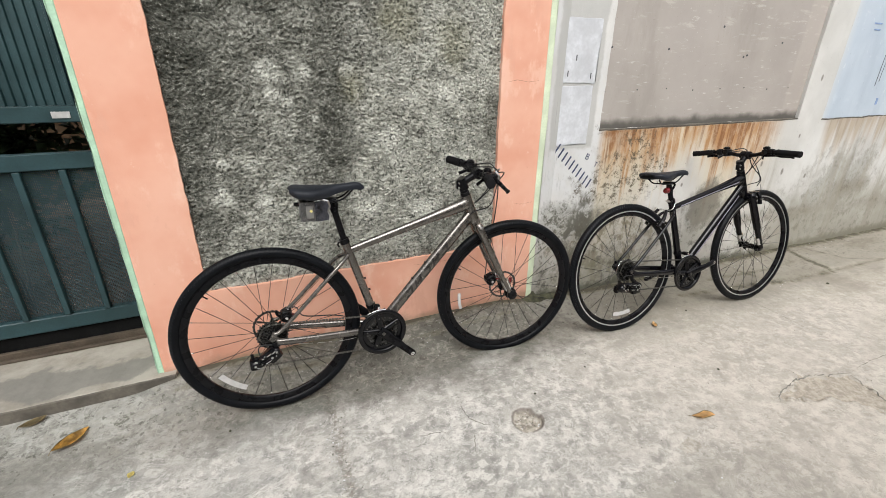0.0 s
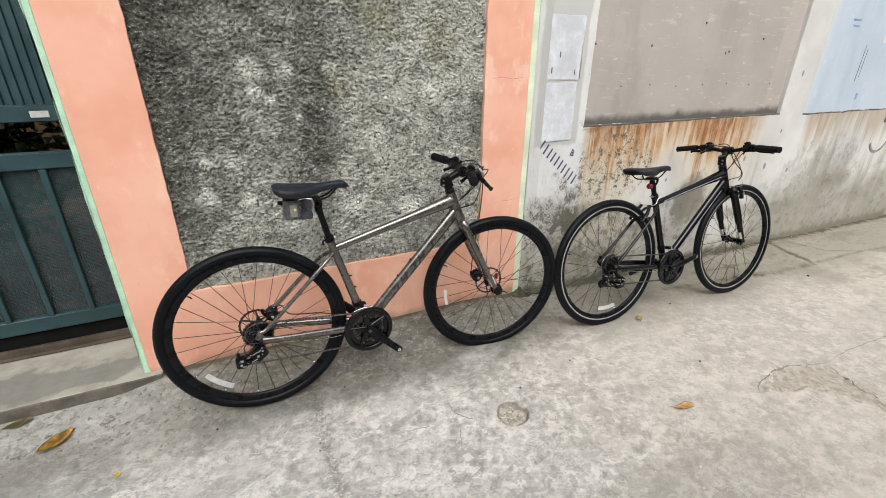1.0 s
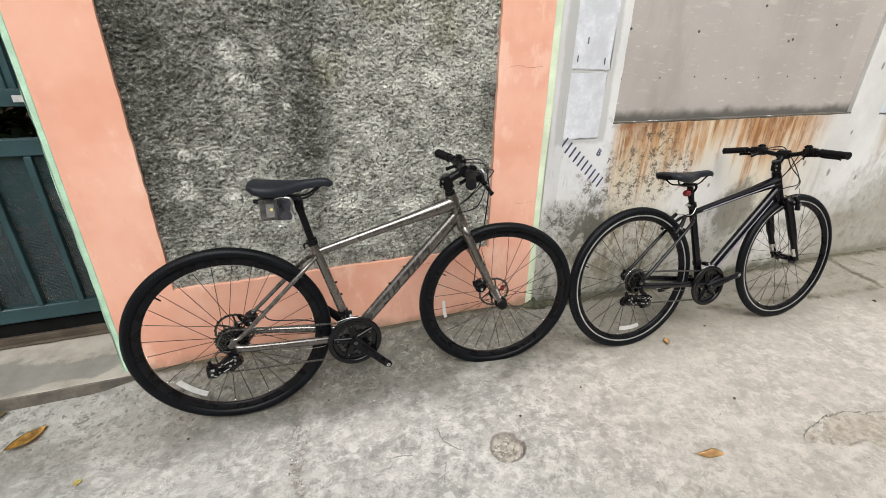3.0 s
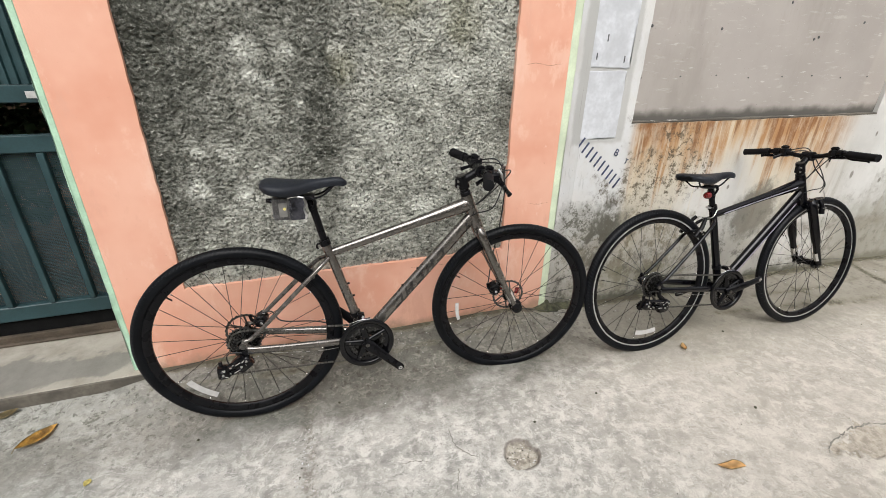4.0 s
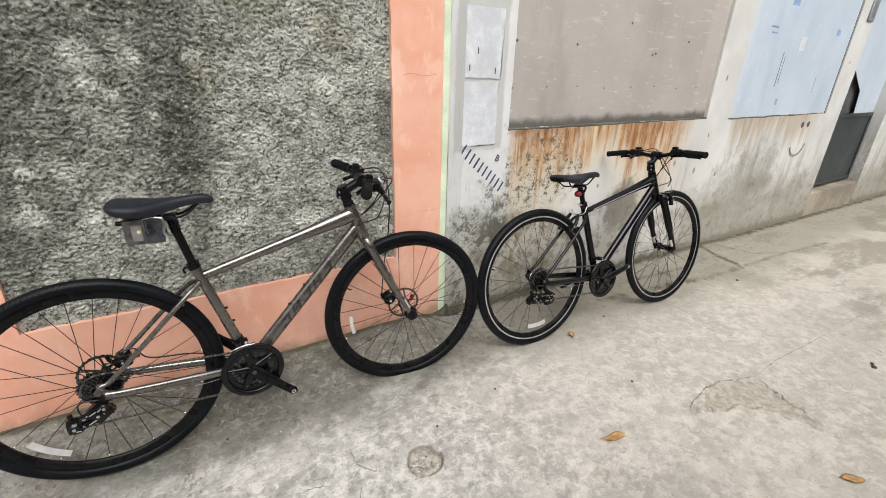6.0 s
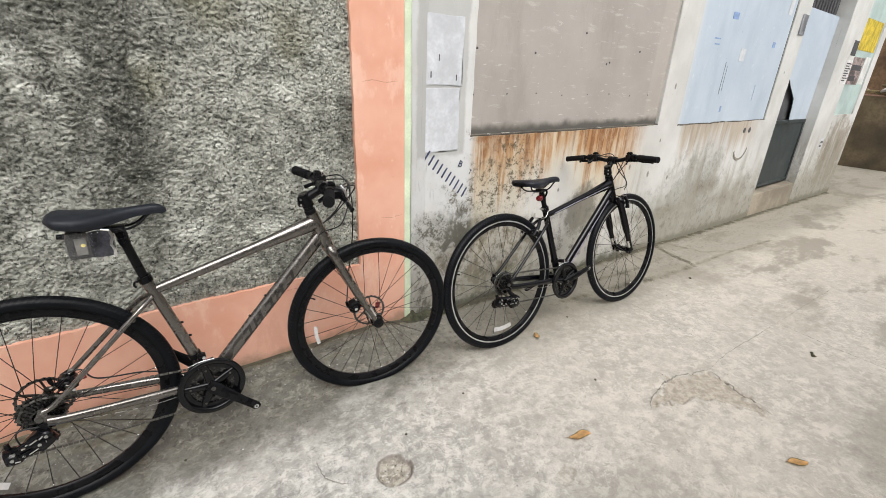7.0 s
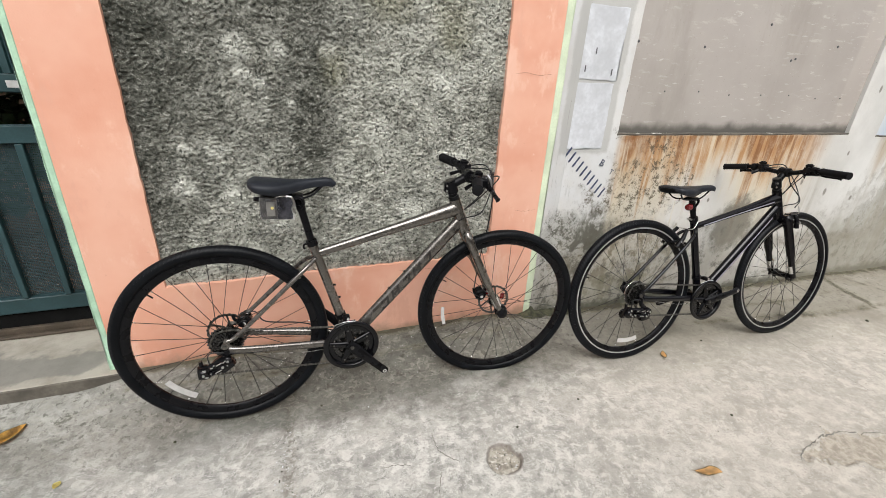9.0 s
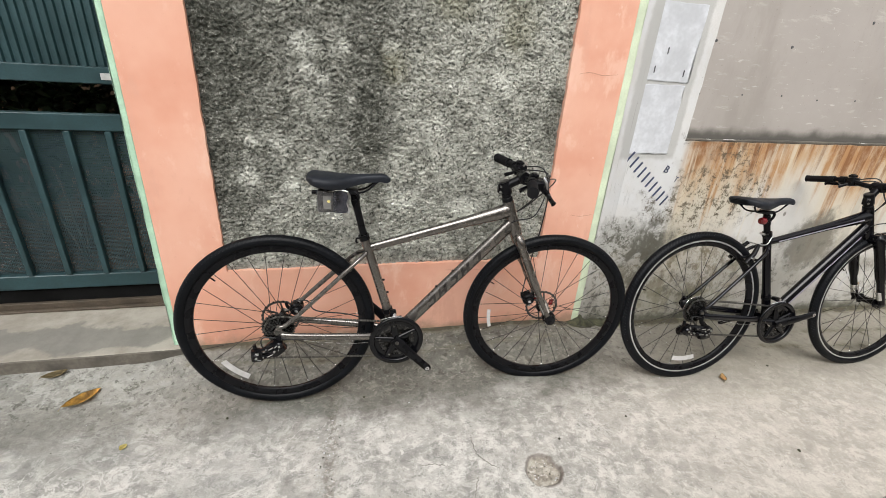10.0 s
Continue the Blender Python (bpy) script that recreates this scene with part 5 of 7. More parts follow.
def wheel(name, bike, centre, m, silver, disc_brake, rear, phase=0.0):
    """Rim with its tyre, hub, spokes, valve and sticker. m turns it about the steering axis."""
    c = Vector(centre)
    place = m @ Matrix.Translation(c)

    def put(nm, bm, mat, parent, label="", smooth=40):
        bmesh.ops.transform(bm, matrix=place, verts=bm.verts[:])
        return part(nm, bm, mat, parent, label, smooth)

    rim = put(name, lathe(bmesh.new(), [(0.317, -0.010), (0.317, 0.010), (0.309, 0.0125), (0.296, 0.0105), (0.288, 0.004), (0.288, -0.004), (0.296, -0.0105), (0.309, -0.0125)], 72), M["blackalu"], bike)
    if silver:
        for s in (-1, 1):
            put("brake_track", lathe(bmesh.new(), [(0.3165, s * 0.0112), (0.3165, s * 0.0128), (0.3100, s * 0.0132), (0.3100, s * 0.0116)], 72), M["brakerim"], rim, "bright machined brake track")
    prof = []
    for k in range(14):
        a = 2 * math.pi * k / 14
        prof.append((0.330 + R_TYRE * math.cos(a), R_TYRE * 0.98 * math.sin(a)))
    tyre = put("tyre", lathe(bmesh.new(), prof, 80), M["rubber"], rim, "black rubber tyre with a low tread", 60)
    # slanted lugs from the crown down to the shoulders
    bm, lugs = bmesh.new(), 150
    for k in range(lugs):
        for side in (-1, 1):
            a0 = 2 * math.pi * (k + (0.5 if side > 0 else 0.0)) / lugs
            rows = []
            for i in range(6):
                f = radians(3 + 13.5 * i)
                mid, half = a0 + 0.042 * i / 5, (0.0047 - 0.0003 * i) / 0.35
                h = 0.0005 - 0.00006 * i
                row = []
                for u, lift in ((-half, -0.0004), (-half * 0.8, h), (half * 0.8, h), (half, -0.0004)):
                    r = 0.330 + (R_TYRE + lift) * math.cos(f)
                    row.append(bm.verts.new((r * math.cos(mid + u), side * (R_TYRE * 0.98 + lift) * math.sin(f), r * math.sin(mid + u))))
                rows.append(row)
            for p, q in zip(rows, rows[1:]):
                for j in range(3):
                    bm.faces.new((p[j], p[j + 1], q[j + 1], q[j]))
    put("tread", bm, M["treadrubber"], rim, "low slanted tread lugs", 20)
    hw = 0.035
    put("hub", lathe(bmesh.new(), [(0.0045, -0.055), (0.009, -0.055), (0.009, -hw - 0.004), (0.024, -hw - 0.002), (0.024, -hw + 0.002), (0.015, -hw + 0.01), (0.015, hw - 0.01), (0.024, hw - 0.002), (0.024, hw + 0.002), (0.009, hw + 0.004), (0.009, 0.055), (0.0045, 0.055)], 24), M["blackalu"], rim)
    put("axle", lathe(bmesh.new(), [(0.0005, -0.068), (0.008, -0.068), (0.0095, -0.062), (0.0095, -0.056), (0.004, -0.056), (0.004, 0.056), (0.0095, 0.056), (0.0095, 0.062), (0.0005, 0.066)], 12, closed=False), M["chain"], rim)
    # crossed spokes, one mesh shared by all
    spoke_bm = finish(sweep(bmesh.new(), [(0, 0, 0), (0, 0, 1)], 0.0012, 5))
    spoke_me = mesh_of("spoke", spoke_bm, M["spoke"])
    nip_me = mesh_of("nipple", finish(sweep(bmesh.new(), [(0, 0, 0), (0, 0, 0.012)], [0.0024, 0.0018], 6)), M["chrome"])
    n = 28
    for k in range(n):
        side = -1 if k % 2 else 1
        ar = 2 * math.pi * k / n + phase
        ah = ar + (1 if (k // 2) % 2 else -1) * radians(62)
        p = Vector((0.022 * math.cos(ah), side * hw, 0.022 * math.sin(ah)))
        q = Vector((0.289 * math.cos(ar), side * 0.002, 0.289 * math.sin(ar)))
        d = q - p
        for me, start, length in ((spoke_me, p, d.length), (nip_me, q - d.normalized() * 0.011, 1.0)):
            if me is nip_me and k % 2:
                continue
            ob = new(me.name, me)
            ob.parent = rim
            rot = d.to_track_quat("Z", "Y").to_matrix().to_4x4()
            ob.matrix_local = place @ Matrix.Translation(start) @ rot @ Matrix.Diagonal((1, 1, length, 1))
    av = phase + 2.3
    put("valve", sweep(bmesh.new(), [(0.288 * math.cos(av), 0, 0.288 * math.sin(av)), (0.268 * math.cos(av), 0, 0.268 * math.sin(av))], 0.0028, 8), M["blackplastic"], rim)
    if disc_brake:
        y0 = 0.047
        bm = toothed(0.0715, 24, y0, y0 + 0.002, 0.0615, 0.0024)
        put("brake_rotor", bm, M["rotor"], rim, "drilled steel brake rotor")
        bm = bmesh.new()
        for k in range(36):
            a = 2 * math.pi * k / 36
            q = 0.0665 + 0.0022 * (k % 3 - 1)
            lathe(bm, [(0.0004, y0 - 0.0004), (0.0017, y0 - 0.0004), (0.0017, y0 + 0.0024), (0.0004, y0 + 0.0024)], 6, (q * math.cos(a), 0, q * math.sin(a)))
        put("rotor_holes", bm, M["blackplastic"], rim)
        for k in range(6):
            a = 2 * math.pi * k / 6
            bm = sweep(bmesh.new(), [(0.02 * math.cos(a), y0 + 0.001, 0.02 * math.sin(a)), (0.061 * math.cos(a + 0.5), y0 + 0.001, 0.061 * math.sin(a + 0.5))], 0.0035, 5)
            put("rotor_arm", bm, M["rotor"], rim)
    return rim, place


def arc_plate(r0, r1, a0, a1, y, thick, n=10):
    bm = bmesh.new()
    rings = []
    for k in range(n + 1):
        a = a0 + (a1 - a0) * k / n
        rings.append([bm.verts.new((r * math.cos(a), yy, r * math.sin(a))) for r, yy in ((r0, y), (r1, y), (r1, y + thick), (r0, y + thick))])
    for p, q in zip(rings, rings[1:]):
        for j in range(4):
            bm.faces.new((p[j], p[(j + 1) % 4], q[(j + 1) % 4], q[j]))
    bm.faces.new(rings[0]), bm.faces.new(rings[-1][::-1])
    return bm


def saddle_mesh(x0, x1, z):
    """Lofted saddle: broad and lifted at the tail, narrow at the nose."""
    bm, rings, n = bmesh.new(), [], 22
    L = x1 - x0
    for i in range(n + 1):
        s = i / n
        w = 0.058 * (1 - smooth01(s, 0.20, 0.72)) + 0.018
        if s < 0.10:
            w *= 0.62 + 0.38 * math.sin(s / 0.10 * math.pi / 2)
        if s > 0.93:
            w *= 0.45 + 0.55 * math.cos((s - 0.93) / 0.07 * math.pi / 2)
        top = z - 0.006 * math.sin(math.pi * min(1, s * 1.15)) - 0.006 * smooth01(s, 0.88, 1.0) + 0.001 * (1 - smooth01(s, 0, 0.25))
        ends = math.sqrt(max(0.05, 1 - (1 - min(1.0, s / 0.09)) ** 2)) * math.sqrt(max(0.05, 1 - (1 - min(1.0, (1 - s) / 0.07)) ** 2))
        top -= 0.012 * (1 - ends) + 0.001 * s
        drop = 0.015 + 0.014 * math.sin(math.pi * min(1.0, (s + 0.10) / 0.85)) ** 1.5
        drop *= 0.35 + 0.65 * ends
        ring = []
        for k in range(14):
            a = math.pi * k / 13
            y = w * math.cos(a)
            zz = top - drop * (1 - max(0.0, math.sin(a)) ** 0.45)
            ring.append(bm.verts.new((x0 + L * s, y, zz)))
        for k in range(13, -1, -1):
            a = math.pi * k / 13
            ring.append(bm.verts.new((x0 + L * s, w * 0.88 * math.cos(a), top - drop * (1 - max(0.0, math.sin(a)) ** 0.45) - 0.012 * ends)))
        rings.append(ring)
    m = len(rings[0])
    for p, q in zip(rings, rings[1:]):
        for k in range(m):
            bm.faces.new((p[k], p[(k + 1) % m], q[(k + 1) % m], q[k]))
    for end in (rings[0], rings[-1]):
        for k in range(13):
            bm.faces.new((end[k], end[k + 1], end[m - 2 - k], end[m - 1 - k]))
    return bm


def bicycle(m, label, s):
    """s: the bicycle's own points and colours."""
    b = thing("bicycle", label, "bicycle", m, "bicycles in the lane")
    paint = M[s["paint"]]
    AX, BB, ST = Vector((0, 0, R_OUT)), Vector(s["bb"]), Vector(s["st"])
    HT, HB, FX = Vector(s["ht"]), Vector(s["hb"]), Vector(s["fx"])
    TS, TH, DH = Vector(s["ts"]), Vector(s["th"]), Vector(s["dh"])
    steer_axis = (HT - HB).normalized()
    steer = turn_about(HB, steer_axis, s["steer"])
    X = Vector((1, 0, 0))

    # frame
    bm = bmesh.new()
    sweep(bm, [BB, BB.lerp(ST, 0.6), ST], [0.0185, 0.0165, 0.0165], 16)
    sweep(bm, [HB, HT], [0.0235, 0.0215], 20)
    sweep(bm, [DH, DH.lerp(BB, 0.5), BB], [0.0225, 0.0225, 0.021], 18, (0.86, 1.12))
    sweep(bm, [TH, TH.lerp(TS, 0.15), TH.lerp(TS, 0.4), TS], [0.0280, 0.0235, 0.0170, 0.0135], 18, (0.88, 1.08))
    lathe(bm, disc(0.0235, -0.034, 0.034, 0.0, 0.002), 24, BB)
    for y in (-1, 1):
        drop = AX + Vector((0.004, y * 0.060, 0))
        sweep(bm, spline([BB + Vector((-0.02, y * 0.022, 0.006)), BB + Vector((-0.12, y * 0.044, 0.020)), drop + Vector((0.07, 0, -0.022)), drop + Vector((0.010, 0, -0.014))], 5), [0.0135] * 8 + [0.0118] * 8, 12, (0.8, 1.1))
        sweep(bm, spline([TS + Vector((-0.012, y * 0.014, -0.015)), TS.lerp(drop, 0.22) + Vector((0, y * 0.034, 0.006)), TS.lerp(drop, 0.85) + Vector((0, y * 0.006, 0)), drop + Vector((0.005, 0, 0.02))], 5), 0.0078, 10)
        lathe(bm, disc(0.0165, -0.003, 0.003, 0.0, 0.001), 20, drop)
        sweep(bm, [drop + Vector((0.006, 0, 0.03)), drop], [0.009, 0.014], 10, (0.3, 1.0))
        sweep(bm, [drop + Vector((-0.004, 0, 0.004)), drop + Vector((0.014, 0, -0.012)), drop + Vector((0.050, 0, -0.020))], [0.015, 0.016, 0.011], 10, (0.3, 1.0))
    sweep(bm, [TS + Vector((-0.07, -0.03, -0.075)), TS + Vector((-0.07, 0.03, -0.075))], 0.006, 8)
    frame_ob = part("frame", bm, paint, b, s["frame_label"], 50)
    # lettering on the down tube, as plain shapes, and cable stops
    d = (BB - DH)
    n = Vector((d.z, 0, -d.x)).normalized()
    u = d.normalized()
    # pale lines along the black tubes paint in the reflected sky
    if s["paint"] == "black_paint":
        for side in (-1, 1):
            for p0, p1, off, r in ((DH.lerp(BB, 0.10), DH.lerp(BB, 0.93), n * -0.004, 0.0196), (TH.lerp(TS, 0.08), TH.lerp(TS, 0.92), Vector((0, 0, -0.003)), 0.0)):
                bmx = bmesh.new()
                rows = []
                for i in range(13):
                    p = p0.lerp(p1, i / 12) + off
                    f = 0.08 + 0.84 * i / 12
                    rr = r or 0.0003 + (0.0240 - 0.0105 * smooth01(f, -0.15, 0.80)) * 1.0
                    hw2 = 0.0034 if r else 0.0026
                    rows.append([bmx.verts.new(p + Vector((0, side * (rr + 0.0006), 0)) + (n if r else Vector((0, 0, 1))) * q) for q in (-hw2, hw2)])
                for a2, b2 in zip(rows, rows[1:]):
                    bmx.faces.new((a2[0], a2[1], b2[1], b2[0]))
                part("highlight_line", bmx, M["highlight_line"], frame_ob, "pale lilac line painted for sky reflected along the tube")
    for k in range(5 if s["paint"] == "grey_paint" else 0):
        for side in (-1, 1):
            a = DH + d * (0.27 + 0.095 * k)
            w = d.length * 0.066
            strokes = [(0.0, w, -0.017, -0.009), (0.0, w * 0.9, 0.007, 0.015), (0.0, w * 0.28, -0.009, 0.007)]
            if k in (1, 3):
                strokes = [(0.0, w * 0.32, -0.017, 0.015), (w * 0.32, w, -0.005, 0.004), (w * 0.75, w, -0.017, 0.015)]
            bmx = bmesh.new()
            for l0, l1, q0, q1 in strokes:
                qs = [q0 + (q1 - q0) * i / 4 for i in range(5)]
                edge = [[bmx.verts.new(a + u * (l - 0.7 * q) + n * q + Vector((0, side * (0.0197 * math.sqrt(max(0.02, 1 - (q / 0.0256) ** 2)) + 0.0004), 0))) for q in qs] for l in (l0, l1)]
                for i in range(4):
                    bmx.faces.new((edge[0][i], edge[1][i], edge[1][i + 1], edge[0][i + 1]))
            part("decal", bmx, M["decal"], frame_ob)
    for f in (0.46, 0.60):
        p = DH + d * f - n * 0.0
        part("bottle_bolt", sweep(bmesh.new(), [DH + d * f + (n if n.z > 0 else -n) * 0.022, DH + d * f + (n if n.z > 0 else -n) * 0.029], 0.004, 8), M["blackalu"], frame_ob)
    sd = (BB - ST)
    for f in (0.42, 0.55):
        p = ST + sd * f
        part("bottle_bolt", sweep(bmesh.new(), [p + X * 0.014, p + X * 0.025], 0.004, 8), M["blackalu"], frame_ob)

    # seat post, clamp and saddle
    sx0, sx1, sz = s["saddle"]
    post_top = Vector(s["post"])
    part("seat_post", sweep(bmesh.new(), [ST - (ST - BB).normalized() * 0.04, ST, post_top], 0.0128, 16), M["blackalu"], b)
    up = (ST - BB).normalized()
    clamp = part("seat_clamp", sweep(bmesh.new(), [ST - up * 0.010, ST + up * 0.010], 0.0195, 16), M["blackalu"], b)
    part("clamp_bolt", sweep(bmesh.new(), [ST + Vector((-0.022, -0.012, 0)), ST + Vector((-0.022, 0.014, 0))], 0.005, 8), M["steel"], clamp)
    part("clamp_lever", sweep(bmesh.new(), spline([ST + Vector((-0.018, -0.020, 0.002)), ST + Vector((-0.026, -0.022, 0.002)), ST + Vector((-0.029, -0.020, -0.008)), ST + Vector((-0.025, -0.019, -0.016))], 4), 0.0035, 7), M["blackalu"], clamp)
    saddle = part("saddle", saddle_mesh(sx0, sx1, sz), M["vinyl"], b, "black padded saddle", 50)
    for y in (-1, 1):
        part("saddle_rail", sweep(bmesh.new(), spline([(sx0 + 0.05, y * 0.035, sz - 0.04), (sx0 + 0.085, y * 0.024, sz - 0.064), (sx0 + 0.18, y * 0.022, sz - 0.062), (sx1 - 0.045, y * 0.012, sz - 0.028)], 5), 0.0036, 8), M["blackalu"], saddle)
    part("rail_clamp", box(bmesh.new(), post_top + Vector((-0.018, -0.024, -0.006)), post_top + Vector((0.018, 0.024, 0.010)), 0.005, seg=2), M["blackalu"], saddle)

    part("clamp_arm", sweep(bmesh.new(), spline([post_top + Vector((0.002, -0.022, 0.006)), post_top + Vector((0.016, -0.024, -0.006)), post_top + Vector((0.016, -0.018, -0.026)), post_top + Vector((0.006, -0.010, -0.040))], 4), 0.0055, 8), M["blackalu"], saddle)
    part("post_collar", sweep(bmesh.new(), [ST.lerp(post_top, 0.72), ST.lerp(post_top, 0.84)], 0.0150, 14), M["blackalu"], saddle)

    # fork, turned with the bars
    bm = bmesh.new()
    crown = HB - steer_axis * 0.022
    sweep(bm, [HB - steer_axis * 0.002, crown], [0.0225, 0.0215], 18)
    fork_mat = M[s.get("fork", s["paint"])]
    for y in (-1, 1):
        tip = FX + Vector((-0.006, y * 0.058, 0.004))
        sh = crown + Vector((0.006, y * 0.048, -0.012))
        sweep(bm, spline([crown + Vector((0, y * 0.008, 0)), crown + Vector((0.002, y * 0.036, -0.002)), sh, sh.lerp(tip, 0.55) + Vector((-0.004, y * 0.004, 0)), tip], 5), [0.021] * 6 + [0.0225] * 5 + [0.0195] * 5 + [0.0145] * 5, 14, (0.85, 1.1))
        box(bm, tip + Vector((-0.014, -0.003, -0.022)), tip + Vector((0.012, 0.003, 0.012)), 0.002)
    bmesh.ops.transform(bm, matrix=steer, verts=bm.verts[:])
    fork = part("fork", bm, fork_mat, b, s["fork_label"], 50)
    for y in (-1, 1):
        tip, sh = FX + Vector((-0.006, y * 0.058, 0.004)), crown + Vector((0.006, y * 0.048, -0.012))
        bm = sweep(bmesh.new(), [sh.lerp(tip, 0.78), sh.lerp(tip, 0.92)], [0.0175, 0.0158], 12, (0.88, 1.12))
        bmesh.ops.transform(bm, matrix=steer, verts=bm.verts[:])
        part("leg_band", bm, M["chrome"], fork, "bright reflective band")

    # wheels
    rear, rp = wheel("rear_wheel", b, AX, Matrix.Identity(4), s["silver"], s["disc"], True, s["phase"][0])
    front, fp = wheel("front_wheel", b, FX, steer, s["silver"], s["disc"], False, s["phase"][1])
    for w, pl, a0 in ((rear, rp, s["stick"][0]), (front, fp, s["stick"][1])):
        bm = arc_plate(0.238, 0.260 if w is rear else 0.252, a0, a0 + (0.46 if w is rear else 0.34), -0.011, 0.0012)
        bmesh.ops.transform(bm, matrix=pl, verts=bm.verts[:])
        part("spoke_sticker", bm, M["sticker"], w, "pale paper tag on the spokes")

    def fixed(name, bm, mat, parent, mm=None, label="", smooth=40):
        if mm is not None:
            bmesh.ops.transform(bm, matrix=mm, verts=bm.verts[:])
        return part(name, bm, M[mat], parent, label, smooth)

    # cassette
    for k in range(7):
        r = 0.060 - 0.0055 * k
        fixed("sprocket", toothed(r, 28 - 2 * k, -0.026 - 0.0042 * k, -0.0278 - 0.0042 * k, 0.018, 0.004), "sprocket" if k else "rotor", rear, Matrix.Translation(AX))
    if not s["disc"]:
        fixed("spoke_guard", lathe(bmesh.new(), disc(0.062, -0.0235, -0.022, 0.03, 0.0004), 40), "chrome", rear, Matrix.Translation(AX))

    # cranks, rings
    cb = Matrix.Translation(BB)
    crankset = fixed("crankset", lathe(bmesh.new(), [(0.084, -0.049), (0.1005, -0.049), (0.1040, -0.0510), (0.1050, -0.0535), (0.1042, -0.0560), (0.1015, -0.0582), (0.0975, -0.0592), (0.0925, -0.0590), (0.0875, -0.0572), (0.0845, -0.0540)], 64), "castblack", b, cb, "black crankset with a chain guard")
    for r, t, y in ((0.095, 46, -0.046), (0.076, 36, -0.040), (0.056, 26, -0.034)):
        fixed("chainring", toothed(r, t, y, y - 0.0025, r - 0.026), "castblack" if t == 46 else "sprocket", crankset, cb)
    for k in range(5):
        a = 2 * math.pi * k / 5 + 0.5
        bm = sweep(bmesh.new(), [(0.012 * math.cos(a), -0.050, 0.012 * math.sin(a)), (0.082 * math.cos(a), -0.0495, 0.082 * math.sin(a))], [0.015, 0.010], 12, (0.55, 1.0))
        fixed("spider_arm", bm, "castblack", crankset, cb)
        fixed("ring_bolt", lathe(bmesh.new(), disc(0.0036, -0.0575, -0.050), 8, (0.066 * math.cos(a), 0, 0.066 * math.sin(a))), "chain", crankset, cb)
    ca = radians(s["crank"])
    for side, ang in ((-1, ca), (1, ca + math.pi)):
        e = Vector((math.cos(ang), 0, math.sin(ang)))
        bm = sweep(bmesh.new(), [e * -0.016 + Vector((0, side * 0.060, 0)), e * 0.02 + Vector((0, side * 0.064, 0)), e * 0.12 + Vector((0, side * 0.076, 0)), e * 0.172 + Vector((0, side * 0.079, 0)), e * 0.184 + Vector((0, side * 0.079, 0))], [0.018, 0.022, 0.0150, 0.0155, 0.009], 12, (0.5, 1.0))
        arm = fixed("crank_arm", bm, s["crank_mat"], b, cb, "", 50)
        fixed("pedal_thread", lathe(bmesh.new(), [(0.0035, side * 0.0868), (0.008, side * 0.0868), (0.008, side * 0.082), (0.0035, side * 0.082)], 14, e * 0.170), "chrome", arm, cb)
        fixed("crank_bolt", lathe(bmesh.new(), disc(0.0070, side * 0.068, side * 0.0755), 12), "chain", arm, cb)

    # chain: upper run, lower run through the derailleur
    jock1, jock2 = [AX + Vector(v) for v in s["jockeys"]]
    ring_r, sp_r = 0.076, 0.050
    upper = [AX + Vector((-sp_r, -0.036, 0)), AX + Vector((-sp_r * 0.6, -0.036, sp_r * 0.8)), AX + Vector((0, -0.036, sp_r)), BB + Vector((0, -0.041, ring_r)), BB + Vector((ring_r * 0.75, -0.041, ring_r * 0.66)), BB + Vector((ring_r, -0.041, 0)), BB + Vector((ring_r * 0.7, -0.041, -ring_r * 0.7)), BB + Vector((0, -0.041, -ring_r)), jock2 + Vector((0.0, 0, -0.016)), jock2 + Vector((-0.016, 0, 0)), jock1 + Vector((0.016, 0, 0)), jock1 + Vector((0, 0, 0.0)), AX + Vector((-sp_r, -0.036, 0))]
    bm = bmesh.new()
    for p, q in zip(upper, upper[1:]):
        d2 = q - p
        cnt = max(1, round(d2.length / 0.0127))
        for k in range(cnt):
            a, e = p + d2 * (k / cnt), p + d2 * ((k + 0.86) / cnt)
            sweep(bm, [a, e], 0.0042, 6, (0.75 if k % 2 else 0.45, 1.0))
    part("chain", bm, M["chain"], b, "oiled steel chain")

    # rear derailleur
    def chunk(name, c, size, turn, mat, parent, bevel=0.008):
        c = Vector(c)
        h = Vector(size) / 2
        return fixed(name, box(bmesh.new(), c - h, c + h, bevel, Matrix.Translation(c) @ Matrix.Rotation(radians(turn), 4, "Y") @ Matrix.Translation(-c), 2), mat, parent)

    run = jock2 - jock1
    tilt = math.degrees(math.atan2(run.z, -run.x))
    mid = jock1.lerp(jock2, 0.5)
    der = chunk("rear_derailleur", jock1 + Vector((-0.012, -0.030, 0.018)), (0.058, 0.032, 0.062), tilt - 18, "castblack", b, 0.0155)
    chunk("knuckle", jock2 + Vector((-0.004, -0.030, 0.018)), (0.042, 0.030, 0.052), tilt + 20, "castblack", der, 0.0145)
    for dz in (0.032, 0.006):
        fixed("link_arm", sweep(bmesh.new(), spline([jock1 + Vector((-0.006, -0.030, dz)), mid + Vector((0, -0.036, dz + 0.003)), jock2 + Vector((0.006, -0.030, dz - 0.002))], 4), [0.012] * 4 + [0.010] * 4 + [0.012], 10, (0.9, 1.0)), "castblack", der)
    for dz, dy in ((0.030, -0.046), (0.008, -0.044)):
        chunk("link_plate", mid + Vector((0.0, dy, dz)), (0.046, 0.010, 0.012), tilt + 4, "blackalu", der, 0.004)
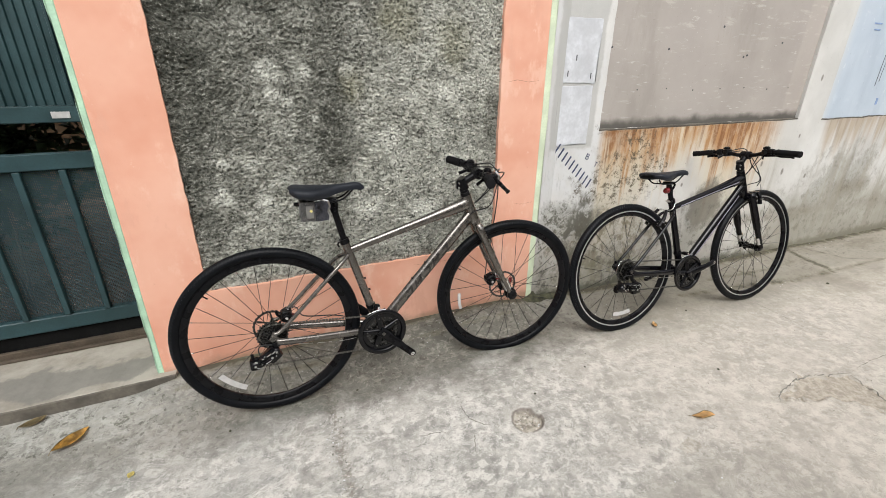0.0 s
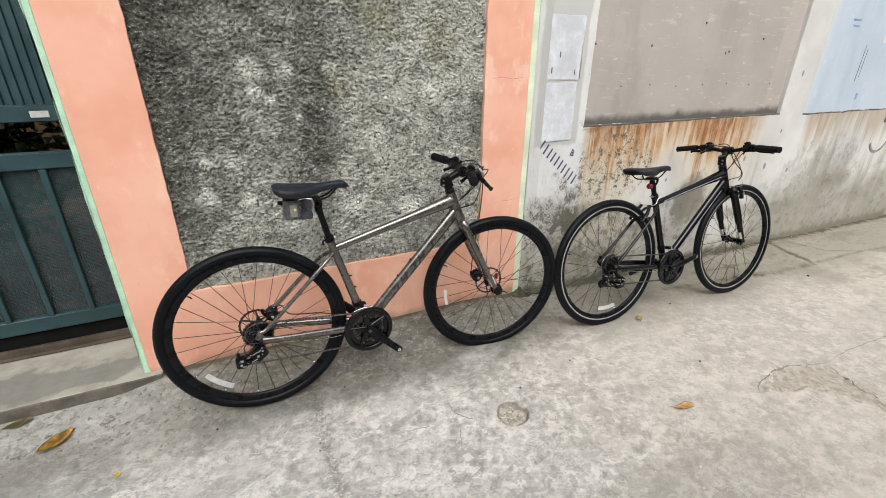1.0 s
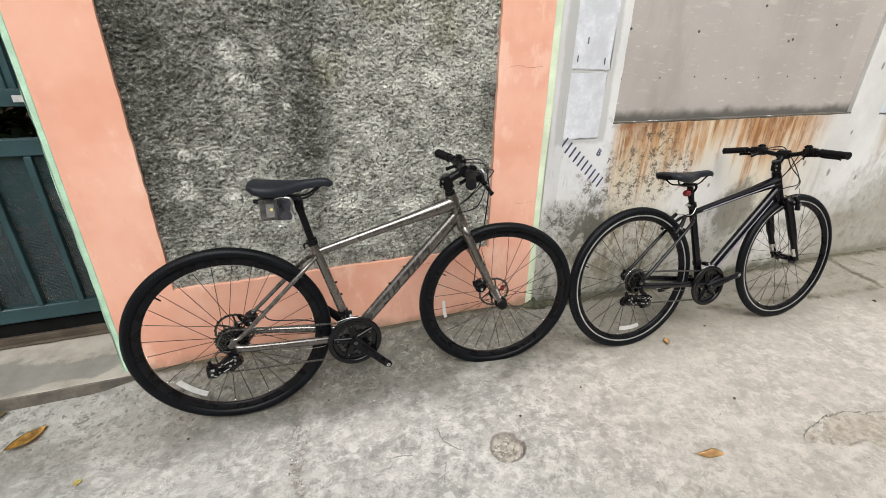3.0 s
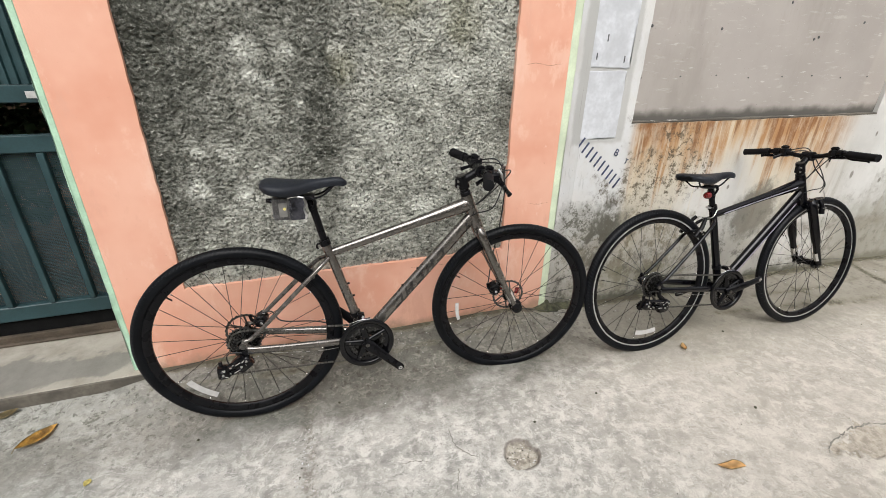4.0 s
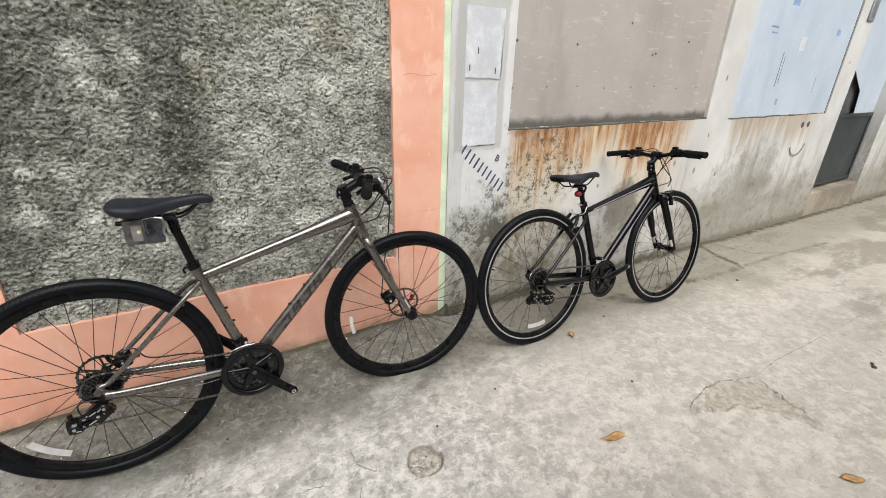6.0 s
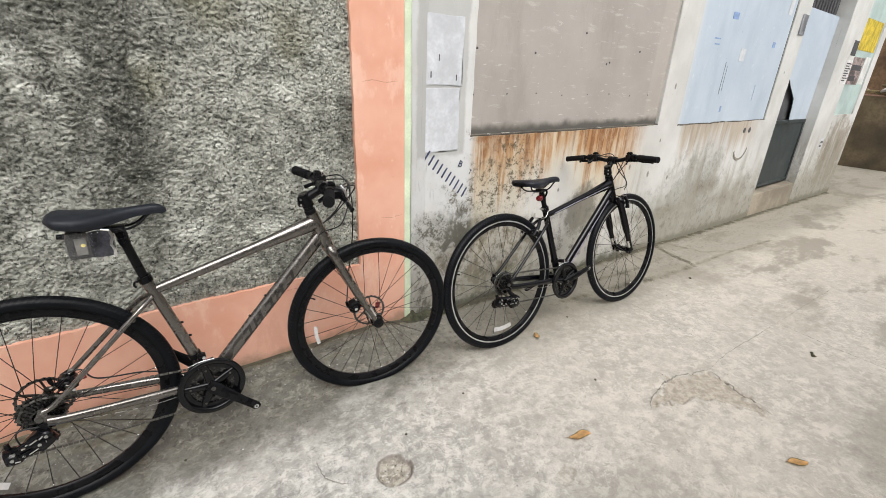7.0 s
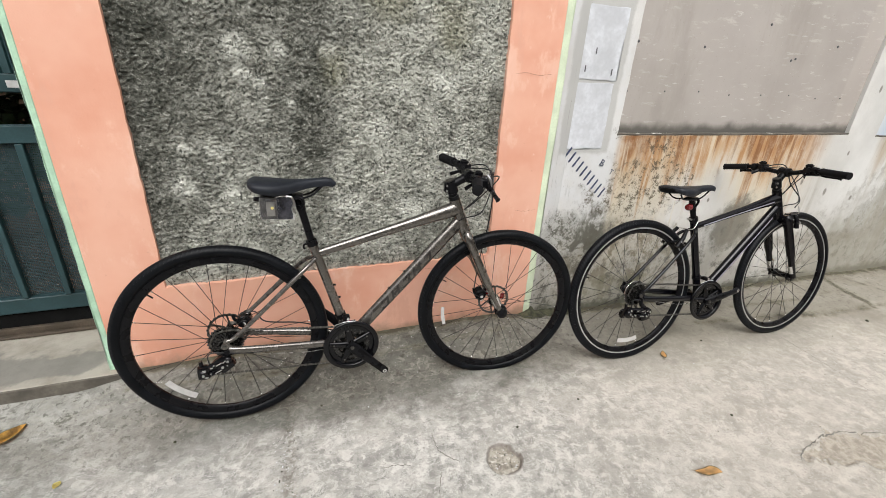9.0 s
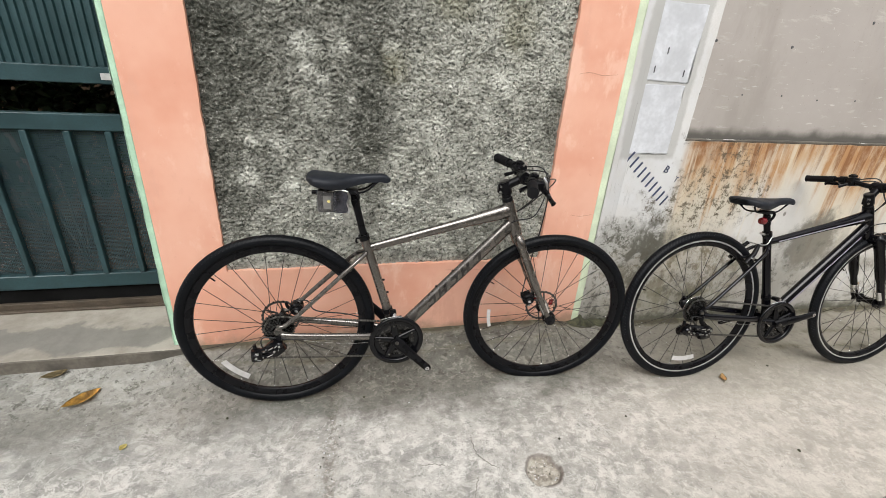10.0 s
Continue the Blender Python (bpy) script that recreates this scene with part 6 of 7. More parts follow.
    # small chrome slips stand in for highlights on the black body
    for f, dz, ln in ((0.10, 0.038, 0.018), (0.34, 0.037, 0.026), (0.40, 0.010, 0.030), (0.66, 0.034, 0.012), (0.92, 0.006, 0.016), (1.02, 0.036, 0.010)):
        chunk("link_glint", jock1 + run * f + Vector((0, -0.0505, dz)), (ln * 0.8, 0.003, 0.0042), tilt - 30 + 60 * f, "chrome", der, 0.0012)
    for f, dz in ((0.02, 0.018), (0.20, 0.026), (0.55, 0.036), (0.72, 0.010), (0.98, 0.030)):
        fixed("link_screw", lathe(bmesh.new(), disc(0.0036, -0.0530, -0.040), 8, Vector((jock1.x + run.x * f, jock1.y + 0.004, jock1.z + run.z * f + dz))), "steel", der)
    for c3, r3 in ((jock1 + Vector((-0.014, 0, 0.014)), 0.019), (jock2 + Vector((-0.004, 0, 0.016)), 0.016), (jock1 + Vector((0.004, 0, 0.034)), 0.013)):
        boss = fixed("pivot_boss", lathe(bmesh.new(), [(0.0005, -0.0500), (r3 * 0.7, -0.0500), (r3, -0.0455), (r3, -0.030), (0.0005, -0.030)], 18, Vector((c3.x, jock1.y + 0.0, c3.z)), closed=False), "castblack", der)
        fixed("boss_screw", lathe(bmesh.new(), disc(0.0045, -0.0525, -0.0495), 8, Vector((c3.x, jock1.y, c3.z))), "steel", der)
    fixed("barrel_adjuster", sweep(bmesh.new(), [jock2 + Vector((-0.010, -0.026, 0.034)), jock2 + Vector((-0.012, -0.022, 0.056))], [0.008, 0.006], 10), "blackplastic", der)
    fixed("derailleur_arm", sweep(bmesh.new(), spline([AX + Vector((0.004, -0.066, -0.012)), AX + Vector((0.004, -0.068, -0.04)), jock1 + Vector((0.008, -0.024, 0.034))], 4), 0.011, 10, (0.7, 1.0)), "blackalu", der)
    for j in (jock1, jock2):
        fixed("jockey_wheel", toothed(0.0235, 12, -0.004, 0.004, 0.004, 0.004), "blackplastic", der, Matrix.Translation(j))
    fixed("cage", sweep(bmesh.new(), [jock1 + Vector((0, -0.009, 0)), jock2 + Vector((0, -0.009, 0))], [0.018, 0.016], 12, (0.10, 1.0)), "sprocket", der)
    fixed("cage", sweep(bmesh.new(), [jock1 + Vector((0, 0.008, 0)), jock2 + Vector((0, 0.008, 0))], [0.014, 0.011], 10, (0.12, 1.0)), "blackalu", der)
    fixed("hanger_bolt", lathe(bmesh.new(), disc(0.009, -0.083, -0.076), 12, AX + Vector((-0.002, 0, -0.066))), "chrome", der)
    # front derailleur
    fd = BB + Vector((-0.01, -0.044, 0.098))
    tilt_fd = Matrix.Translation(fd) @ Matrix.Rotation(radians(-14), 4, "Y") @ Matrix.Translation(-fd)
    fder = fixed("front_derailleur", box(bmesh.new(), fd + Vector((-0.050, -0.010, -0.016)), fd + Vector((0.028, -0.007, 0.006)), 0.001, tilt_fd), "sprocket", b, None, "dark steel cage over the chain")
    fixed("cage_edge", sweep(bmesh.new(), spline([fd + Vector((-0.050, -0.011, -0.002)), fd + Vector((-0.01, -0.012, 0.008)), fd + Vector((0.028, -0.011, 0.006))], 4), 0.0020, 6), "chrome", fder)
    fixed("band", sweep(bmesh.new(), [BB.lerp(ST, 0.245), BB.lerp(ST, 0.285)], 0.0205, 14), "blackalu", fder)
    fixed("linkage", box(bmesh.new(), fd + Vector((-0.018, -0.004, 0.006)), fd + Vector((0.008, 0.024, 0.024)), 0.006, seg=2), "blackalu", fder)
    fixed("pivot_pin", lathe(bmesh.new(), disc(0.0055, -0.0085, -0.003), 10, fd + Vector((0.000, 0, 0.016))), "chrome", fder)
    fixed("link_tab", box(bmesh.new(), fd + Vector((-0.006, -0.010, 0.002)), fd + Vector((0.016, -0.003, 0.009)), 0.002), "plumtab", fder, None, "plum-coloured tab")
    # bare cable under the chainstay
    fixed("inner_cable", sweep(bmesh.new(), spline([BB + Vector((-0.045, -0.030, -0.010)), BB + Vector((-0.16, -0.050, -0.004)), AX + Vector((0.16, -0.062, -0.052)), AX + Vector((0.09, -0.066, -0.036))], 5), 0.0011, 5), "steel", b)

    # cockpit
    st = Vector(s["stem"])
    bar = Vector(s["bar"])
    spacers = fixed("headset", lathe(bmesh.new(), disc(0.0205, -0.008, 0.008, 0.008, 0.002), 20), "blackalu", b, steer @ Matrix.Translation(HT + steer_axis * 0.006) @ Vector((0, 1, 0)).rotation_difference(steer_axis).to_matrix().to_4x4())
    for k in range(2):
        fixed("spacer", lathe(bmesh.new(), disc(0.0175, -0.005, 0.005, 0.008, 0.001), 20), "blackalu", spacers, steer @ Matrix.Translation(HT + steer_axis * (0.020 + 0.011 * k)) @ Vector((0, 1, 0)).rotation_difference(steer_axis).to_matrix().to_4x4())
    bm = sweep(bmesh.new(), [st - steer_axis * 0.030, st + steer_axis * 0.018], 0.0195, 16)
    sweep(bm, [st, st.lerp(bar, 0.5), bar - (bar - st).normalized() * 0.012], [0.018, 0.0155, 0.017], 14)
    sweep(bm, [bar + Vector((0, -0.024, 0)), bar + Vector((0, 0.024, 0))], 0.0225, 16)
    stem = fixed("stem", bm, "blackalu", b, steer)
    fixed("top_cap", sweep(bmesh.new(), [st + steer_axis * 0.018, st + steer_axis * 0.022], 0.0165, 16), "chain", stem, steer)
    back_dir = Vector((st.x - bar.x, 0, st.z - bar.z)).normalized()
    lug = st + back_dir * 0.020
    fixed("stem_lug", box(bmesh.new(), lug + Vector((-0.010, -0.012, -0.018)), lug + Vector((0.010, 0.012, 0.016)), 0.004), "blackalu", stem, steer)
    for dz in (-0.010, 0.009):
        fixed("stem_bolt", lathe(bmesh.new(), disc(0.0042, -0.0165, -0.012), 8, lug + Vector((-0.002, 0, dz))), "steel", stem, steer)
    half, rise, sweep_back = s["half"], s["rise"], s["back"]
    barpts = lambda y: [bar, bar + Vector((0, y * 0.05, 0.002)), bar + Vector((-0.008, y * 0.11, rise * 0.8)), bar + Vector((-0.02, y * 0.17, rise)), bar + Vector((-sweep_back, y * half, rise + s["tip"]))]
    hb = sweep(bmesh.new(), spline([*barpts(-1)[::-1], *barpts(1)[1:]], 5), 0.0111, 12)
    hbar = fixed("handlebar", hb, "blackalu", b, steer)
    for y in (-1, 1):
        a, e = barpts(y)[3], barpts(y)[4]
        dd = (e - a).normalized()
        e2, g0 = e + dd * 0.002, e - dd * s["grip_length"]
        ribs = []
        rr = []
        for k in range(26):
            ribs.append(g0.lerp(e2, k / 25))
            rr.append(s['grip'] + 0.0006 if k in (0, 25) else s['grip'] if k % 2 else s['grip'] - 0.0016)
        fixed("grip", sweep(bmesh.new(), ribs, rr, 14), "grip", hbar, steer, "black ribbed rubber grip", 60)
        lv = g0 - dd * 0.035
        f = Vector((0.90, 0, -0.44))
        bm = sweep(bmesh.new(), [lv - dd * 0.012, lv + dd * 0.012], 0.0165, 14)
        box(bm, lv + Vector((-0.006, -0.019, -0.026)), lv + Vector((0.042, 0.019, 0.010)), 0.008)
        brake = fixed("brake_lever", bm, "blackalu", hbar, steer)
        fixed("lever_blade", sweep(bmesh.new(), spline([lv + f * 0.030 - dd * 0.004, lv + f * (0.060 if s["disc"] else 0.048) + dd * 0.035, lv + f * (0.068 if s["disc"] else 0.046) + dd * 0.075, lv + f * (0.082 if s["disc"] else 0.050) + dd * (0.125 if s["disc"] else 0.10)], 4), [0.0095] * 5 + [0.008] * 4 + [0.0072] * 3 + [0.0092], 10, (0.6, 1.0)), "blackalu", brake, steer)
        sh = g0 - dd * 0.068
        bm = box(bmesh.new(), sh + Vector((-0.014, -0.017, -0.030)), sh + Vector((0.034, 0.017, 0.012)), 0.009, seg=2)
        shifter = fixed("shifter", bm, "blackplastic", hbar, steer)
        fixed("gear_window", lathe(bmesh.new(), disc(0.011, -0.003, 0.003, 0, 0.001), 14), "blackplastic", shifter, steer @ Matrix.Translation(sh + Vector((0.004, 0, 0.024))) @ Matrix.Rotation(radians(90), 4, "X"))
        fixed("gear_display", box(bmesh.new(), sh + Vector((-0.010, -0.013, 0.012)), sh + Vector((0.018, 0.013, 0.024)), 0.005, seg=2), "blackplastic", shifter, steer)
        if s["disc"]:
            fixed("trigger", sweep(bmesh.new(), [sh + Vector((0.030, y * 0.02, 0.016)), sh + Vector((0.042, y * 0.028, -0.004)), sh + Vector((0.046, y * 0.030, -0.030))], [0.006, 0.007, 0.005], 8, (0.4, 1.0)), "chrome", shifter, steer, "silver trigger")
        fixed("clamp_screw", lathe(bmesh.new(), disc(0.004, -0.0225, -0.020), 8, sh + Vector((0.016, 0, 0.012))), "chrome", shifter, steer)
        fixed("shift_paddle", sweep(bmesh.new(), [sh + Vector((-0.01, 0, -0.02)), sh + Vector((-0.044, y * 0.016, -0.036))], [0.006, 0.008], 8, (0.4, 1)), "blackplastic", shifter, steer)
        # housings
        start = lv + Vector((0.030, -y * 0.020, 0.0))
        if y == s["front_lever"]:
            end = s["front_cable"]
            pts = [steer @ start, steer @ (start + Vector((0.06, -y * 0.07, 0.012))), *[steer @ Vector(p) for p in end]]
        else:
            pts = [steer @ start, steer @ (start + Vector((0.07, -y * 0.09, 0.0))), HT + Vector((0.115, -y * 0.03, 0.0)), HT + Vector((0.06, -y * 0.04, -0.055)), DH + Vector((-0.02, -y * 0.028, 0.0))]
        fixed("cable", sweep(bmesh.new(), spline(pts, 7), 0.0026, 7), "cable", b)
        start = sh + Vector((0.022, -y * 0.012, -0.004))
        fixed("cable", sweep(bmesh.new(), spline([steer @ start, steer @ (start + Vector((0.085, -y * 0.05, -0.01))), HT + Vector((0.10, -y * 0.05, -0.035)), HT + Vector((0.03, -y * 0.03, -0.07)), DH + Vector((-0.03, y * 0.027, -0.03))], 7), 0.0024, 7), "cable", b)
    # gear cables to the rear
    fixed("cable", sweep(bmesh.new(), spline([BB + Vector((-0.04, -0.02, -0.012)), BB + Vector((-0.22, -0.05, 0.02)), AX + Vector((0.05, -0.066, -0.03)), AX + Vector((-0.045, -0.072, -0.012)), AX + Vector((-0.050, -0.07, -0.06)), AX + Vector((-0.024, -0.066, -0.075))], 6), 0.0024, 7), "cable", b)
    s["extras"](b, s, fixed, steer, AX, BB, ST, FX, crown, TS, rear, front)
    return b


def grey_extras(b, s, fixed, steer, AX, BB, ST, FX, crown, TS, rear, front):
    # disc brake calipers
    for name, c, mm in (("rear_caliper", AX + Vector((0.060, 0.048, 0.040)), None), ("front_caliper", FX + Vector((-0.068, 0.050, 0.036)), steer)):
        bm = lathe(bmesh.new(), [(0.0005, -0.024), (0.021, -0.024), (0.025, -0.020), (0.025, 0.016), (0.020, 0.020), (0.0005, 0.020)], 20, c, closed=False)
        sweep(bm, [c + Vector((0.010, 0.004, -0.026)), c + Vector((0.010, 0.004, 0.030))], 0.013, 10)
        cal = fixed(name, bm, "blackalu", b, mm)
        fixed("adjuster", lathe(bmesh.new(), disc(0.012, -0.031, -0.0245, 0, 0.002), 14, c), "blackplastic", cal, mm)
        fixed("caliper_bolt", lathe(bmesh.new(), disc(0.0065, -0.036, -0.0312), 10, c), "chrome", cal, mm)
        fixed("cable_arm", sweep(bmesh.new(), spline([c + Vector((-0.008, -0.022, 0.004)), c + Vector((-0.030, -0.022, 0.014)), c + Vector((-0.036, -0.022, 0.036))], 4), 0.006, 8), "blackalu", cal, mm)
        for z in (-0.030, 0.032):
            fixed("mount_bolt", lathe(bmesh.new(), disc(0.0055, -0.012, 0.004), 8, c + Vector((0.010, 0, z))), "chrome", cal, mm)
        fixed("pad_tab", box(bmesh.new(), c + Vector((0.024, -0.020, 0.002)), c + Vector((0.048, -0.014, 0.010)), 0.001), "red", cal, mm, "red tab")
    fixed("hub_cap", lathe(bmesh.new(), [(0.0005, -0.057), (0.020, -0.056), (0.027, -0.050), (0.027, -0.038), (0.018, -0.034), (0.0005, -0.034)], 24, FX, closed=False), "blackalu", front, steer)
    fixed("axle_nut", lathe(bmesh.new(), [(0.0005, -0.082), (0.012, -0.081), (0.021, -0.076), (0.023, -0.070), (0.023, -0.066), (0.0005, -0.066)], 20, FX, closed=False), "blackplastic", front, steer)
    fixed("quick_release", sweep(bmesh.new(), spline([FX + Vector((0.0, 0.072, 0)), FX + Vector((-0.012, 0.080, 0.02)), FX + Vector((-0.022, 0.078, 0.055))], 4), [0.007] * 5 + [0.006] * 4, 8, (0.6, 1.0)), "blackalu", front, steer)
    fixed("rotor_lock", lathe(bmesh.new(), disc(0.026, 0.036, 0.045, 0.0, 0.002), 24, FX), "blackalu", front, steer)
    fixed("transport_tab", box(bmesh.new(), FX + Vector((0.022, 0.024, 0.014)), FX + Vector((0.040, 0.030, 0.044)), 0.003), "red", front, steer, "red plastic tab")
    fixed("cable", sweep(bmesh.new(), spline([AX + Vector((0.35, 0.03, -0.03)), AX + Vector((0.25, 0.05, -0.002)), AX + Vector((0.13, 0.05, 0.02)), AX + Vector((0.10, 0.03, 0.075)), AX + Vector((0.06, 0.03, 0.075))], 6), 0.0026, 7), "cable", b)
    # clear bag of tools under the saddle
    sx0, sx1, sz = s["saddle"]
    bm = box(bmesh.new(), (sx0 + 0.026, -0.040, sz - 0.1360), (sx0 + 0.136, 0.040, sz - 0.0500), 0.016, seg=3)
    bag = fixed("saddle_bag", bm, "clear", b, None, "clear plastic pouch with a black strap")
    fixed("pouch_insert", box(bmesh.new(), (sx0 + 0.030, -0.037, sz - 0.1320), (sx0 + 0.114, 0.037, sz - 0.0540), 0.012, seg=2), "pouch", bag, None, "dark folded tool roll")
    fixed("strap", box(bmesh.new(), (sx0 + 0.080, -0.0405, sz - 0.1335), (sx0 + 0.134, 0.0405, sz - 0.0520), 0.012, seg=2), "smoke", bag, None, "smoky creased plastic flap")
    fixed("buckle", sweep(bmesh.new(), [(sx0 + 0.043, 0, sz - 0.0720), (sx0 + 0.012, 0, sz - 0.0680)], [0.009, 0.007], 10), "blackplastic", bag)
    # chrome strip models the silvery reflection down the pouch's right edge
    for x, r in ((sx0 + 0.130, 0.0040),):
        fixed("seam", sweep(bmesh.new(), spline([(x, -0.0400, sz - 0.0560), (x + 0.005, -0.0420, sz - 0.0760), (x - 0.001, -0.0425, sz - 0.0950), (x + 0.004, -0.0420, sz - 0.1130), (x + 0.001, -0.0390, sz - 0.1310)], 4), r, 6, (0.6, 1.0)), "chrome", bag, None, "shiny folded plastic seam")
    fixed("pale_card", box(bmesh.new(), (sx0 + 0.050, -0.0412, sz - 0.1180), (sx0 + 0.076, -0.0392, sz - 0.0700), 0.001), "card", bag, None, "paler card inside the pouch")
    fixed("top_fold", sweep(bmesh.new(), spline([(sx0 + 0.080, -0.040, sz - 0.0540), (sx0 + 0.105, -0.0415, sz - 0.0500), (sx0 + 0.130, -0.0400, sz - 0.0560)], 4), 0.0026, 6), "chrome", bag)
    fixed("dot", lathe(bmesh.new(), disc(0.005, -0.0425, -0.0405), 10, (sx0 + 0.068, 0, sz - 0.0900)), "leaflime", bag)


def black_extras(b, s, fixed, steer, AX, BB, ST, FX, crown, TS, rear, front):
    # rim brakes
    for name, c, mm, tilt in (("front_brake", FX + Vector((-0.062, 0, 0.288)), steer, 0.15), ("rear_brake", AX + Vector((0.200, 0, 0.228)), None, -0.72)):
        up = Vector((math.sin(-tilt) * 0.9, 0, math.cos(tilt))).normalized()
        first, ln = None, 0.056 if mm is steer else 0.088
        for y in (-1, 1):
            base = c + Vector((0.0, y * (0.052 if mm is steer else 0.040), 0))
            arm = fixed(name if first is None else "brake_arm", sweep(bmesh.new(), [base - up * 0.012, base + up * ln * 0.45, base + up * ln - Vector((0, y * 0.014, 0))], [0.013, 0.010, 0.008], 10), "blackalu", b if first is None else first, mm)
            first = first or arm
            fixed("brake_pad", box(bmesh.new(), base + up * 0.016 + Vector((-0.030, -y * 0.018 - 0.005, -0.006)), base + up * 0.016 + Vector((0.030, -y * 0.018 + 0.005, 0.006)), 0.003), "rubber", first, mm)
            fixed("pad_nut", sweep(bmesh.new(), [base + up * 0.018, base + up * 0.018 + Vector((0, y * 0.016, 0))], 0.007, 8), "chrome", first, mm)
        fixed("noodle", sweep(bmesh.new(), spline([c + up * ln + Vector((0, 0.026, 0)), c + up * (ln + 0.002) + Vector((0, -0.03, 0)), c + up * (ln + 0.014) + Vector((0, -0.055, 0.0)), c + up * (ln + 0.05) + Vector((0.0, -0.05, 0))], 5), 0.0024, 8), "steel", first, mm)
    # front reflector left on the fork, tail lamp on the seat post
    lampc = ST.lerp(Vector(s["post"]), 0.55)
    lamp = fixed("tail_lamp", lathe(bmesh.new(), [(0.0005, -0.022), (0.011, -0.021), (0.0150, -0.014), (0.0160, 0.003), (0.012, 0.006), (0.0005, 0.006)], 20, closed=False), "red", b, Matrix.Translation(lampc + Vector((-0.026, -0.004, 0.006))) @ Matrix.Rotation(radians(-75), 4, "Z"), "red lens tail lamp")
    fixed("lamp_band", sweep(bmesh.new(), [lampc - Vector((0, 0, 0.012)), lampc + Vector((0, 0, 0.012))], 0.016, 14), "blackplastic", lamp)
    # pale plastic wrap on the axle
    fixed("axle_cap", box(bmesh.new(), FX + Vector((-0.018, 0.05, 0.012)), FX + Vector((0.02, 0.075, 0.05)), 0.008, seg=2), "sticker", front, steer, "pale plastic transport cap")


GREY = dict(paint="grey_paint", frame_label="bronze-grey metallic tubing", fork_label="bronze-grey fork", bb=(0.431, 0, 0.281), st=(0.309, 0, 0.690), ht=(0.838, 0, 0.830), hb=(0.886, 0, 0.705), fx=(1.066, 0, 0.350),
            ts=(0.328, 0, 0.648), th=(0.846, 0, 0.792), dh=(0.866, 0, 0.742), jockeys=((0.004, -0.042, -0.074), (-0.068, -0.042, -0.100)), saddle=(0.123, 0.398, 0.921), post=(0.271, 0, 0.856), steer=-7.0, silver=False, disc=True, phase=(0.1, 0.35), stick=(3.75, 3.1), crank=-44, crank_mat="blackalu",
            stem=(0.822, 0, 0.885), bar=(0.887, 0, 0.921), half=0.258, rise=0.015, back=0.045, tip=0.000, grip=0.0180, grip_length=0.098, front_lever=1, extras=grey_extras,
            front_cable=[(1.00, 0.03, 0.86), (1.005, 0.055, 0.70), (0.982, 0.052, 0.54), (0.964, 0.030, 0.424)])
BLACK = dict(paint="black_paint", frame_label="gloss black tubing with painted highlight lines", fork_label="gloss black fork", bb=(0.432, 0, 0.279), st=(0.315, 0, 0.690), ht=(0.850, 0, 0.812), hb=(0.893, 0, 0.692), fx=(1.036, 0, 0.350),
             ts=(0.333, 0, 0.652), th=(0.858, 0, 0.775), dh=(0.874, 0, 0.728), jockeys=((0.034, -0.042, -0.106), (-0.070, -0.042, -0.088)), saddle=(0.124, 0.415, 0.854), post=(0.283, 0, 0.788), steer=0.0, silver=True, disc=False, phase=(0.5, 0.2), stick=(4.5, 2.5), crank=16, crank_mat="blackalu",
             stem=(0.836, 0, 0.862), bar=(0.876, 0, 0.910), half=0.298, rise=0.018, back=0.04, tip=-0.010, grip=0.0166, grip_length=0.120, front_lever=1, extras=black_extras,
             front_cable=[(0.97, 0.02, 0.85), (0.955, -0.05, 0.78), (0.925, -0.055, 0.735)])


def stand(x, y, z, lean, yaw, fall):
    return Matrix.Translation((x, y, z)) @ Matrix.Rotation(radians(yaw), 4, "Z") @ Matrix.Rotation(radians(fall), 4, "Y") @ Matrix.Rotation(radians(-lean), 4, "X")


bike_1 = bicycle(stand(0.002, -0.295, 0.002, 3.0, -0.7, 1.0), "bronze-grey hybrid bicycle with disc brakes and a black saddle", GREY)
bike_2 = bicycle(stand(1.755, -0.405, -0.012, 9.0, -1.5, 1.2), "gloss black hybrid bicycle with rim brakes and a red tail lamp", BLACK)


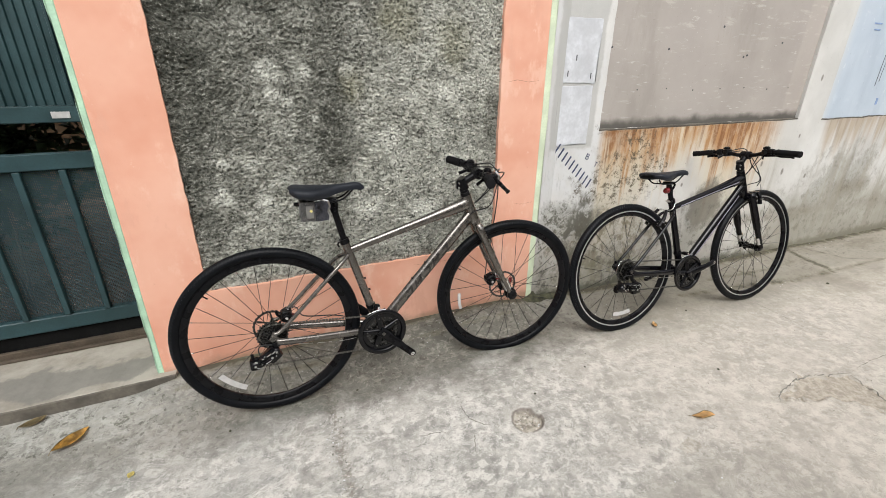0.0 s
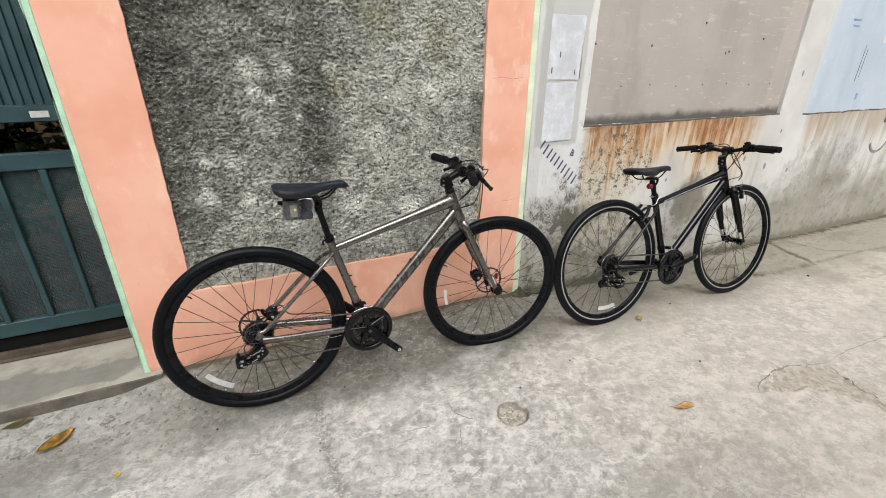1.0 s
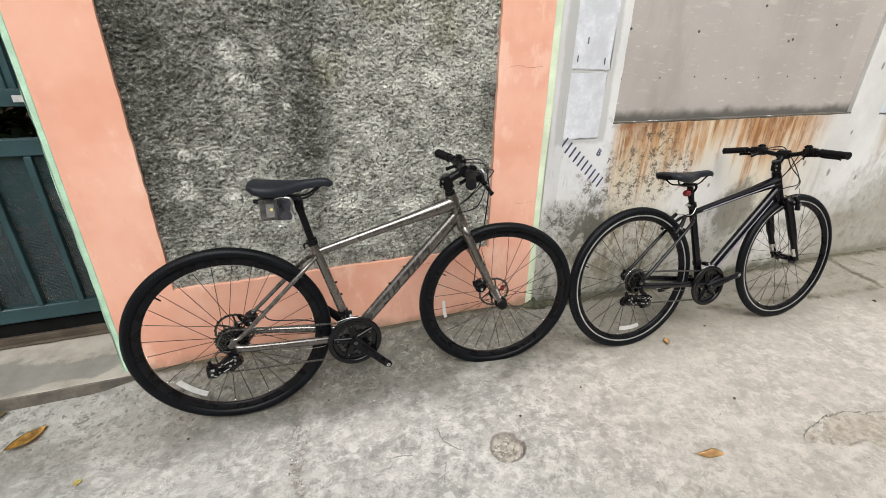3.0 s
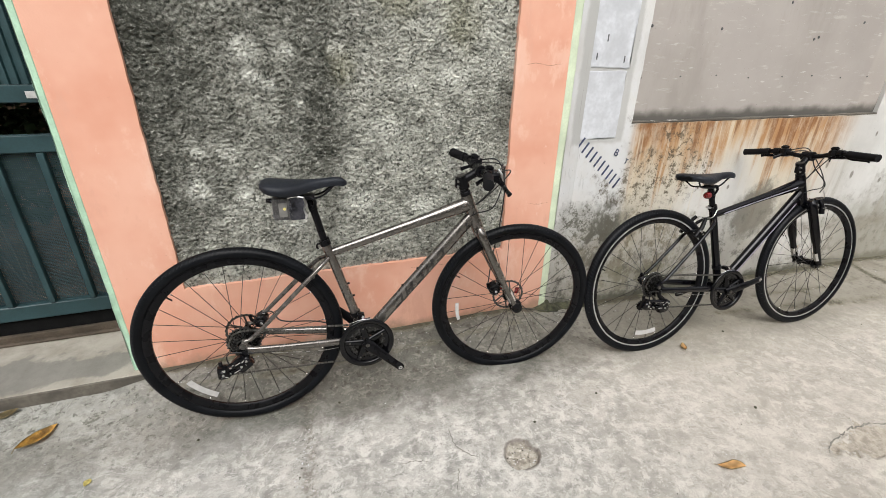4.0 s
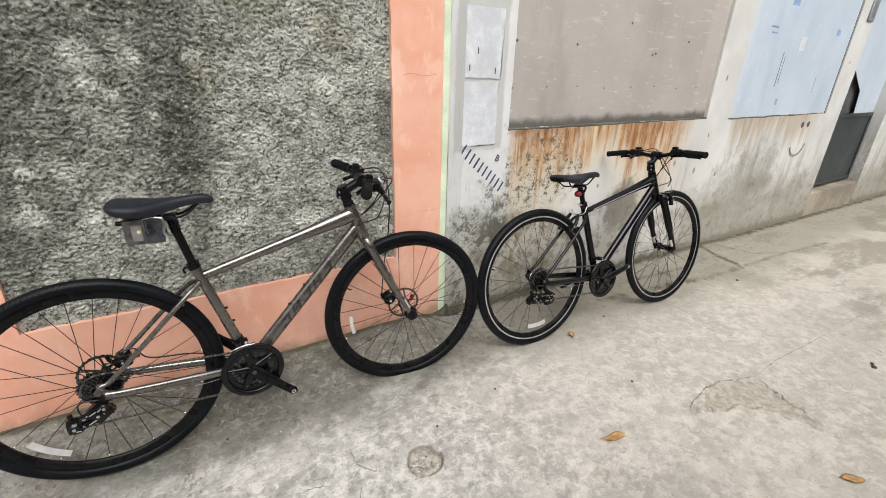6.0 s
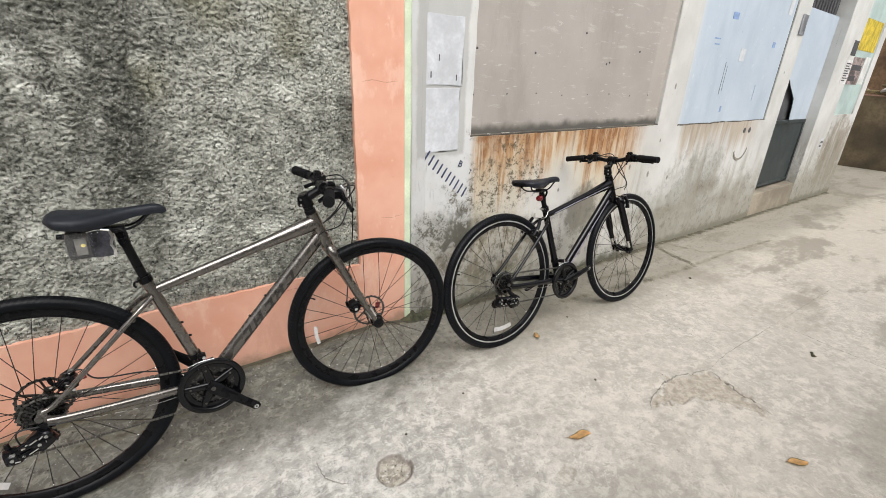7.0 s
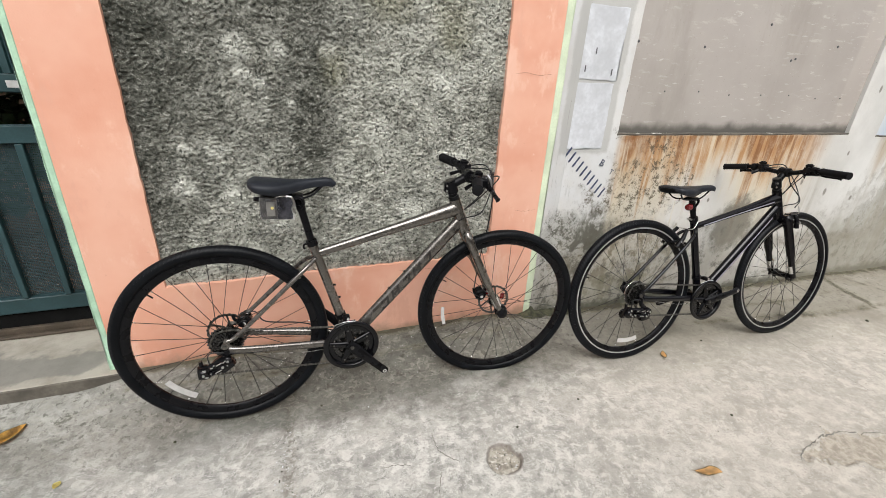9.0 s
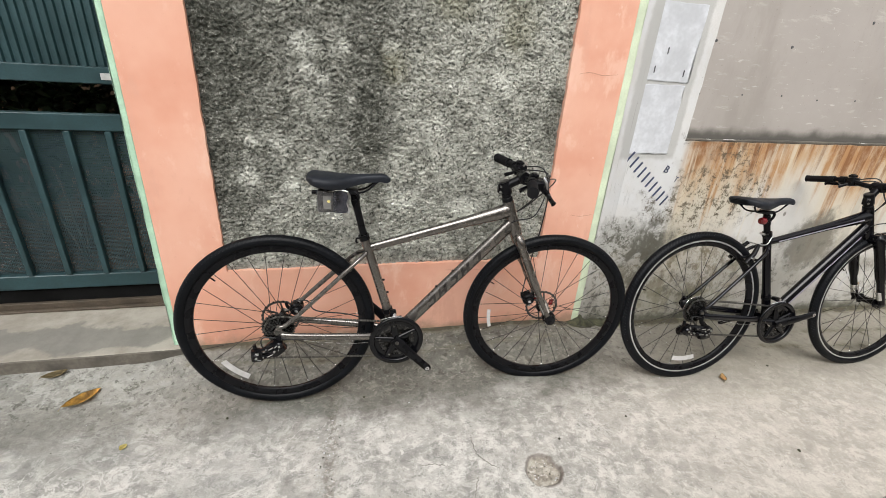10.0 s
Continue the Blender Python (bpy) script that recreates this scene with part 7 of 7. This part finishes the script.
# ---- fallen leaves and crumbs ----
def leaf(x, y, length, width, yaw, mat, label, curl=0.2, skew=0.0):
    """A dry leaf with raised, browned margins; skew sets its two sides off against each other."""
    bm, rings, margins = bmesh.new(), [], ([], [])
    for i in range(13):
        s = i / 12
        lift = curl * length * (s - 0.5) ** 2
        ring = []
        for k in (-1, -0.5, 0, 0.5, 1):
            u = min(1.0, max(0.0, s + skew * k * math.sin(math.pi * s)))
            w = width * math.sin(math.pi * u) ** 0.85 / 2 + 0.0004
            ring.append(Vector(((s - 0.5) * length, w * k, lift + k * k * w * 0.42 + 0.0012 + 0.0006 * math.sin(19 * s + 3 * k))))
        margins[0].append(ring[0] + Vector((0, 0, 0.0006)))
        margins[1].append(ring[4] + Vector((0, 0, 0.0006)))
        rings.append([bm.verts.new(v) for v in ring])
    blade = []
    for p, q in zip(rings, rings[1:]):
        for k in range(4):
            blade.append(bm.faces.new((p[k], p[k + 1], q[k + 1], q[k])))
    bmesh.ops.solidify(bm, geom=blade, thickness=0.0005)
    ob = part("fallen_leaf", bm, M[mat], smooth=None)
    if length > 0.05:
        for line in margins:
            part("curled_margin", sweep(bmesh.new(), line, [0.0004 + 0.0011 * math.sin(math.pi * k / 12) for k in range(13)], 6), M["leafbrown"], ob, "dry brown margin")
        part("stalk", sweep(bmesh.new(), [(-0.49 * length, 0, curl * length * 0.25 + 0.0018), (-0.58 * length, 0.004, 0.002)], 0.0010, 6), M["leafbrown"], ob)
    ob.matrix_world = pose(x, y, ground_level(x, y) + 0.001, 0, 0, yaw)
    return tagged(ob, label, "leaf", "fallen leaves")


leaf(-0.742, -0.192, 0.128, 0.056, 44, "leaf", "curled orange fallen leaf on the concrete", 0.5)
leaf(-0.885, -0.066, 0.085, 0.036, 24, "leafbrown", "dry brown fallen leaf beside the sill", 0.6)
leaf(-0.512, -0.44, 0.028, 0.022, 70, "leaflime", "small yellow fallen leaf on the concrete")
leaf(1.588, -1.042, 0.10, 0.040, -22, "leaftan", "orange-brown fallen leaf lying on the concrete", 0.2, -0.22)
leaf(1.975, -0.455, 0.055, 0.026, 60, "leaftan", "small curled tan leaf beside the black bicycle", 0.8)
leaf(2.185, -1.585, 0.078, 0.034, -35, "leaftan", "tan fallen leaf lying on the concrete", 0.3, 0.1)


def pebble(x, y, r, mat, seed):
    rng = random.Random(seed)
    bm = bmesh.new()
    bmesh.ops.create_icosphere(bm, subdivisions=2, radius=r)
    for v in bm.verts:
        v.co *= 1 + 0.35 * fbm(v.co.x / r + seed, v.co.y / r, v.co.z / r)
        v.co.z *= 0.5
    ob = part("crumb", bm, M[mat], smooth=None)
    ob.matrix_world = pose(x, y, ground_level(x, y) + r * 0.35, 0, 0, rng.uniform(0, 360))
    tagged(ob, "small dark crumb of dirt on the concrete", "crumb", "crumbs on the lane")


for k, (x, y, r) in enumerate(((1.94, -0.86, 0.006), (1.35, -0.60, 0.005), (3.15, -1.375, 0.013), (3.18, -1.36, 0.009), (0.31, -0.33, 0.005), (2.3, -0.4, 0.006), (-0.2, -0.36, 0.005), (3.6, -0.5, 0.010), (0.05, -0.86, 0.009), (0.02, -0.88, 0.007), (0.08, -0.90, 0.006), (1.02, -0.66, 0.005))):
    pebble(x, y, r, "moss", k)


# dirt and weeds heaped in the corner where the two walls meet
def dirt_heap(name, cx, cy, rx, ry, h, seed):
    bm, rings = bmesh.new(), []
    for i in range(9):
        s = i / 8
        ring = []
        for k in range(24):
            a = 2 * math.pi * k / 24
            wob = 1 + 0.3 * fbm(math.cos(a) * 2 + seed, math.sin(a) * 2, s * 2)
            x, y = cx + rx * (1 - s) * wob * math.cos(a), cy + ry * (1 - s) * wob * math.sin(a)
            ring.append(bm.verts.new((x, y, floor_z(x, y) - 0.004 + h * s ** 0.7 * (1 + 0.5 * fbm(x * 30, y * 30, seed)))))
        rings.append(ring)
    for p, q in zip(rings, rings[1:]):
        for k in range(24):
            bm.faces.new((p[k], p[(k + 1) % 24], q[(k + 1) % 24], q[k]))
    tagged(part(name, bm, M["moss"], smooth=None), "dark mossy dirt heaped in the wall's corner", "dirt", kind="stuff")


dirt_heap("dirt_heap", 1.46, 0.01, 0.10, 0.05, 0.045, 2)
dirt_heap("dirt_heap", 1.62, 0.03, 0.14, 0.04, 0.03, 5)


# loose grit in the joint, along the walls' feet and over the lane
def grit(name, label, mat, count, seed):
    rng = random.Random(seed)
    bm = bmesh.new()
    for k in range(count):
        pick = rng.random()
        if pick < 0.05:
            a, q = rng.uniform(0, 6.283), 0.055 * rng.random() ** 0.5
            x, y = HOLE[0] + q * math.cos(a), HOLE[1] + q * math.sin(a)
        elif pick < 0.32:
            y = rng.uniform(-1.25, -0.42)
            x = 0.185 + 0.04 * (y + 0.5) + rng.gauss(-0.01, 0.026)
        elif pick < 0.62:
            x, y = rng.uniform(-0.3, 1.4), -0.02 - abs(rng.gauss(0, 0.10))
        elif pick < 0.85:
            x, y = rng.uniform(1.5, 5.0), 0.03 - abs(rng.gauss(0, 0.12))
        else:
            x, y = rng.uniform(-1.0, 3.5), rng.uniform(-1.5, -0.3)
        r = rng.uniform(0.0009, 0.0026) * (1.5 if rng.random() < 0.08 else 1.0)
        c = Vector((x, y, ground_level(x, y) + r * 0.3))
        vs = [bm.verts.new(c + Vector(d) * r * rng.uniform(0.7, 1.4)) for d in ((1, 0, 0), (0, 1, 0), (-1, 0, 0), (0, -1, 0), (0, 0, 0.8), (0, 0, -0.6))]
        for a, b in ((0, 1), (1, 2), (2, 3), (3, 0)):
            bm.faces.new((vs[a], vs[b], vs[4])), bm.faces.new((vs[b], vs[a], vs[5]))
    tagged(part(name, bm, M[mat], smooth=None), label, "grit", kind="stuff")


grit("pale_grit", "pale crumbs of concrete scattered on the lane", "patch", 420, 11)
grit("dark_grit", "dark crumbs of dirt scattered on the lane", "moss", 520, 12)
